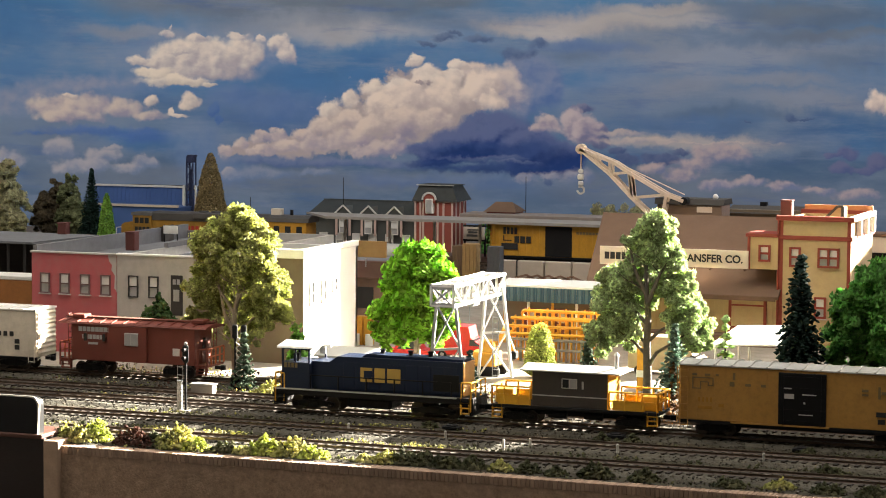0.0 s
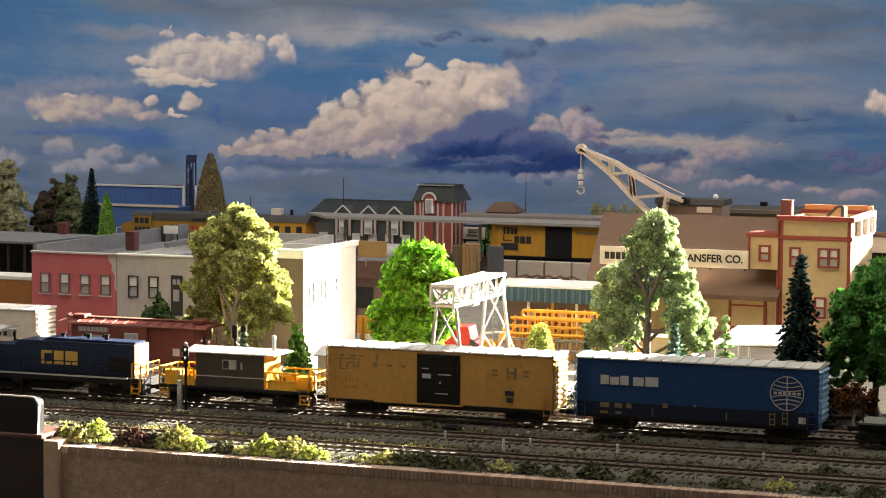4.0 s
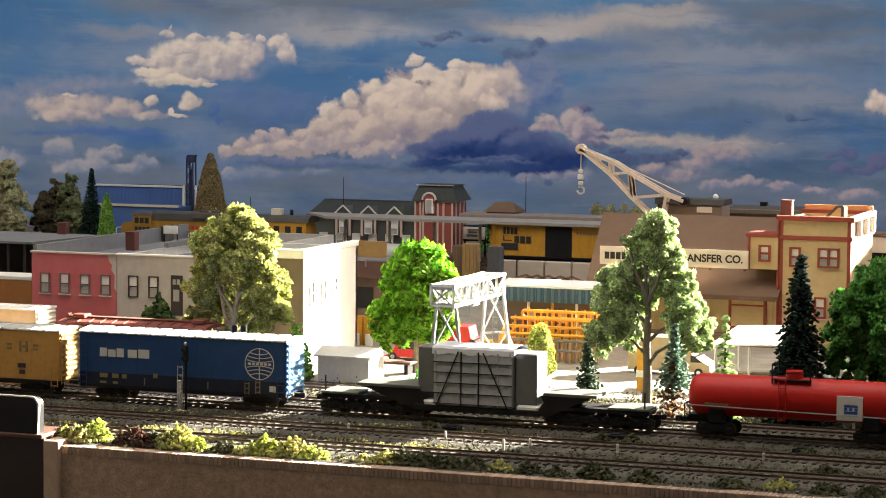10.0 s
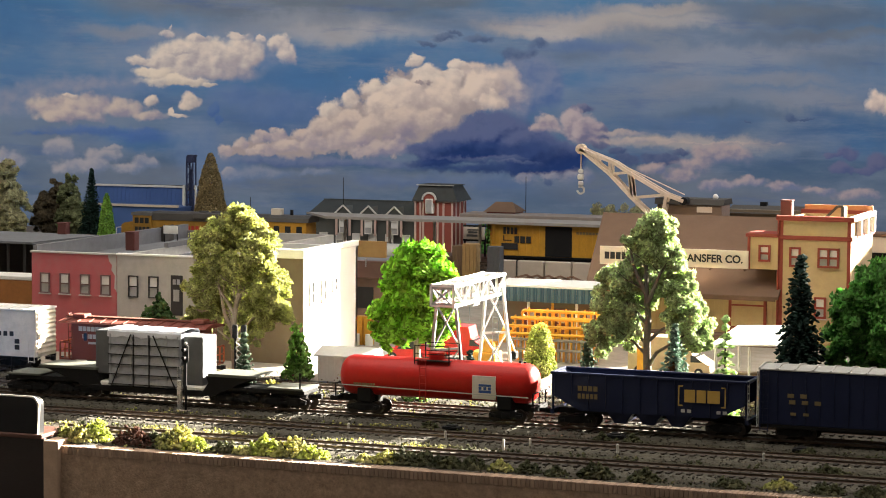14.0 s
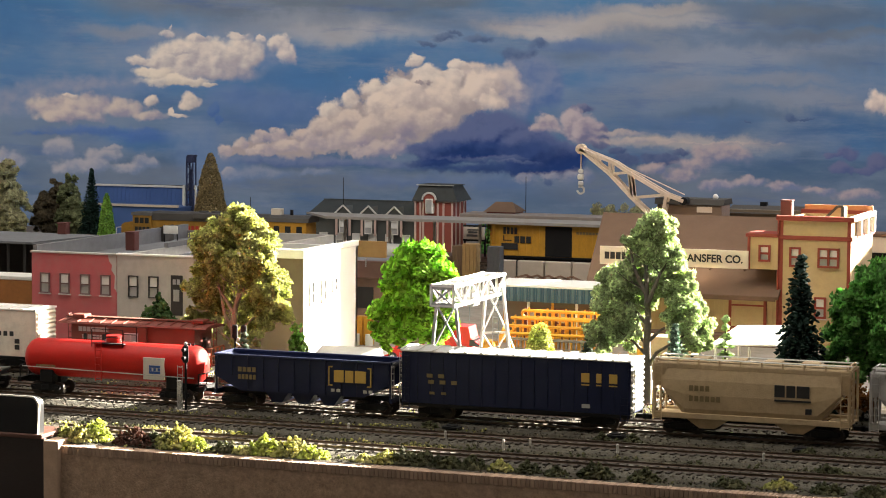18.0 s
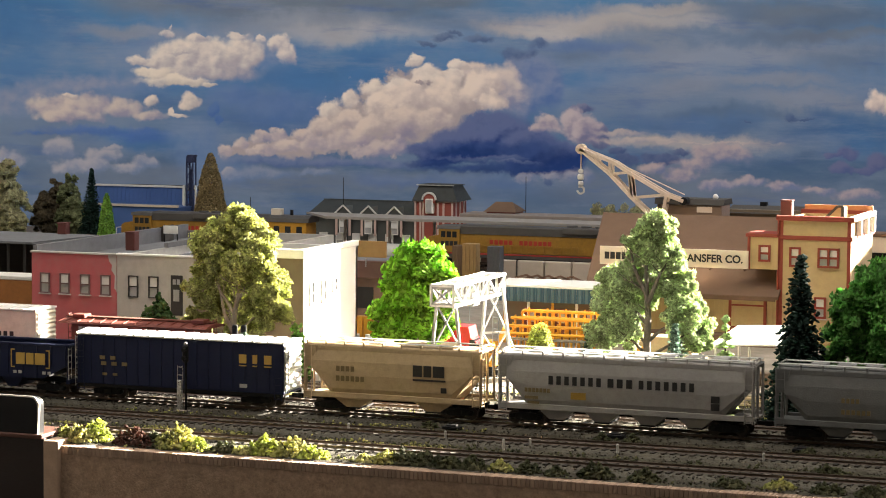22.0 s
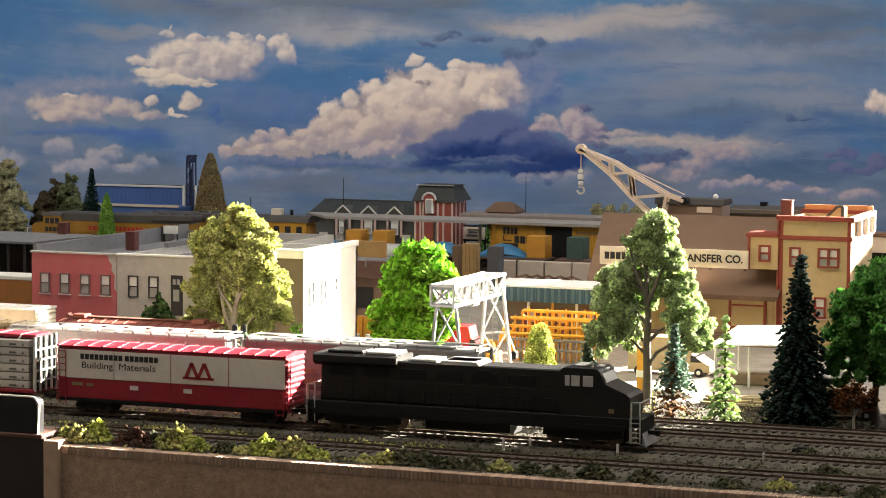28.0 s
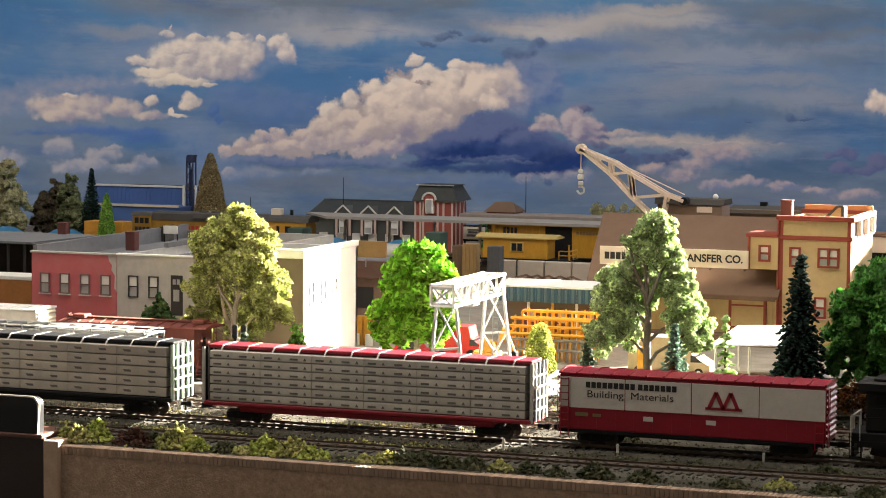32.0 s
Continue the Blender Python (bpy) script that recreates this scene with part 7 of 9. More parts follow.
tree("deciduous_tree", "round bright green tree behind the gantry crane", -10.64, 23,
     [(.3, 0, 8.3, 2.3, 2.1, 1.8), (-.9, 0, 7.4, 1.9, 1.9, 1.5), (1.8, 0, 7.0, 1.5, 1.4, 1.5), (-.4, .2, 5.7, 2.9, 2.4, 1.8), (1.9, 0, 5.2, 1.4, 1.3, 1.3), (-2.2, 0, 4.6, 1.7, 1.6, 1.4), (-1.6, 0, 3.3, 2.1, 1.8, 1.3), (1.1, 0, 3.7, 1.9, 1.7, 1.4), (-2.4, 0, 2.5, 1.4, 1.3, 1.0), (.2, -.7, 6.2, 1.8, 1.4, 1.8)],
     bright, 24000, .17, 12, .3, bark, trunk_top=4.0, thick=40, fine=True)
tree("deciduous_tree", "tall pale sage tree with a dark forked trunk", 10.29, 13.2,
     [(.45, 0, 12.3, 1.5, 1.3, 1.3), (-1.0, 0, 11.5, 1.0, 1.0, .8), (.2, .2, 10.9, 1.9, 1.5, 1.1), (1.6, 0, 10.2, 1.2, 1.2, 1.1), (-.6, .3, 9.8, 1.5, 1.3, 1.0), (-2.0, 0, 8.6, 1.7, 1.5, 1.2), (-2.6, 0, 6.9, 1.7, 1.5, 1.4), (-2.9, 0, 5.0, 1.5, 1.4, 1.2), (-1.5, .3, 6.1, 1.3, 1.2, 1.3), (-3.4, 0, 4.1, 1.0, 1.0, .8), (1.9, 0, 8.6, 1.4, 1.3, 1.1), (2.6, 0, 7.2, 1.4, 1.3, 1.1), (3.1, 0, 5.5, 1.5, 1.4, 1.5), (3.8, 0, 4.6, .9, .9, .9), (2.0, .6, 5.9, 1.3, 1.2, 1.0), (2.6, 0, 4.2, 1.2, 1.1, .7), (-.7, .9, 7.6, 1.4, 1.0, 1.5), (1.1, .9, 8.2, 1.2, .9, 1.4), (-1.2, 0, 4.7, 1.1, 1.0, .9)],
     sage, 74000, .08, 13, .3, bark_brown, thick=30, fine=True,
     boughs=((.36, [(0, 0, -.2), (.05, -.1, 2.0), (0, -.2, 4.2), (.1, -.3, 6.2), (.0, -.5, 8.0), (-.1, -.3, 10.0), (.4, 0, 12.4)]), (.2, [(.05, -.4, 7.6), (-.5, -.8, 8.9), (-.9, -.8, 9.9), (-1.3, -.2, 11.0)]),
             (.2, [(.05, -.4, 7.0), (.6, -.8, 8.2), (1.0, -.7, 9.2), (1.6, 0, 10.4)]), (.16, [(.0, -.2, 4.4), (1.0, -.3, 5.3), (2.2, 0, 6.0)]), (.17, [(.05, -.1, 2.6), (.7, -.3, 3.7), (1.8, -.2, 4.4), (2.9, 0, 5.2)]), (.16, [(.1, -.3, 5.6), (-.9, -.5, 6.7), (-2.2, 0, 7.6)]), (.15, [(.05, -.1, 3.4), (-.9, -.3, 4.4), (-2.4, 0, 5.2)])),
     hollows=((.15, 6.9, .5, 1.5, .5), (-.3, 9.0, .4, .8, .2), (.75, 7.2, .35, .5, 9), (.9, 5.0, .7, .8, 9), (-.5, 3.9, .4, .9, 9)))
tree("deciduous_tree", "dense deep green tree at the layout's end", 26.65, 10.5,
     [(.4, 0, 9.1, 2.4, 2.2, 1.9), (-1.1, 0, 7.6, 2.2, 2.0, 1.9), (1.6, 0, 6.8, 2.6, 2.4, 2.2), (-1.5, 0, 5.4, 2.1, 1.9, 1.9), (.4, -.4, 6.4, 2.2, 2.0, 2.6), (-1.2, 0, 3.6, 2.1, 1.8, 1.4), (1.4, 0, 4.0, 2.2, 2.0, 1.6)],
     deep, 30000, .13, 14, .25, bark_dark, trunk_top=5.0, thick=34, fine=True)
conifer("spruce_tree", "tall blackish green spruce beside the siding", 22.01, 8.2, 11.0, 2.5, spruce_m, 21, .4, 27, 19, power=.8, tuft=.25)
conifer("spruce_tree", "small blue-green spruce with a bare lower stem", 13.75, 7.6, 6.2, 1.25, blue_m, 22, 2.4, 13, 12, dense=.95, tuft=.19)
conifer("fir_tree", "twiggy brown dead fir with bare branches", 13.72, 7.3, 3.6, 1.6, leaf_mat("dead_twigs", (0.16, 0.09, 0.04), (0.28, 0.16, 0.07)), 23, .4, 10, 7, droop=.1, dense=.75)
conifer("fir_tree", "thin sparse green fir tree", 17.15, 7.8, 6.8, 1.2, fir_m, 24, .5, 12, 10, droop=.2, dense=.9, tuft=.24)
conifer("spruce_tree", "small dark spruce beside a lattice signal", -18.40, 8.6, 4.0, 1.0, leaf_mat("dusky_needles", (0.05, 0.09, 0.06), (0.12, 0.17, 0.11)), 25, .5, 10, 8)
conifer("spruce_tree", "small pale spruce in the yard", 5.89, 13.5, 4.7, 1.05, bpy.data.materials["dusky_needles"], 26, .4, 13, 11)
conifer("spruce_tree", "tiny dark spruce under the gantry", -3.80, 16, 2.6, .55, spruce_m, 27, .3, 8, 7)
tree("autumn_shrub", "rust-coloured shrub with white forked stems", 25.80, 8.0, [(0, 0, 2.1, 1.5, 1.2, 1.0), (-.8, 0, 1.6, .8, .8, .7), (.8, 0, 1.8, .7, .7, .7)], autumn, 900, .12, 28, .09, M("pale_stem", (0.5, 0.45, 0.4), 0.8), trunk_top=1.9)
cypress("cypress_tree", "columnar lime-yellow cypress in the yard", -1.13, 24, 4.1, 1.25, lime, 3400, .1, 29, power=.32)
bush("flowering_bush", "leafy green bush against the grey wall", -29.58, 17.0, 1.6, 3.2, dusk_green, 31, 700, .17, z=2.55, group="yard bushes")
bush("leafy_bush", "leafy green bush at the white building's corner", -17.28, 15.6, 1.2, 5.2, leaf_mat("fresh_bush", (0.15, 0.36, 0.06), (0.34, 0.56, 0.16)), 32, 520, .16, group="yard bushes")
bush("leafy_bush", "dark leafy bush by the gantry leg", -5.36, 9.0, .9, 2.2, deep, 33, 260, .15, group="yard bushes")
bush("leafy_bush", "low shrub beside the main track", -15.98, 8.0, 1.6, 1.0, drygrass, 34, 260, .13, group="yard bushes")
# bushes along the wall: px position, radius, height, foliage
rnd = random.Random(77)
for x, y, r, h, m in (
        (-18.29, -16.2, 1.5, 1.5, drygrass), (-17.23, -15.6, 1.2, 1.5, lime), (-19.61, -16.0, .9, 1.1, mossy),
        (-14.67, -15.8, 1.2, 1.25, rustleaf), (-13.44, -16.2, .9, .9, rustleaf), (-12.60, -15.8, 1.0, 1.35, mossy),
        (-11.38, -15.9, 1.6, 1.6, drygrass), (-9.98, -16.4, 1.1, .9, lime), (-7.98, -16.2, 1.0, .8, mossy), (-6.75, -16.4, .8, .6, drygrass),
        (-5.47, -15.9, 1.3, 1.35, lime), (-3.78, -15.9, 1.5, 1.4, drygrass), (-2.12, -16.3, 1.1, .9, lime), (1.40, -16.4, .8, .6, drygrass), (2.48, -16.2, .9, .8, drygrass),
        (3.56, -15.9, 1.1, 1.0, mossy), (4.81, -15.9, 1.1, 1.0, mossy), (6.35, -16.2, 1.1, .9, mossy), (7.95, -16.2, 1.0, .8, mossy), (9.70, -16.2, .8, .8, drygrass),
        (11.44, -16.2, .8, .7, mossy), (13.23, -16.4, .7, .6, mossy), (15.56, -16.2, 1.1, 1.0, mossy), (18.42, -16.2, 1.0, .9, mossy), (23.38, -16.2, 1.0, .7, mossy), (26.21, -15.8, .9, .7, drygrass),
        (29.01, -16.2, 1.0, .8, mossy), (31.53, -16.2, 1.0, .8, mossy)):
    bush("bush", {drygrass: "dry yellow-green flock bush on the wall's edge", lime: "bright lime flock bush on the wall's edge", mossy: "dull mossy bush on the wall's edge", rustleaf: "rust-brown bush on the wall's edge"}[m], x, y, r, h, m, rnd.randint(1, 9999), int(130 * r * h + 60), .13)
for px_, y in ((27.55, -9.6), (28.27, -10.2), (25.16, -3.4), (0.04, -2.4), (11.97, -3.2), (13.88, -2.8)):
    bush("weed_tuft", "dark weed tuft between the tracks", px_, y, .55, .6, mossy, int(px_ * 100) + 5, 60, .12, group="weed tufts")
# scattered tufts of grass between the rails: nobody could count them
g = Geo()
for i in range(2600):
    x = rnd.uniform(-45, 48)
    lane = rnd.choice((-9.85, -9.85, -9.85, -16.2, -16.4, -3.3, 2.3, 7.2, 13.5))
    y = lane + rnd.gauss(0, .42)
    if noise.noise((x * .35, lane, 2.2)) < -.05 and lane > -16:
        continue
    clump(g, (x, y, -.36 + rnd.uniform(0, .12)), rnd.uniform(.05, .15), rnd, .8)
tagged(part("grass_tufts", g, mossy), "tufts of dry grass between the tracks", "grass", kind="stuff")
g = Geo()
for i in range(2200):
    x = rnd.uniform(-40, 4)
    y = rnd.choice((-9.9, -10.1, -16.3, -3.4, 2.2)) + rnd.gauss(0, .5)
    if noise.noise((x * .5, y * .4, 7.2)) < .08:
        continue
    clump(g, (x, y, -.36 + rnd.uniform(0, .1)), rnd.uniform(.05, .13), rnd, .8)
tagged(part("yellow_grass", g, drygrass), "sunlit yellow grass flock beside the rails", "grass", kind="stuff")
g = Geo()
rnd2 = random.Random(5)
for i in range(22000):
    x, y = rnd2.uniform(-42, 46), rnd2.uniform(-17.2, 15)
    low = min(abs(y - t) for t in TRACKS.values())
    if low < 1.45:
        clump(g, (x, y, -.27 + rnd2.uniform(-.02, .02)), rnd2.uniform(.02, .05), rnd2, .8)
    else:
        clump(g, (x, y, (-.36 if low > 2.2 else -.25) + rnd2.uniform(-.03, .03)), rnd2.uniform(.03, .1), rnd2, .8)
tagged(part("gravel", g, M("loose_gravel", (0.062, 0.053, 0.038), 0.95, rand=0.9, island=True)), "loose grey gravel beside the tracks", "gravel", kind="stuff")

# dry scrub and weeds round the yard's trees
rnd3 = random.Random(14)
for label, mat, seed in (("pale dry scrub on the yard's edge", drygrass, 1.0), ("brown dead weeds on the yard's edge", rustleaf, 6.0), ("dark low weeds on the yard's edge", mossy, 9.0)):
    g = Geo()
    for i in range(5200):
        x, y = rnd3.uniform(-34, 24), rnd3.uniform(6.6, 16.5)
        if noise.noise((x * .55, y * .55, seed)) < .18 or (x < -6 and 8.6 < y < 13.3):
            continue
        clump(g, (x, y, -.38 + rnd3.random() ** 2 * .55), rnd3.uniform(.04, .1), rnd3, .9)
    tagged(part("yard_scrub", g, mat), label, "scrub", kind="stuff")

# ---- yard: gantry, signals, sheds, vehicles ----
gantry_white = M("gantry_white_steel", (0.62, 0.62, 0.60), 0.5, var=0.12, dirt=(0.35, 0.33, 0.3))
gantry_grey = M("gantry_grey_steel", (0.30, 0.31, 0.31), 0.55, var=0.15)
ga = thing("gantry_crane", "white lattice gantry crane astride the yard", "crane", P(0, 0, 0))


def lattice(parent, a0, a1, b0, b1, mat, n, t=.16, name="leg"):
    """A braced frame between two legs: a from foot a0 to top a1, b likewise; its braces are its pieces."""
    a0, a1, b0, b1 = map(Vector, (a0, a1, b0, b1))
    leg = part(name, Geo().beam(a0, a1, t * 1.2), mat, parent)
    part(name, Geo().beam(b0, b1, t * 1.2), mat, parent)
    for k in range(n + 1):
        u = k / n
        p, q = a0.lerp(a1, u), b0.lerp(b1, u)
        if k:
            part("strut", Geo().beam(p, q, t), mat, leg)
        if k < n:
            p2, q2 = a0.lerp(a1, (k + 1) / n), b0.lerp(b1, (k + 1) / n)
            part("brace", Geo().beam(p, q2, t * .7), mat, leg)
            part("brace", Geo().beam(q, p2, t * .7), mat, leg)


nd, fd = 10.4, 19.6
lattice(ga, (-4.95, 10.40, -0.22), (-4.32, 10.40, 6.23), (-2.20, 10.40, 0.17), (-2.92, 10.40, 6.28), gantry_grey, 2)
lattice(ga, (-4.47, 19.60, -0.03), (-3.91, 19.60, 6.55), (-1.82, 19.60, 0.11), (-2.59, 19.60, 6.77), gantry_white, 2)
z0n, z1n = 6.26, 7.65
xa, xb = -4.41, -2.76
ya, yb = nd - .9, fd + .9
bridge = part("bridge", Geo().beam((xa, ya, z1n), (xa, yb, z1n), .22).beam((xb, ya, z1n), (xb, yb, z1n), .22).beam((xa, ya, z0n), (xa, yb, z0n), .22).beam((xb, ya, z0n), (xb, yb, z0n), .22), gantry_white, ga)
for k in range(7):
    y_ = ya + (yb - ya) * k / 6
    for xx in (xa, xb):
        part("post", Geo().beam((xx, y_, z0n), (xx, y_, z1n), .16), gantry_white, bridge)
        if k < 6:
            y2 = ya + (yb - ya) * (k + 1) / 6
            part("brace", Geo().beam((xx, y_, z0n if k % 2 else z1n), (xx, y2, z1n if k % 2 else z0n), .14), gantry_white, bridge)
    part("tie_bar", Geo().beam((xa, y_, z1n), (xb, y_, z1n), .14), gantry_white, bridge)
    part("tie_bar", Geo().beam((xa, y_, z0n), (xb, y_, z0n), .14), gantry_white, bridge)
part("end_plate", Geo().box(xa - .1, xb + .1, ya - .05, ya, z1n - .25, z1n + .12), gantry_grey, ga)
part("end_plate", Geo().box(xa - .1, xb + .1, ya - .05, ya, z0n - .1, z0n + .2), gantry_grey, ga)
part("brace", Geo().beam((xa, ya, z0n), (xb, ya, z1n), .12).beam((xb, ya, z0n), (xa, ya, z1n), .12), gantry_grey, ga)
part("hoist", Geo().box(xa + .3, xb - .3, 14.5, 16.0, z0n - .5, z0n + .3, .08), gantry_white, ga, "white hoist trolley")
part("hook", Geo().beam((cx(xa, xb), 15.2, z0n - .5), (cx(xa, xb), 15.2, z0n - 1.6), .06), gantry_grey, ga)
ladder(ga, -3.28, 19.4, .2, z0n, .45, "x", gantry_grey)

# signals
sg1 = thing("track_signal", "silver mast signal with a dark head beside the track", "signal", (-17.82, -2.15, -0.40) and P(*(-17.82, -2.15, -0.40)))
silver = M("silver_paint", (0.5, 0.51, 0.52), 0.3, metal=0.9, var=0.15)
part("mast", Geo().cyl((.12, 0, 0), (.12, 0, 3.4), .09, 8), black, sg1)
part("cabinet", Geo().box(-.5, -.16, -.13, .16, 0, 2.1, .03), silver, sg1, "silver equipment case")
ladder(sg1, -.5, 0, 1.9, 3.0, .38, "x", silver)
hd = part("signal_head", Geo().box(-.12, .32, -.12, .12, 3.3, 4.5, .1), black, sg1)
part("hood", Geo().cyl((.1, -.1, 4.2), (.1, -.4, 4.2), .13, 8).cyl((.1, -.1, 3.65), (.1, -.4, 3.65), .13, 8), black, hd)
part("finial", Geo().ball((.12, 0, 4.6), .14), silver, hd)
part("base", Geo().box(-.6, .4, -.3, .3, -.1, .08, .03), concrete, sg1)
cb = thing("relay_cabinet", "low grey metal relay cabinet", "cabinet", P(*(-19.76, 4.77, -0.40)))
part("body", Geo().box(-.85, .85, -.35, .35, 0, .85, .04), M("cabinet_grey", (0.30, 0.28, 0.25), 0.6, dirt=(0.18, 0.15, 0.12)), cb)
part("lid", Geo().box(-.92, .92, -.42, .42, .85, .95, .03), M("cabinet_lid", (0.38, 0.36, 0.33), 0.6), cb)
sg2 = thing("lattice_signal", "dark twin-mast lattice signal", "signal", P(*(-18.92, 8.95, -0.40)))
for a in (-.35, .35):
    part("mast", Geo().beam((a, 0, 0), (a, 0, 4.3), .12), black, sg2)
    part("signal_head", Geo().box(a - .2, a + .2, -.18, .1, 3.7, 4.7, .08), black, sg2)
for k in range(8):
    part("lattice_bar", Geo().beam((-.35, 0, .3 + k * .45), (.35, 0, .75 + k * .45), .06).beam((.35, 0, .3 + k * .45), (-.35, 0, .75 + k * .45), .06), gantry_white, sg2)
part("base", Geo().box(-.6, .1, -.3, .3, 0, .9, .04), black, sg2)
# white marker posts
pm = None
for p in ((-3.77, -6.92, -0.40), (3.04, -7.50, -0.40), (8.86, -8.15, -0.40), (14.51, -8.30, -0.40), (23.48, -8.08, -0.40), (7.49, -9.20, -0.40)):
    if pm is None:
        pm = thing("marker_post", "small white marker post beside the track", "post", P(*p), "marker posts")
        part("post", Geo().cyl((0, 0, 0), (0, 0, .62), .085, 8).ball((0, 0, .62), .085), M("post_white", (0.6, 0.58, 0.54), 0.7, dirt=(0.4, 0.36, 0.3)), pm)
    else:
        copy_thing(pm, P(*p))
# ballast boxes beside rails
for p in ((1.78, -2.86, -0.35), (12.57, -2.08, -0.35), (9.66, 1.29, -0.35), (24.72, -2.93, -0.35)):
    sw = thing("switch_box", "flat dark switch machine between the tracks", "switch machine", P(*p), "switch machines")
    part("case", Geo().box(-.6, .6, -.3, .3, 0, .22, .05), black, sw)
    part("cover", Geo().box(-.35, .35, -.25, .25, .22, .32, .04), black, sw)

# small white utility shed
sh = thing("utility_shed", "small pale metal shed with a low gable roof", "shed", P(-13.59, 15.6, -.4))
pale_metal = M("pale_metal", (0.52, 0.52, 0.50), 0.55, var=0.08, dirt=(0.38, 0.36, 0.33))
part("body", Geo().box(-2.1, 2.0, 0, 3.0, 0, 1.95, .03), pale_metal, sh)
part("roof", Geo().prism([(-.25, 1.95), (1.5, 2.5), (3.25, 1.95), (3.25, 1.85), (-.25, 1.85)], "x", -2.35, 2.25), pale_metal, sh)
part("door", Geo().box(1.0, 1.02, .8, 1.6, 0, 1.6), pale_metal, sh)
for k in range(7):
    part("wall_rib", Geo().box(-2.0 + k * .62, -1.94 + k * .62, -.04, .01, .05, 1.9), pale_metal, sh)
# open shelter with white roof
sl = thing("open_shelter", "open shelter with a white roof on thin posts", "shelter", P(0, 0, 0))
p0, p1 = (12.06, 24.00, 2.65), (17.69, 24.00, 2.84)
part("roof", Geo().add([(p0[0], 24, p0[2]), (p1[0], 24, p1[2]), (p1[0] - .5, 29, p1[2] + .9), (p0[0] + .8, 29, p0[2] + .9), (p0[0], 24, p0[2] + .12), (p1[0], 24, p1[2] + .12), (p1[0] - .5, 29, p1[2] + 1.02), (p0[0] + .8, 29, p0[2] + 1.02)],
                       [(3, 2, 1, 0), (4, 5, 6, 7), (0, 1, 5, 4), (1, 2, 6, 5), (2, 3, 7, 6), (3, 0, 4, 7)]), white_wall, sl)
for a, yy in ((p0[0] + .3, 24.3), (p1[0] - .3, 24.3), (p0[0] + 1, 28.7), (p1[0] - .8, 28.7), (cx(p0[0], p1[0]), 24.3)):
    part("post", Geo().beam((a, yy, -.4), (a, yy, p0[2]), .14), white_paint, sl)
part("bench", Geo().box(p0[0] + 1.0, p1[0] - 1.0, 26.0, 27.0, -.4, .5, .05), M("bench_brown", (0.2, 0.14, 0.1), 0.8), sl)
fl = thing("timber_stack", "stack of pale sawn timber on the yard", "timber", P(16.23, 16, -.4))
for k in range(7):
    part("plank", Geo().box(-2.6 + .1 * k, 2.4 - .13 * k, -.9 + .25 * k, -.68 + .25 * k, 0 + .2 * (k % 3), .18 + .2 * (k % 3), .02), M("pale_timber", (0.55, 0.45, 0.3), 0.8, rand=.15) if k == 0 else bpy.data.materials["pale_timber"], fl)

rubber = M("tyre_rubber", (0.02, 0.02, 0.02), 0.8)


def car_model(name, label, at, mat, L=4.4, H=1.45, W=1.7, van=False):
    c = thing(name, label, "car" if not van else "truck", at, "parked vehicles")
    h = L / 2
    prof = [(-h, .3), (-h, .75), (-h + .3, .85), (-h + .9, .9), (-h + 1.5, H), (h - 1.3, H), (h - .6, .95), (h - .1, .85), (h, .6), (h, .3)] if not van else [(-h, .35), (-h, H), (h - 1.6, H), (h - 1.4, 1.7), (h - .3, 1.0), (h, .9), (h, .35)]
    b = part("body", Geo().prism(prof, "y", -W / 2, W / 2), mat, c)
    part("side_window", Geo().prism([(-h + 1.2, .95), (-h + 1.65, H - .1), (h - 1.4, H - .1), (h - .9, .95)] if not van else [(h - 1.5, 1.1), (h - 1.5, 1.6), (h - 1.2, 1.6), (h - .6, 1.1)], "y", -W / 2 - .015, W / 2 + .015), window_dark, b)
    for x in (-h + .85, h - .85):
        for y in (-W / 2 + .05, W / 2 - .05):
            w = part("wheel", Geo().cyl((x, y - .12, .33), (x, y + .12, .33), .34, 14), rubber, c)
            part("hub", Geo().cyl((x, y - .14, .33), (x, y + .14, .33), .17, 10), silver, w)
    part("bumper", Geo().box(h - .02, h + .08, -W / 2, W / 2, .35, .5, .03).box(-h - .08, -h + .02, -W / 2, W / 2, .35, .5, .03), silver, c)
    return c


red_truck = M("truck_red", (0.5, 0.02, 0.02), 0.35)
car_model("pickup_truck", "bright red pickup truck behind the gantry", P(-14.10, 30, -.4, 8), red_truck, 3.8, 1.9)
car_model("box_truck", "red box truck with a ridged side", P(-10.51, 33, -.4, 4), red_truck, 4.6, 2.6, 2.2, True)
car_model("parked_car", "tan rounded car beside the spruce", P(24.07, 12.5, -.4, 10), M("tan_car", (0.32, 0.24, 0.16), 0.4), 5.0, 2.1, 2.0)
car_model("parked_car", "grey panel van beside the spruce", P(22.30, 15.5, -.4, 5), M("grey_car", (0.22, 0.21, 0.2), 0.4), 5.0, 2.4, 2.0)
car_model("box_truck", "tan box truck parked by the warehouse", P(7.56, 30, -.4, 0), M("tan_truck", (0.45, 0.34, 0.2), 0.55), 6.4, 2.9, 2.2, True)

# orange machine under the gantry
orange = M("machine_orange", (0.60, 0.29, 0.025), 0.5, dirt=(0.3, 0.1, 0.02))
ex = thing("excavator", "orange excavator with a raised arm", "machine", P(-5.32, 24, -.4))
part("tracks", Geo().box(-1.3, 1.3, -1.1, -.6, 0, .7, .15).box(-1.3, 1.3, .6, 1.1, 0, .7, .15), black, ex)
part("house", Geo().box(-1.1, .9, -.9, .9, .7, 1.8, .08), orange, ex)
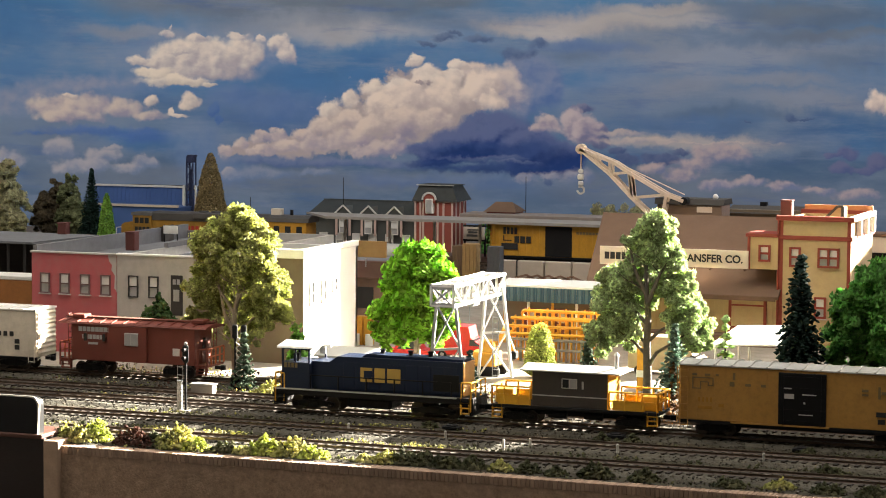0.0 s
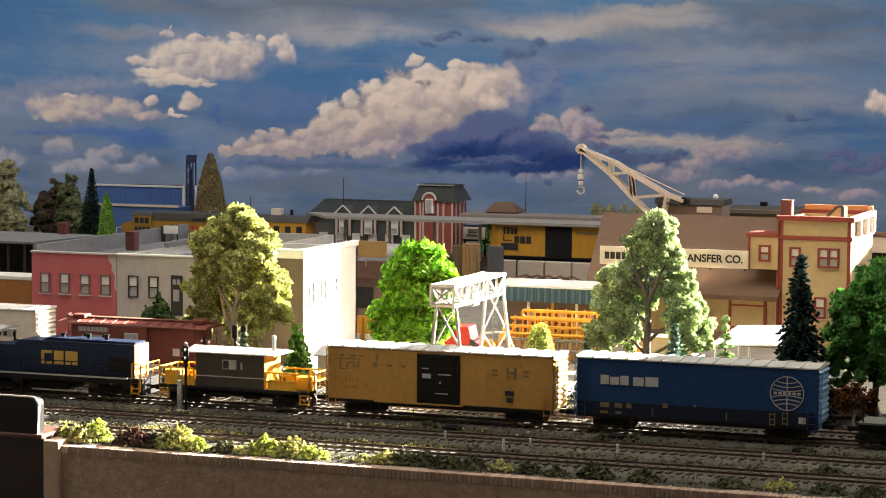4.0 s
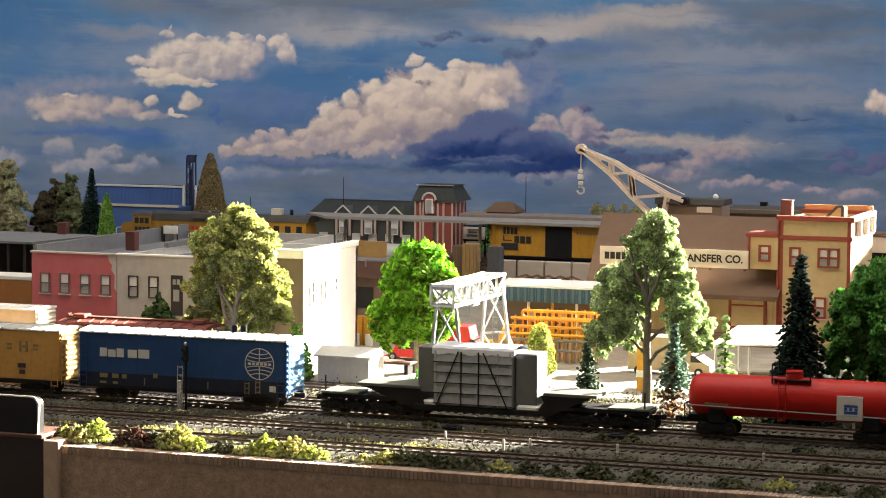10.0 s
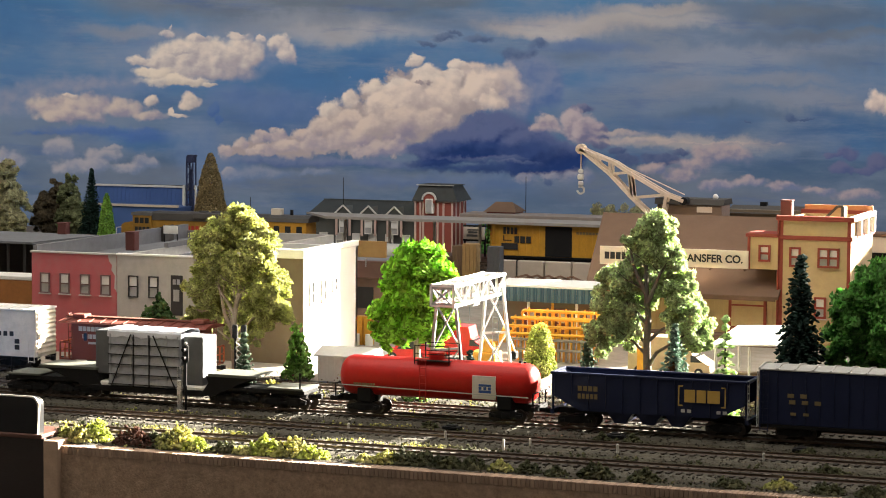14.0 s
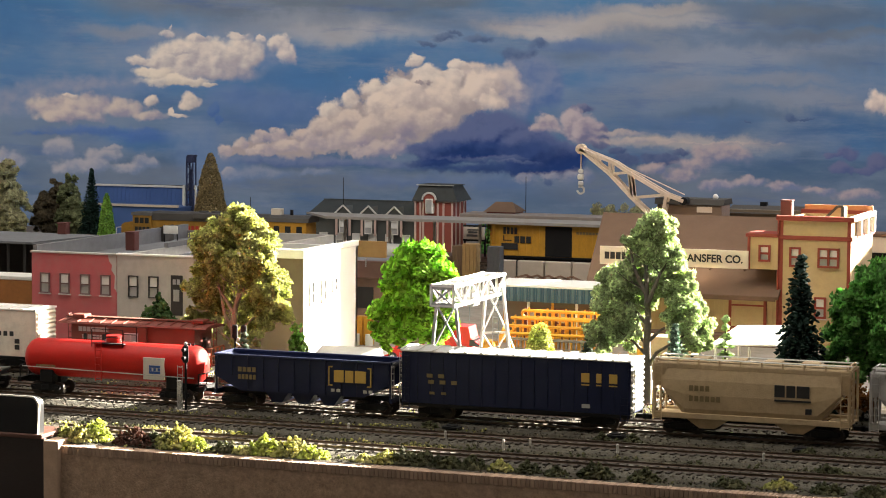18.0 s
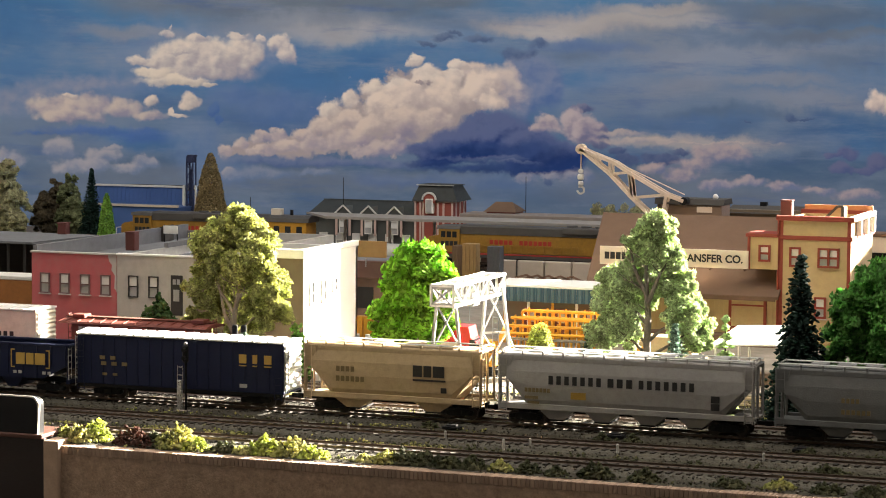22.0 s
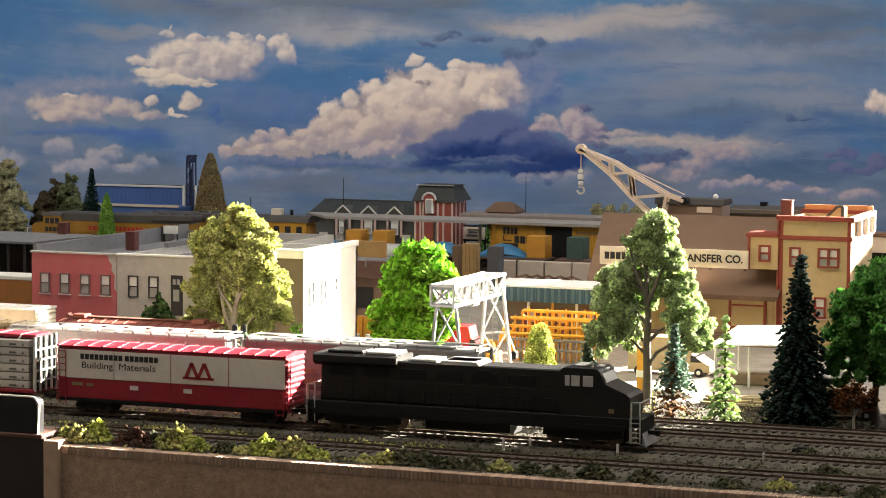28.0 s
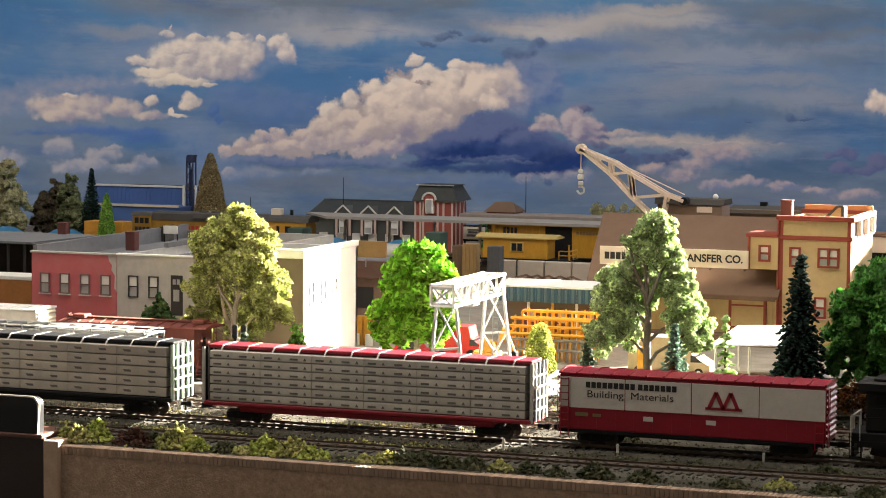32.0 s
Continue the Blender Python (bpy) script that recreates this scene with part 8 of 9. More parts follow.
part("cab", Geo().box(-.2, .8, -.9, -.1, 1.8, 2.7, .06), orange, ex)
part("boom", Geo().beam((.5, 0, 1.5), (1.4, 0, 3.6), .3).beam((1.4, 0, 3.6), (2.1, 0, 1.9), .25), orange, ex)
part("bucket", Geo().box(1.8, 2.4, -.4, .4, 1.3, 1.9, .08), black, ex)
# tubular orange racks before the awning
rk = thing("pipe_rack", "orange tubular steel racks with rails", "rack", P(0, 0, 0))
rz0 = -.4
for row, (y, za) in enumerate(((35.0, 3.41), (34.4, 2.84), (33.8, 2.28), (33.4, 1.70))):
    xa, xb = (-5.97, 0.25) if row == 0 else (-6.96, 0.56)
    part("rail", Geo().cyl((xa, y, za), (xb, y, za), .13, 8), orange, rk)
    if row == 0:
        part("rail", Geo().cyl((xa, y, za - .55), (xb, y, za - .55), .13, 8), orange, rk)
        g = Geo()
        for k in range(6):
            a, b = math.pi / 2 + math.pi * k / 6, math.pi / 2 + math.pi * (k + 1) / 6
            g.cyl((xa + .275 * math.cos(a), y, za - .275 + .275 * math.sin(a)), (xa + .275 * math.cos(b), y, za - .275 + .275 * math.sin(b)), .13, 8)
        part("bend", g, orange, rk)
    for k in range(12):
        x_ = xa + (xb - xa) * (k + .5) / 12
        part("upright", Geo().beam((x_, y + .1, rz0), (x_, y + .1, za + (.25 if k % 3 == 0 else 0)), .12), orange, rk)
fence_grey = M("weathered_fence", (0.20, 0.18, 0.16), 0.8, var=.2)
fn = thing("low_fence", "low grey rail fence before the orange racks", "fence", P(0, 0, 0))
fx0, fx1, fz = -6.56, 1.00, 1.39
for z_ in (fz - .12, fz * .5 - .2):
    part("rail", Geo().box(fx0, fx1, 32.6, 32.75, z_, z_ + .2, .02), fence_grey, fn)
for k in range(12):
    a = fx0 + (fx1 - fx0) * (k + .5) / 12
    part("post", Geo().box(a - .1, a + .1, 32.75, 32.9, -.4, fz + .1, .02), fence_grey, fn)
mk_ = thing("marker_post", "orange and white marker post under the tree", "post", P(7.89, 20, -.4))
part("shaft", Geo().box(-.25, .25, -.2, .2, 0, 3.2, .04), orange, mk_)
part("band", Geo().box(-.27, .27, -.22, .22, 1.0, 1.5, .02), white_paint, mk_)
# awning building
aw = thing("awning_shed", "low shed with a white roof and blue-green corrugated awning", "building", P(0, 0, 0))
x0, x1 = -11.51, -1.84
zt, zm, zb = 5.02, 4.31, 3.17
ZA = 4.68
part("roof", Geo().add([(x0, 44, zm), (x1, 44, zm), (x1, 47, ZA), (x0, 47, ZA), (x0, 44, zm + .2), (x1, 44, zm + .2), (x1, 47, ZA + .15), (x0, 47, ZA + .15)],
                       [(3, 2, 1, 0), (4, 5, 6, 7), (0, 1, 5, 4), (1, 2, 6, 5), (2, 3, 7, 6), (3, 0, 4, 7)]), white_wall, aw)
awn = M("blue_green_awning", (0.05, 0.115, 0.18), 0.5, var=0.25, freq=.25)
sheet0 = None
k, x_ = 0, x0
while x_ < x1:
    gg = Geo().prism([(0, 43.9), (.09, 43.82), (.18, 43.9), (.18, 43.95), (0, 43.95)], "z", zb, zm + .05)
    if sheet0 is None:
        sheet0 = part("awning_strip", gg, awn, aw, at=P(x_, 0, 0))
        sheet1 = part("awning_strip", gg, M("pale_awning_strip", (0.12, 0.20, 0.25), 0.5), aw, at=P(x_, 0, -.01))
    else:
        k += 1
        again(sheet1 if k % 3 == 0 else sheet0, P(x_, 0, 0))
    x_ += .2
part("back_wall", Geo().box(x0, x1, 46.5, 46.8, -.4, zm), brown_wall, aw)
for k in range(5):
    a = x0 + .6 + k * (x1 - x0 - 1.2) / 4
    part("post", Geo().beam((a, 44.2, -.4), (a, 44.2, zm), .18), white_paint if k % 2 else orange, aw)
for k in range(3):
    a = x0 + 1.6 + k * 2.6
    d_ = part("door", Geo().box(a, a + 1.4, 46.42, 46.5, -.4, 2.4, .02), M("door_maroon", (0.16, 0.05, 0.04), 0.7) if k == 0 else bpy.data.materials["door_maroon"], aw)
    part("pane", Geo().box(a + .4, a + 1.0, 46.38, 46.43, 1.2, 2.0), window_light, d_)
# brown-pink building behind the white one
pk = thing("loading_building", "dusty pink-brown loading building with a dark opening", "building", P(0, 0, 0))
pink = M("dusty_pink_wall", (0.24, 0.15, 0.12), 0.85, var=0.12, dirt=(0.17, 0.1, 0.08))
x0, x1 = -29.35, -23.61
za, zb = 3.84, 5.36
part("wall", Geo().box(x0, x1, 52, 52.3, -.4, za), pink, pk)
part("fascia", Geo().box(x0 - .2, x1 + .2, 51.5, 52.3, za, zb, .03), M("brown_fascia", (0.16, 0.09, 0.07), 0.8), pk)
part("roof", Geo().box(x0, x1, 52.3, 58, za + .3, zb), roof_grey, pk)
# the opening is a dark panel before the wall, shade given as colour
part("opening", Geo().box(-27.55, -26.02, 51.9, 52.02, 1.11, 3.00), frame_dark, pk)
part("side_wall", Geo().box(x1 - .3, x1, 52.3, 58, -.4, za), pink, pk)
part("board", Geo().box(-27.26, -24.54, 51.3, 51.5, 5.72, 7.18, .03), M("ochre_board", (0.34, 0.21, 0.08), 0.7), pk, "ochre signboard")
part("lamp_arm", Geo().beam((-26.50, 51.3, 4.89), (-26.34, 51.0, 5.61), .12), silver, pk)
cr = thing("orange_crates", "orange slatted crates with white drums", "crates", P(-21.12, 38, -.4))
for k in range(2):
    part("crate", Geo().box(-.7 + k * .75, -.05 + k * .75, -.4, .4, 0, 2.4, .04), orange, cr)
    part("drum", Geo().cyl((-.5 + k * 1.2, -.7, 0), (-.5 + k * 1.2, -.7, .95), .33, 12), white_paint, cr)
fb = thing("flat_wagon", "brown flat wagon beside the yard road", "wagon", P(-12.93, 22, -.4))
part("bed", Geo().box(-2.4, 2.4, -.8, .8, .75, .95, .03), M("wagon_brown", (0.10, 0.06, 0.04), 0.8), fb)
for a in (-2.2, 1.9):
    part("trestle", Geo().box(a, a + .3, -.7, .7, 0, .75), black, fb)
# the dark block and ledge at the wall's end
lg = thing("fascia_ledge", "reddish wooden ledge at the layout's edge", "ledge", P(0, 0, 0))
wood_red = M("reddish_wood", (0.11, 0.045, 0.03), 0.55, var=0.25, freq=.8, squash=(.2, 1, 1))
part("top_board", Geo().box(-26, -19.4, -18.6, -15.2, -0.04, 0.24, .06), wood_red, lg)
part("front_board", Geo().box(-26, -19.4, -18.3, -16, -16, -0.04, .04), M("dark_fascia", (0.016, 0.008, 0.006), 0.5, var=0.2, squash=(.2, 1, 1)), lg, "dark brown fascia board")
bk = thing("dark_case", "black rounded electronic case with a pale sunlit rim", "case", P(0, 0, 0.24))
xr, hz = -19.79, 2.50 - 0.24
prof = [(-27, 0), (xr, 0), (xr, hz - .5)] + [(xr - .5 + .5 * math.cos(a), hz - .5 + .5 * math.sin(a)) for a in (0.3, .7, 1.1, 1.5)] + [(-27, hz)]
part("body", Geo().prism(prof, "y", -18.4, -17.6), M("black_plastic", (0.008, 0.008, 0.009), 0.5, bump=.05, spec=.2), bk)
# pale strip along the case's edge: sunlight on the rim, built as colour
prof2 = [(xr, 0), (xr + .06, .9), (xr + .12, hz - .4)] + [(xr - .45 + .6 * math.cos(a), hz - .52 + .6 * math.sin(a)) for a in (0.3, .7, 1.1, 1.5)] + [(-27, hz + .08), (-27, hz)] + [(xr - .5 + .5 * math.cos(a), hz - .5 + .5 * math.sin(a)) for a in (1.5, 1.1, .7, .3)] + [(xr, hz - .5)]
part("rim", Geo().prism(prof2, "y", -18.42, -18.2), M("bright_rim", (0.6, 0.56, 0.5), 0.3, metal=.7, var=.05), bk, "pale rim coloured as a sunlit edge")
bush("dark_bush", "dark green bush below the ledge", -23.0, -24.5, 2.6, 4.5, spruce_m, 91, 500, .22, z=-8.5, group="low bushes")
tagged(part("floor_strip", Geo().box(-60, 80, -60, -18.2, -9.5, -8.9), M("lower_shelf", (0.03, 0.03, 0.03), 0.9)), "dark lower shelf before the wall", kind="structure")

# ---- the far side: upper yard, station, background ----
UZ = 0.8                      # rail height of the far tracks
YC, YP = 100.0, 105.0         # passing track and parked track
deck = M("upper_deck", (0.16, 0.14, 0.12), 0.9, var=0.25, freq=.3, dirt=(0.09, 0.08, 0.07))
tagged(part("terrace", Geo().box(-140, 40, 93, 145, -.5, .45, .05), deck), "raised yard terrace behind the town", kind="structure")
for nm, yy in (("far_track", YC), ("parked_track", YP)):
    th = thing(nm, "dark far track on the raised yard", "track", P(0, yy, UZ), "far tracks")
    for side in (-.75, .75):
        part("rail", Geo().box(-140, 38, side - .05, side + .05, -.17, 0), steel_rail, th)
    g = Geo()
    xx = -140
    while xx < 38:
        g.box(xx, xx + .25, -1.3, 1.3, -.36, -.165)
        xx += .62
    part("tie", g, tie_wood, th)["kind"] = "stuff"
wl = M("loco_ochre", (0.30, 0.16, 0.02), 0.55, dirt=(0.12, 0.07, 0.02), dirt_amt=.4)
wy = M("union_yellow", (0.52, 0.27, 0.025), 0.5, dirt=(0.25, 0.13, 0.03), dirt_amt=.3)
roof_loco = M("loco_roof_grey", (0.075, 0.07, 0.065), 0.55, var=.2)
letter_red = M("red_lettering", (0.35, 0.03, 0.02), 0.6)


def yellow_loco(name, label, at, L=20.0, flip=1):
    """A wide-nosed road locomotive; its cab is at the left end."""
    c = thing(name, label, "locomotive", at)
    h = L / 2
    part("frame", Geo().box(-h, h, -1.5, 1.5, 1.1, 1.6, .04), roof_loco, c)
    part("frame_stripe", Geo().box(-h, h, -1.53, -1.5, 1.45, 1.6), letter_red, c)
    part("fuel_tank", Geo().box(-2.5, 2.5, -1.2, 1.2, .35, 1.1, .15), black, c)
    part("long_hood", Geo().box(-h + 4.6, h - .8, -1.15, 1.15, 1.6, 3.6, .05), wl, c)
    part("hood_roof", Geo().prism([(-1.2, 3.6), (-1.2, 4.4), (-.8, 4.6), (.8, 4.6), (1.2, 4.4), (1.2, 3.6)], "x", -h + 4.6, h - .8), roof_loco, c, "grey hood roof")
    part("radiator_wing", Geo().box(h - 5.5, h - .5, -1.5, 1.5, 3.9, 4.55, .08), roof_loco, c)
    cab = part("cab", Geo().box(-h + 2.2, -h + 4.6, -1.45, 1.45, 1.6, 4.1, .05), wl, c)
    part("cab_roof", Geo().prism([(-1.5, 4.1), (-1.3, 4.45), (1.3, 4.45), (1.5, 4.1)], "x", -h + 2.0, -h + 4.7), roof_loco, c)
    part("nose", Geo().prism([(-h + .6, 1.6), (-h + .6, 2.9), (-h + 1.0, 3.2), (-h + 2.2, 3.4), (-h + 2.2, 1.6)], "y", -1.2, 1.2), wl, c)
    for a in (2.5, 3.15, 3.8):
        part("pane", Geo().box(-h + a, -h + a + .5, -1.48, -1.44, 3.2, 3.85), window_dark, cab)
    bars(c, -h + 2.5, 2.3, word(4, 1.9, .5, .1), letter_black, y=-1.49, name="number_block")
    bars(c, -h + 8.0, 2.5, word(5, 2.6, .55, .15) + [(3.4 + d, 0, w, .55) for d, e, w, hh in word(7, 3.6, .55, .15)], letter_red, y=-1.19)
    for k in range(8):
        part("hood_door", Geo().box(-h + 5.0 + k * 1.75, -h + 6.5 + k * 1.75, -1.18, -1.14, 1.7, 2.4, .015), wl, c)
    for k in range(3):
        part("roof_fan", Geo().cyl((h - 4.8 + k * 1.6, 0, 4.55), (h - 4.8 + k * 1.6, 0, 4.75), .6, 14), roof_loco, c)
    rails(c, [(-h + 4.8 + k * 1.9, -1.46) for k in range(8)], 1.6, 2.55, wl)
    for e in (-1, 1):
        rails(c, [(e * (h - .1), -1.4), (e * (h - .1), 1.4)], 1.6, 2.6, white_paint)
        truck(c, e * (h - 3.6), .5, 3.4)
    couplers(c, -h, h)
    return c


# parked: locomotive, coach, box car under the canopy
yellow_loco("locomotive", "parked yellow and grey road locomotive", P(-71.68, YP, UZ), 15.5)
co = thing("passenger_coach", "parked ochre coach with a dark arched roof", "coach", P(-60.22, YP, UZ))
part("body", Geo().box(-5.2, 5.0, -1.45, 1.45, 1.0, 3.9, .05), wy, co)
part("roof", Geo().prism([(-1.55, 3.85), (-1.4, 4.3), (-.7, 4.6), (.7, 4.6), (1.4, 4.3), (1.55, 3.85)], "x", -5.4, 5.3), roof_loco, co)
for k in range(7):
    part("window", Geo().box(-4.6 + k * 1.4, -3.9 + k * 1.4, -1.48, -1.43, 2.5, 3.4), window_dark, co)
part("vent", Geo().box(.2, 1.4, -.5, .5, 4.55, 5.3, .04), sign_white, co)
part("smoke_jack", Geo().cyl((2.6, 0, 4.5), (2.6, 0, 5.2), .2, 8), black, co)
for a in (-3.6, 3.6):
    truck(co, a)
couplers(co, -5.2, 5.2)
bxc = boxcar("box_car", "parked yellow box car with a wide open black door", 15.6, wy, silver_roof, P(-25.15, YP, UZ), z1=4.5, ribs=20)
# black sheet on the closed side stands for the shaded inside
part("door_opening", Geo().box(-1.55, 1.5, -1.58, -1.5, 1.05, 4.35), black, bxc)
bars(bxc, -6.4, 3.4, word(4, 1.6, .75, .12) + [(1.3 + d, -.95, w, .75) for d, e, w, hh in word(3, 1.9, .75, .12)] + [(0, -.75, .12, .6), (0, -.75, 1.0, .12)], letter_black, y=-1.6, name="brand_block")
bars(bxc, -6.6, 1.7, [(0, 0, 1.9, .7)], letter_black, y=-1.6, name="data_panel")
bars(bxc, 2.0, 3.6, word(9, 3.2, .25, .08), letter_dim, y=-1.6)

# long platform canopy
cn = thing("platform_canopy", "long grey station canopy on posts", "canopy", P(0, 0, 0))
x0, x1 = -56.49, -7.11
zc = 5.42
part("roof", Geo().add([(x0 + 4, 102.8, zc - .15), (x1, 102.8, zc - .15), (x1, 106.5, zc + .12), (x0, 106.5, zc + .12), (x0 + 4, 102.8, zc + .15), (x1, 102.8, zc + .15), (x1, 106.5, zc + .3), (x0, 106.5, zc + .3)],
                       [(3, 2, 1, 0), (4, 5, 6, 7), (0, 1, 5, 4), (1, 2, 6, 5), (2, 3, 7, 6), (3, 0, 4, 7)]), M("canopy_grey", (0.30, 0.28, 0.26), 0.8, var=.12), cn)
for k in range(9):
    a = x0 + 5 + k * (x1 - x0 - 6) / 8
    part("post", Geo().box(a - .12, a + .12, 106.0, 106.3, .4, zc + .1), M("post_cream", (0.42, 0.38, 0.33), 0.7) if k == 0 else bpy.data.materials["post_cream"], cn)
part("platform", Geo().box(x0, x1, 107.2, 112, .45, 1.2, .05), M("platform_brick", (0.17, 0.10, 0.08), 0.85), cn)
# station
st = thing("station_building", "grey-green station with white dormers and a red mansard tower", "building", P(0, 116, .45))
slate = M("dark_slate", (0.045, 0.05, 0.05), 0.75, var=.25, freq=1.0)
dark_wall = M("grey_green_wall", (0.085, 0.09, 0.085), 0.8, var=.12)
st_red = M("station_red", (0.30, 0.075, 0.055), 0.75, var=.12)
off = lambda p: (p[0], p[2] - .45)
xl, xr = -60.0, -44.0
ze, zr = 4.85 - .45, 6.36 - .45
part("wall", Geo().box(xl, xr, 0, .3, 0, ze), dark_wall, st)
part("wall", Geo().box(xr - .3, xr, .3, 9, 0, ze), dark_wall, st)
part("wall", Geo().box(xl, xl + .3, .3, 9, 0, ze), dark_wall, st)
g = Geo()
g.add([(xl - .4, -.6, ze - .1), (xr, -.6, ze - .1), (xr, 9.8, ze - .1), (xl - .4, 9.8, ze - .1), (xl + .1, 3.6, zr), (xr, 3.6, zr), (xr, 5.6, zr), (xl + .1, 5.6, zr)],
      [(0, 1, 5, 4), (1, 2, 6, 5), (2, 3, 7, 6), (3, 0, 4, 7), (4, 5, 6, 7), (3, 2, 1, 0)])
part("roof", g, slate, st, "dark slate roof")
part("ridge_board", Geo().box(xl + .1, xr, 3.5, 3.7, zr - .02, zr + .1), slate, st)
pinkish = M("pale_pink_trim", (0.58, 0.43, 0.38), 0.7, var=.08)
for a in (-55.68, -52.45, -49.17):
    d_ = part("dormer", Geo().prism([(a - .85, ze - 1.4), (a - .85, ze + .28), (a, ze + 1.05), (a + .85, ze + .28), (a + .85, ze - 1.4)], "y", -.5, 2.2), dark_wall, st)
    part("gable_trim", Geo().beam((a - 1.15, -.6, ze + .08), (a, -.6, ze + 1.16), .16).beam((a + 1.15, -.6, ze + .08), (a, -.6, ze + 1.16), .16), white_paint, d_)
    window(st, a, ze - 1.35, .95, 1.6, -.52, frame=white_paint, sill=False)
    for q in (-.85, .85):
        part("trim_board", Geo().box(a + q - .14, a + q + .14, -.58, -.5, ze - 2.4, ze + .1), pinkish, st)
for k in range(7):
    a = xl + 1.6 + k * 2.1
    window(st, a, 1.4, 1.0, 1.7, -.02, frame=white_paint, sill=False)
# tower: brick storey with pale pilasters under a dark mansard
t0, t1 = -46.4, -41.6
zt, zm = 8.6 - .45, 6.7 - .45
part("tower_wall", Geo().box(t0, t1, -1.2, 3.2, 0, zm), st_red, st, "red brick tower wall")
part("tower_band", Geo().box(t0 - .1, t1 + .1, -1.32, 3.3, zm, zm + .14, .03), pinkish, st)
g = Geo()
a0, a1, b0, b1 = t0 - .25, t1 + .55, t0 + .35, t1 - .3
g.add([(a0, -1.5, zm + .14), (a1, -1.5, zm + .14), (a1, 3.5, zm + .14), (a0, 3.5, zm + .14), (b0, -.7, zt), (b1, -.7, zt), (b1, 2.7, zt), (b0, 2.7, zt)], [(0, 1, 5, 4), (1, 2, 6, 5), (2, 3, 7, 6), (3, 0, 4, 7), (4, 5, 6, 7), (3, 2, 1, 0)])
part("mansard_roof", g, slate, st)
part("roof_cap", Geo().box(b0 - .22, b1 + .22, -.92, 2.9, zt, zt + .1, .03), slate, st)
part("cap_edge", Geo().box(b0 - .24, b1 + .24, -.96, -.9, zt + .02, zt + .12), silver_roof, st)
ac = -44.4
g = Geo()
for k in range(10):
    a, b = math.pi * k / 10, math.pi * (k + 1) / 10
    g.beam((ac + .82 * math.cos(a), -1.75, zm + .3 + .82 * math.sin(a)), (ac + .82 * math.cos(b), -1.75, zm + .3 + .82 * math.sin(b)), .2)
part("arched_dormer", g, white_paint, st, "white arched dormer surround")
g = Geo().prism([(ac - .72, zm - .1)] + [(ac + .72 * math.cos(a), zm + .3 + .72 * math.sin(a)) for a in [math.pi * (1 - k / 8) for k in range(9)]] + [(ac + .72, zm - .1)], "y", -1.72, .5)
part("dormer_face", g, st_red, st)
win_ = part("arched_window", Geo().box(ac - .5, ac + .5, -1.8, -1.2, zm - 1.3, zm + .45, .1), white_paint, st, "white framed arched window")
part("pane", Geo().box(ac - .32, ac + .32, -1.84, -1.75, zm - 1.15, zm + .3), window_light, win_)
for a in (t0 + .12, t0 + .75, ac - .9, ac + .9, t1 - 1.2, t1 - .12):
    part("pilaster", Geo().box(a - .11, a + .11, -1.3, -1.18, 0, zm), pinkish, st)
for yy in (-.4, .9, 2.2):
    part("pilaster", Geo().box(t1 - .02, t1 + .1, yy - .12, yy + .12, 0, zm), pinkish, st)
for a, b in ((-56.30, 8.99), (-33.52, 9.64), (-68.40, 6.39)):
    mst = thing("radio_mast", "thin dark radio mast", "mast", P(a, 121 if b > 12 else 117, .4))
    part("pole", Geo().cyl((0, 0, 0), (0, 0, b - .2), .07, 6, .04), black, mst)
    part("foot", Geo().box(-.2, .2, -.2, .2, 0, .3, .03), concrete, mst)
# hut and sheds right of the station
ht = thing("pump_house", "small red hut with a brown hipped roof", "hut", P(-35.54, 114, .45))
part("wall", Geo().box(-1.7, 1.7, 0, 3, 0, 5.97 - .45), st_red, ht)
g = Geo()
hz_ = 5.97 - .45
g.add([(-2.0, -.3, hz_ - .1), (2.0, -.3, hz_ - .1), (2.0, 3.3, hz_ - .1), (-2.0, 3.3, hz_ - .1), (-1.0, 1.2, hz_ + 1.0), (1.0, 1.2, hz_ + 1.0)], [(0, 1, 5, 4), (1, 2, 5), (2, 3, 4, 5), (3, 0, 4), (3, 2, 1, 0)])
part("roof", g, roof_brown, ht)
part("window", Geo().box(-.6, .6, -.06, 0, hz_ - 1.4, hz_ - .4), red_trim, ht)
bush("far_bush", "dark bush beside the pump house", -36.83, 113, 1.0, 6.76 - .3, deep, 66, 200, .2, z=.4, group="far trees")
lo = thing("low_depot", "long low depot with a pale roof edge", "building", P(0, 112, .45))
part("wall", Geo().box(-33.55, -27.17, 0, 4, 0, 5.33 - .45), M("depot_tan", (0.3, 0.22, 0.17), 0.8), lo)
part("roof", Geo().box(-39.69, -22.87, -.3, 4.3, 5.33 - .45, 5.72 - .45, .05), M("depot_roof", (0.26, 0.22, 0.2), 0.8), lo)
# blue factory and its tower
bl = thing("blue_factory", "large blue corrugated factory hall with white trim", "building", P(0, 130, .45))
bm = M("factory_blue", (0.075, 0.15, 0.38), 0.6, var=.12, freq=.2)
x0, x1 = -96.55, -83.57
zf = 6.59 - .45
part("wall", Geo().box(x0, x1, 0, 10, 0, zf - .42), bm, bl)
part("wall", Geo().box(x0, x1, 0, .25, zf - .42, zf), bm, bl)
part("roof_trim", Geo().box(x0 - .2, x1 + .2, -.2, .3, zf, zf + .25, .04), white_paint, bl)
part("roof", Geo().box(x0, x1, .3, 10, zf - .4, zf - .25), roof_dark, bl)
part("corner_trim", Geo().box(x1 - .4, x1 + .1, -.1, .1, 0, zf), white_paint, bl)
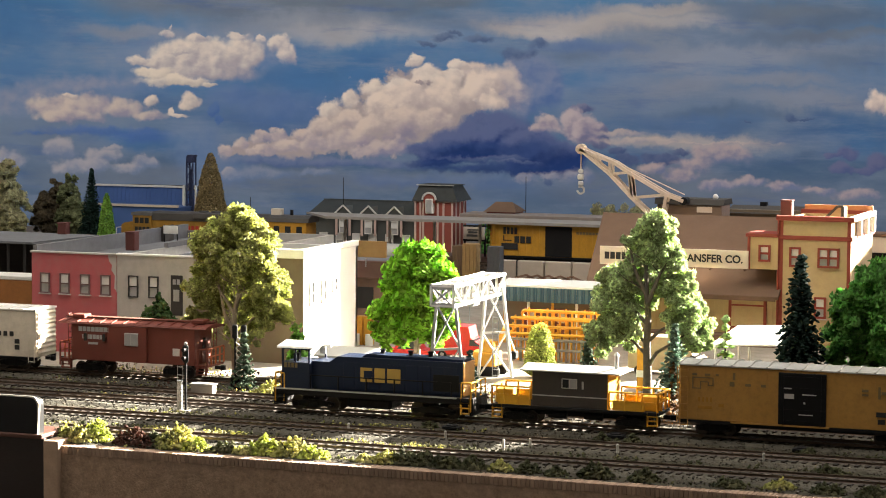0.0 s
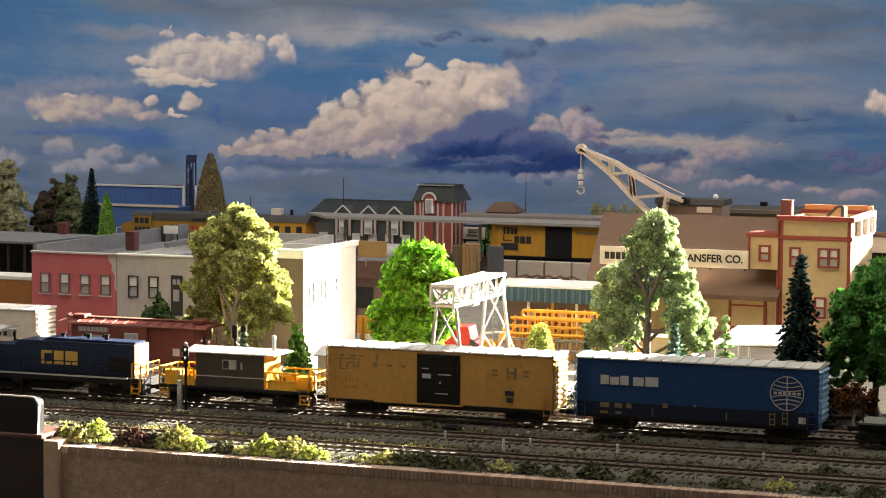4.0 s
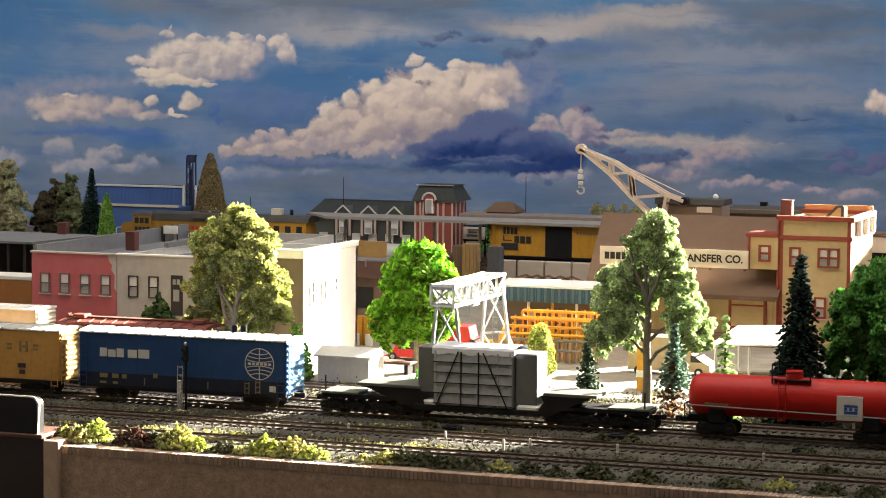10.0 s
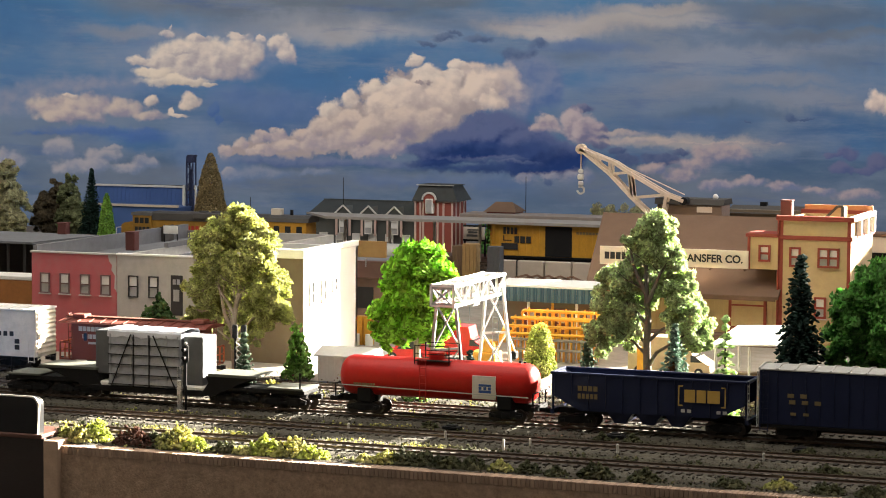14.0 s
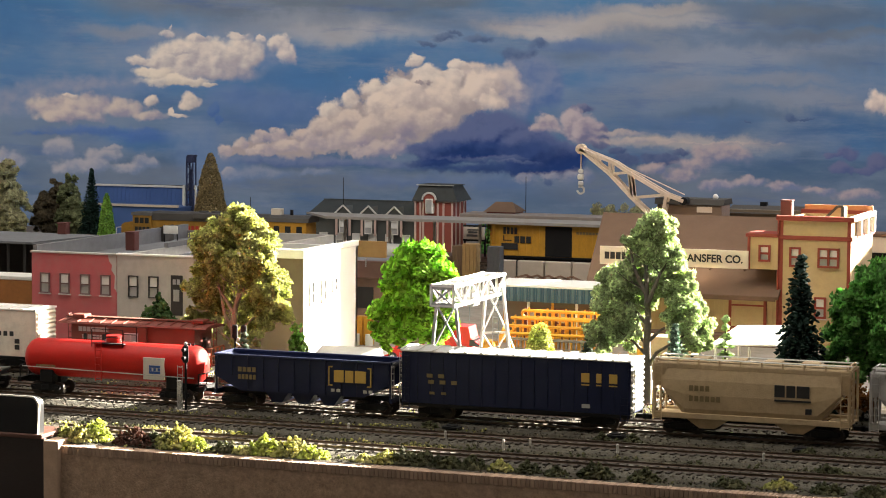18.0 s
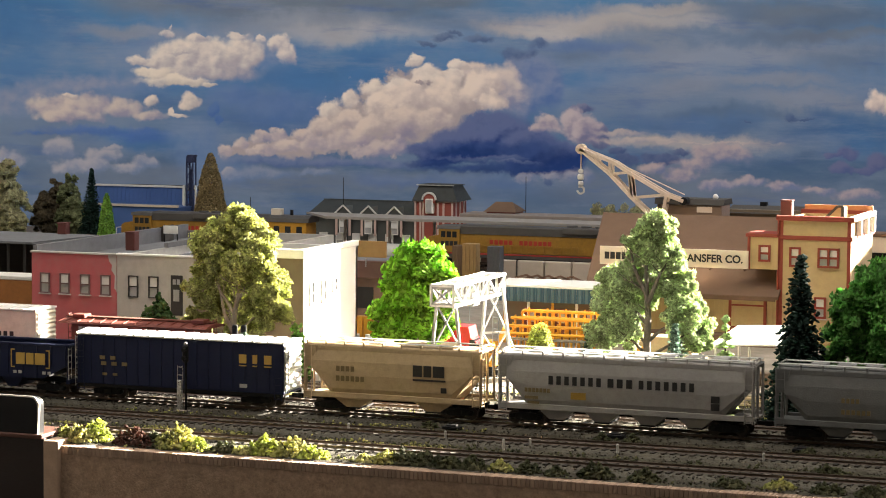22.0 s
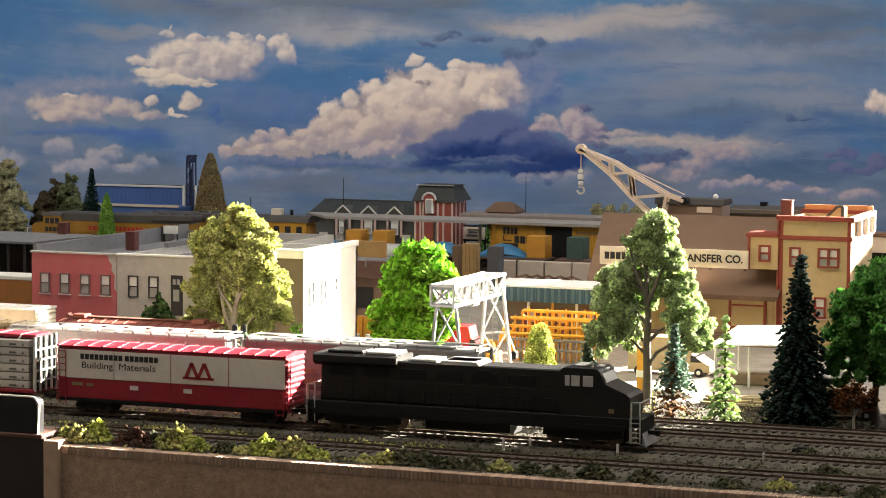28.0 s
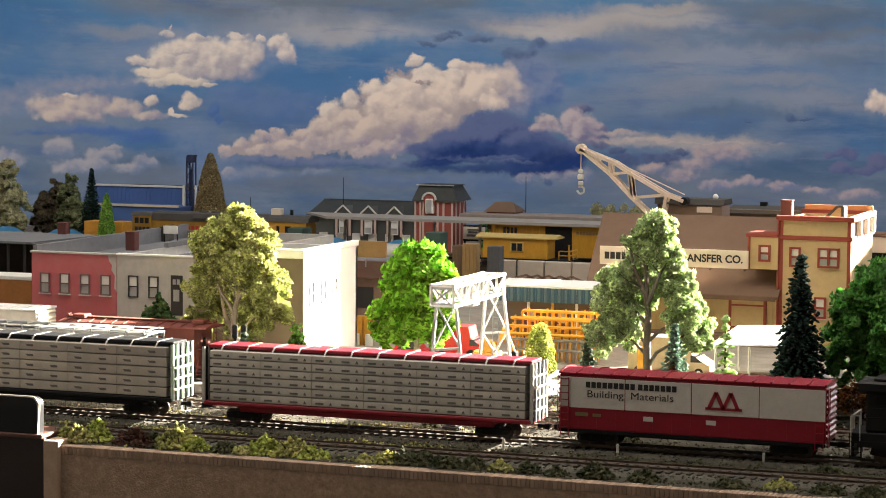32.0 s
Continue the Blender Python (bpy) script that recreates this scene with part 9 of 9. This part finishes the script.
part("annex", Geo().box(x0 + 1, x1 + 2, -6, -.2, 0, 4.48 - .45), bm, bl)
part("annex_trim", Geo().box(x0 + 1, x1 + 2, -6.2, -5.8, 4.48 - .45, 4.76 - .45), sign_white, bl)
for k in range(22):
    part("cladding_rib", Geo().box(x0 + .2 + k * (x1 - x0 - .4) / 21 - .06, x0 + .2 + k * (x1 - x0 - .4) / 21 + .06, -.08, 0, 0, zf), bm, bl)
lt = thing("lattice_chimney", "dark blue lattice tower beside the factory", "tower", P(-81.75, 128, .45))
zt = 10.7 - .45
tower_blue = M("tower_blue", (0.03, 0.04, 0.1), 0.6)
for a in (-.42, .42):
    for b in (-.42, .42):
        part("leg", Geo().beam((a, b, 0), (a, b, zt), .16), tower_blue, lt)
for k in range(8):
    z_ = zt * k / 8
    part("cross_brace", Geo().beam((-.42, -.42, z_), (.42, -.42, z_ + zt / 8), .1).beam((-.42, -.42, z_ + zt / 8), (.42, -.42, z_ + zt / 8), .13), tower_blue, lt)
part("inner_pipe", Geo().cyl((0, 0, 0), (0, 0, zt - 1.5), .28, 10), tower_blue, lt)
part("head", Geo().box(-.5, .5, -.5, .5, zt - .75, zt, .06), tower_blue, lt)
part("head_slope", Geo().prism([(-.5, zt), (-.3, zt + .25), (.6, zt + .25), (.6, zt)], "y", -.5, .5), tower_blue, lt)
part("white_edge", Geo().box(.62, .85, -.3, 0, 0, zt - 3.6), white_paint, lt)
part("white_edge", Geo().box(-1.0, -.78, -.3, 0, 0, zt - 3.6), white_paint, lt)
# far trees
FT = "far trees"
for px_, y, hgt, r, m, sd, cut in ((-99.2, 112, 10.5, 2.7, dull, 41, .5), (-101.6, 114, 9.6, 2.4, dull, 45, .5), (-97.7, 111, 7.0, 1.5, dull, 46, .6),
                                  (-94.6, 116, 8.1, 1.9, smoky, 42, .4), (-95.6, 115, 6.6, 1.4, smoky, 47, .4), (-90.7, 113, 9.1, 1.8, grey_green, 43, .45), (-89.6, 112, 6.0, 1.3, grey_green, 48, .45)):
    hh = hgt - .45
    tree("far_tree", {dull: "pale olive autumn tree at the far edge", smoky: "dark brown thin-leaved tree at the far edge", grey_green: "grey-green upright tree at the far edge"}[m], px_, y,
         [(.1 * r, 0, hh * .86, r * .5, r * .5, hh * .14), (-.1 * r, 0, hh * .66, r * .8, r * .7, hh * .17), (.2 * r, 0, hh * .46, r, r * .9, hh * .18), (-.5 * r, 0, hh * .34, r * .7, r * .6, hh * .15), (.5 * r, 0, hh * .26, r * .7, r * .6, hh * .15)],
         m, 9000, .14, sd, .14, bark_dark, hh * cut, z=.45, thick=26, fine=True)
conifer("far_spruce", "dark narrow spruce at the far edge", -85.0, 108, 9.75 - .45, 1.75, spruce_m, 51, .8, 30, 16, z=.45, power=.9, tuft=.2)
cypress("cypress_tree", "bright green pointed cypress", -77.07, 97, 7.87 - .45, 1.3, leaf_mat("cypress_green", (0.20, 0.40, 0.07), (0.33, 0.55, 0.11)), 4200, .1, 52, z=.45, power=.6)
cypress("brown_cypress", "tall brown bullet-shaped tree behind the yard", -77.6, 125, 11.5 - .45, 2.5, brownleaf, 9000, .12, 53, z=.45, power=.62)
tree("far_tree", "dull round tree behind the box car", -22.99, 118, [(-1, 0, 4.6, 2.4, 1.5, 1.9), (1.6, 0, 4.8, 2.4, 1.5, 2.0)], dull, 4000, .12, 54, .2, bark_dark, 3, z=.45)
tree("far_tree", "dull olive tree behind the roofs", -56.83, 124, [(0, 0, 2.2, 1.2, 1, 1.2)], dull, 300, .2, 55, .2, bark_dark, 2, z=.45)

# wrecking crane behind the warehouse
wc = thing("wrecking_crane", "cream lattice boom crane with a hanging hook", "crane", P(0, 78, 0))
boom_m = M("boom_cream", (0.74, 0.60, 0.48), 0.6, dirt=(0.3, 0.22, 0.16))
at_ = lambda p: (p[0], 0, p[2])
tip, mid, foot = (-14.79, 78.00, 14.71), (-11.15, 78.00, 11.82), (-7.82, 78.00, 8.63)
u1, u2, u3, u4 = (-11.29, 78.00, 13.46), (-9.85, 78.00, 12.56), (-6.04, 78.00, 10.48), (-4.35, 78.00, 9.92)
low1, low2, low3 = (-11.73, 78.00, 12.36), (-9.48, 78.00, 10.11), (-7.82, 78.00, 8.63)
for yy in (-.55, .55):
    S = lambda p, q, w=.32: part("chord" if w > .3 else "brace", Geo().beam((p[0], yy, p[2]), (q[0], yy, q[2]), w), boom_m, wc)
    S(tip, low1), S(low1, low2), S(low2, low3)
    S(tip, u1), S(u1, u2), S(u2, u3), S(u3, u4)
    S((-11.75, 78.00, 13.67), low1, .24), S(low1, u2, .24), S((-9.68, 78.00, 12.46), low2, .24), S(low2, u3, .24), S(u3, (-6.35, 78.00, 8.67), .3)
    S((-13.12, 78.00, 14.08), (-13.00, 78.00, 13.31), .2), S((-9.85, 78.00, 12.56), (-9.42, 78.00, 10.11), .24)
for p in (tip, u1, u2, u3, low1, low2):
    part("cross_bar", Geo().beam((p[0], -.55, p[2]), (p[0], .55, p[2]), .2), boom_m, wc)
part("sheave", Geo().cyl((tip[0], -.4, tip[2]), (tip[0], .4, tip[2]), .5, 14), boom_m, wc)
hk = (-14.82, 78.00, 12.45)
part("cable", Geo().cyl((hk[0], 0, tip[2]), (hk[0], 0, hk[2]), .07, 6), boom_m, wc)
part("guy_line", Geo().cyl((tip[0], 0, tip[2] + .3), (u4[0], 0, u4[2] + .6), .06, 6), boom_m, wc)
white_hook = M("hook_white", (0.62, 0.6, 0.57), 0.5)
part("swivel_link", Geo().cyl((hk[0], -.12, hk[2] + .1), (hk[0], .12, hk[2] + .1), .24, 10), white_hook, wc)
blk = part("hook_block", Geo().box(hk[0] - .3, hk[0] + .3, -.25, .25, hk[2] - .75, hk[2] - .2, .1), white_hook, wc)
part("lower_block", Geo().box(hk[0] - .24, hk[0] + .24, -.22, .22, hk[2] - 1.35, hk[2] - .85, .1), white_hook, wc)
part("link_pin", Geo().cyl((hk[0], 0, hk[2] - 1.4), (hk[0], 0, hk[2]), .08, 8), black, wc)
g = Geo()
for k in range(7):
    a, b = 2.2 - k * .75, 2.2 - (k + 1) * .75
    g.beam((hk[0] + .36 * math.cos(a), 0, hk[2] - 1.75 + .36 * math.sin(a)), (hk[0] + .36 * math.cos(b), 0, hk[2] - 1.75 + .36 * math.sin(b)), .17)
part("hook", g, white_hook, blk)
hx0, hx1, hx2 = -7.26, -0.82, -2.38
part("house", Geo().box(hx0, hx1, .5, 3.8, 5.0, 9.55, .1), M("crane_house_brown", (0.20, 0.14, 0.10), 0.7), wc)
part("house_roof", Geo().prism([(.3, 9.55), (.6, 10.09), (3.6, 10.09), (4.0, 9.55)], "x", hx0 - .2, hx1 + .2), roof_dark, wc)
part("house_window", Geo().box(hx2 - .9, hx2 + .6, .44, .5, 8.83, 9.38), sign_white, wc)
part("car_body", Geo().box(hx0 - 3, hx1 + 1, .3, 4.0, 1.2, 5.0, .1), black, wc)
part("roof_vent", Geo().ball((-1.83, 2, 10.26), .3), white_hook, wc)
part("winch", Geo().cyl((u4[0], -.6, u4[2]), (u4[0], .6, u4[2]), .4, 10), black, wc)
part("car_frame", Geo().box(hx0 - 3, hx1 + 1, .3, 4.0, -.4, 1.2, .1), black, wc)
dk = thing("dark_depot", "low dark-roofed depot behind the warehouse", "building", P(0, 84, 0))
part("wall", Geo().box(-1.59, 5.80, 0, 5, -.4, 8.87), brown_wall, dk)
part("roof", Geo().prism([(-.4, 8.54), (2.5, 9.19), (5.4, 8.54)], "x", -1.71, 6.07), roof_dark, dk)
part("roof_vent", Geo().box(1.09, 1.76, 2.2, 2.8, 9.21 - .2, 9.54, .04), black, dk)
fw = thing("far_box_car", "pale box car behind the tower", "freight car", P(14.35, 80, 0))
part("body", Geo().box(-1.6, 8, -1.5, 1.5, 5.52, 7.02, .05), sign_white, fw)
part("roof", Geo().box(-1.7, 8, -1.6, 1.6, 7.02, 7.34, .05), roof_brown, fw)
part("underframe", Geo().box(-1.4, 8, -1.2, 1.2, -.4, 5.52, .05), black, fw)
# concrete barrier of blocks before the far track
br = thing("block_barrier", "row of pale concrete blocks before the far track", "barrier", P(0, 92, 0))
x_ = -29.12
zb_, zt_ = 0.26, 2.33
blk0 = None
for k in range(6):
    g = Geo().box(.06, 2.95, 0, .8, -.4, zt_, .08)
    if blk0 is None:
        blk0 = part("block", g, M("block_concrete", (0.48, 0.41, 0.34), 0.85, var=.12, rand=.06), br, at=P(x_, 0, 0))
    else:
        again(blk0, P(x_ + k * 3.02, 0, 0))
part("joint_post", Geo().box(x_ + 3.0, x_ + 3.08, -.03, .5, -.4, zt_ + .02), frame_dark, br)
tb = thing("truss_stack", "rusty trusses stacked before the barrier", "scrap", P(-20.97, 86, 0.92))
part("cradle", Geo().box(-5, 5, -.5, .5, -0.92 - .4, 0), roof_brown, tb)
for k in range(5):
    part("truss", Geo().beam((-4 + k * 1.4, 0, 0), (-2 + k * 1.2, 0, .5), .2).beam((-2 + k * 1.2, 0, .5), (-1 + k * 1.3, 0, 0), .2), M("rusty_truss", (0.22, 0.13, 0.09), 0.85) if k == 0 else bpy.data.materials["rusty_truss"], tb)
for nm, lab, px0, px1, y, pz0, pz1, m in (("timber_crate", "upright tan timber crate", -31.44, -29.93, 90, -.4, 4.06, M("crate_tan", (0.32, 0.2, 0.08), 0.8)),
                                        ("grey_crate", "dark grey upright crate", -28.32, -26.96, 89, -.4, 3.93, M("crate_grey", (0.09, 0.09, 0.095), 0.7)),
                                        ("brown_crate", "brown crates behind the tree", -32.94, -31.80, 91, -.4, 3.75, M("crate_brown", (0.16, 0.10, 0.06), 0.8))):
    t_ = thing(nm, lab, "crate", P(cx(px0, px1), y, 0))
    w_ = (px1 - px0) / 2
    part("box", Geo().box(-w_, w_, 0, 1.4, pz0, pz1, .04), m, t_)
    for q in (-.6, 0, .6):
        part("slat", Geo().box(w_ * q - .07, w_ * q + .07, -.06, .01, pz0, pz1), m, t_)
bd = thing("billboard", "white framed billboard with grey print", "billboard", P(0, 108, .4))
q0, q1, r0, r1 = -37.74, -35.32, 3.11, 4.51
part("panel", Geo().box(q0, q1, -.1, 0, r0 - .4, r1 - .4, .02), sign_white, bd)
part("frame", Geo().box(q0 - .15, q1 + .15, -.05, .08, r0 - .6, r0 - .4).box(q0 - .15, q1 + .15, -.05, .08, r1 - .4, r1 - .2).beam((q0, .1, 0), (q0, .1, r0), .15).beam((q1, .1, 0), (q1, .1, r0), .15), black, bd)
bars(bd, q0 + .2, r0 - .2, [(.1, .1, 1.3, .25), (.3, .5, 1.1, .2), (.2, .8, 1.4, .15)], letter_grey, y=-.14)
# tank wagon in the far yard
tk = thing("storage_tank", "pale horizontal storage tank with a black end", "tank", P(-41.98, 96, .45))
part("tank", Geo().cyl((-2.4, 0, 1.9), (2.6, 0, 1.9), .95, 18), silver_roof, tk)
part("end_cap", Geo().cyl((-2.7, 0, 1.9), (-2.38, 0, 1.9), .9, 18), black, tk)
part("cradle", Geo().box(-1.8, -1.4, -.8, .8, 0, 1.2).box(1.4, 1.8, -.8, .8, 0, 1.2), black, tk)
# covered platform at the left edge and the brown car below it
cp = thing("covered_platform", "dark timber platform shed with a grey roof", "shed", P(0, 34, 0))
x1 = -50.35
part("roof", Geo().add([(-75, 0, 7.37), (x1, 0, 7.28), (x1 + 3.2, 6, 7.60), (-75, 6, 7.70), (-75, 0, 7.37 + .2), (x1, 0, 7.28 + .2), (x1 + 3.2, 6, 7.60 + .2), (-75, 6, 7.70 + .2)],
                       [(3, 2, 1, 0), (4, 5, 6, 7), (0, 1, 5, 4), (1, 2, 6, 5), (2, 3, 7, 6), (3, 0, 4, 7)]), roof_grey, cp)
for k in range(9):
    part("post", Geo().beam((x1 - 1 - k * 1.6, .4, -.4), (x1 - 1 - k * 1.6, .4, 7.28), .22), frame_dark, cp)
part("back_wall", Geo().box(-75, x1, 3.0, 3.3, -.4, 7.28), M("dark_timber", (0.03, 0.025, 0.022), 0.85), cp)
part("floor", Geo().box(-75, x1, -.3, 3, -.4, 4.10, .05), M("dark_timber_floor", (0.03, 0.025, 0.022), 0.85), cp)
oc = thing("brown_box_car", "orange-brown box car with a pale roof edge", "freight car", P(-51.17, 30, 0))
part("body", Geo().box(-9, -47.25 - -51.17, -1.5, 1.5, .9, 4.74, .05), M("brown_orange", (0.30, 0.12, 0.03), 0.6, dirt=(0.15, 0.06, 0.02)), oc)
part("roof", Geo().box(-9, -47.25 - -51.17, -1.55, 1.55, 4.74, 5.07, .05), white_paint, oc)
part("underframe", Geo().box(-8, -47.25 - -51.17 - 1, -1.2, 1.2, -.4, .9, .05), black, oc)
# sign on the roof of the pair
rs = thing("roof_sign", "small white roof sign with a dark side", "sign", back(0, 40) @ P(0, 0, 7.4))
part("board", Geo().box(-40.85, -39.48, 0, .15, 8.13 - 7.4, 8.82 - 7.4, .02), white_paint, rs)
part("side_board", Geo().prism([(-41.50, 0), (-40.85, 0), (-40.85, 8.82 - 7.4), (-41.50, 8.58 - 7.4)], "y", .3, 2.0), roof_dark, rs)
part("post", Geo().beam((-40.79, .1, 0), (-40.79, .1, 1.5), .1).beam((-39.54, .1, 0), (-39.54, .1, 1.5), .1), black, rs)

# ---- the train on the far track: centre along the track at 23 s ----
C0 = []


def join_c(c, x):
    C0.append((c, x))
    return c


def flat_load(x0, x1, boxes, tarps, label):
    """A flat car with crates and tarped heaps, given by their places along the track."""
    x = cx(x0, x1)
    c = join_c(thing("flat_car", label, "freight car", P(x, YC, UZ)), x)
    h = (x1 - x0) / 2
    part("deck", Geo().box(-h, h, -1.45, 1.45, 1.0, 1.25, .03), M("flat_deck", (0.12, 0.07, 0.05), 0.8) if "flat_deck" not in bpy.data.materials else bpy.data.materials["flat_deck"], c)
    for e in (-1, 1):
        truck(c, e * (h - 1.6))
    couplers(c, -h, h)
    for a, b, m in boxes:
        t = join_c(thing("crate", "tall painted cargo crate on a flat car", "crate", P(x, YC, UZ + 1.25)), x)
        part("box", Geo().box(a - x, b - x, -1.2, 1.2, 0, 2.35, .05), m, t)
        part("batten", Geo().box(a - x - .03, b - x + .03, -1.24, -1.18, 1.1, 1.25), m, t)
    for a, b in tarps:
        t = join_c(thing("tarped_load", "heap under a bright blue tarpaulin", "cargo", P(x, YC, UZ + 1.25)), x)
        a, b = a - x, b - x
        g = Geo()
        n = 9
        vs = []
        prof = [(0, 0.05), (.12, .55), (.3, 1.15), (.42, 1.35), (.6, 1.3), (.75, .95), (.9, .4), (1, .05)]
        for u, zz in prof:
            for k in range(n):
                v = k / (n - 1) * 2 - 1
                vs.append((a + (b - a) * u, v * 1.35, max(0, zz * (1 - abs(v) ** 3 * .75) + .08 * noise.noise((u * 5 + a, v * 3, 1)))))
        g.add(vs, [(j * n + k, (j + 1) * n + k, (j + 1) * n + k + 1, j * n + k + 1) for j in range(len(prof) - 1) for k in range(n - 1)], True)
        part("tarpaulin", g, tarp_blue, t)
        part("hem", Geo().beam((a, -1.38, .06), (b, -1.38, .06), .12).beam((a, 1.38, .06), (b, 1.38, .06), .12), tarp_blue, t)
    return c


tarp_blue = M("tarp_blue", (0.04, 0.17, 0.33), 0.5, var=.15)
c_orange = M("crate_orange", (0.5, 0.24, 0.03), 0.6)
c_green = M("crate_green", (0.05, 0.09, 0.075), 0.6)
c_white = M("crate_white", (0.45, 0.43, 0.4), 0.6)
join_c(yellow_loco("locomotive", "yellow and grey road locomotive on the far track", P(0, YC, UZ), -25.90 - -47.66), cx(-47.66, -25.90))
flat_load(-25.01, -15.25, [(-24.12, -22.22, c_orange)], [(-21.47, -15.51)], "brown flat car with an orange crate and a blue tarp")
flat_load(-14.47, -5.42, [(-7.63, -5.80, c_orange)], [(-13.89, -7.63)], "brown flat car with a blue tarp and an orange crate")
flat_load(-4.66, 6.61, [(-4.41, -2.66, c_orange)], [(0.77, 6.35)], "brown flat car with an orange crate and a blue tarp")
flat_load(7.26, 15.87, [(13.45, 15.55, c_orange)], [(7.65, 13.38)], "brown flat car with a blue tarp and an orange crate")
flat_load(16.76, 26.54, [(17.96, 19.79, c_green)], [(21.34, 25.44)], "brown flat car with a green crate and a blue tarp")
flat_load(27.37, 36.71, [(34.38, 36.15, c_green)], [(28.02, 34.32)], "brown flat car with a blue tarp and a green crate")
xa, xb = 39.73, 51.06
x = cx(xa, xb)
c = join_c(thing("caboose", "yellow caboose with a wide pale roof on the far track", "caboose", P(x, YC, UZ)), x)
hh = (xb - xa) / 2
part("floor", Geo().box(-hh, hh, -1.4, 1.4, .95, 1.15, .03), black, c)
part("body", Geo().box(-hh + 1.4, hh - 2.6, -1.35, 1.35, 1.15, 3.3, .04), wy, c)
part("roof", Geo().prism([(-1.6, 3.3), (-1.6, 3.42), (0, 3.75), (1.6, 3.42), (1.6, 3.3)], "x", -hh + .6, hh - 1.6), M("pale_yellow_roof", (0.5, 0.36, 0.12), 0.6), c)
wn_ = part("window", Geo().box(-1.1, .4, -1.45, -1.35, 1.9, 2.9, .03), M("window_yellow", (0.5, 0.36, 0.12), 0.6), c)
part("pane", Geo().box(-.95, -.4, -1.47, -1.42, 2.0, 2.8), window_dark, wn_)
part("pane", Geo().box(-.3, .25, -1.47, -1.42, 2.0, 2.8), window_dark, wn_)
for e in (-1, 1):
    rails(c, [(e * (hh - .1), v) for v in (-1.3, 0, 1.3)], 1.15, 2.1, wy, mid=True, r=.05)
    rails(c, [(e * (hh - .1), -1.35), (e * (hh - 1.3), -1.35)], 1.15, 2.1, wy, mid=True, r=.05)
    truck(c, e * (hh - 2.4))
part("brake_stand", Geo().beam((hh - .6, 0, 1.15), (hh - .6, 0, 2.7), .12), wy, c)
couplers(c, -hh, hh)


def motions():
    """The trains: main track to the left, middle track to the right, far track to the left."""
    VC = 8.15
    for c, x in A0:
        walk(c, [(t, P(x + q, yA, c.location.z / K)) for t, q in ((0, 36.03), (6, 0.0), (12, -35.86), (18, -71.72), (24, -107.9), (25.5, -117.0), (32, -156.2))])
    for c, x in B0:
        walk(c, [(t, P(x + q, yB, c.location.z / K)) for t, q in ((0, -243.9), (20, -69.7), (27.5, -4.38), (28, 0.0), (30, 17.45), (32, 34.83))])
    for c, x in C0:
        walk(c, [(t, P(x - VC * (t - 23), YC, c.location.z / K)) for t in (0, 8, 16, 23, 28, 32)])


motions()
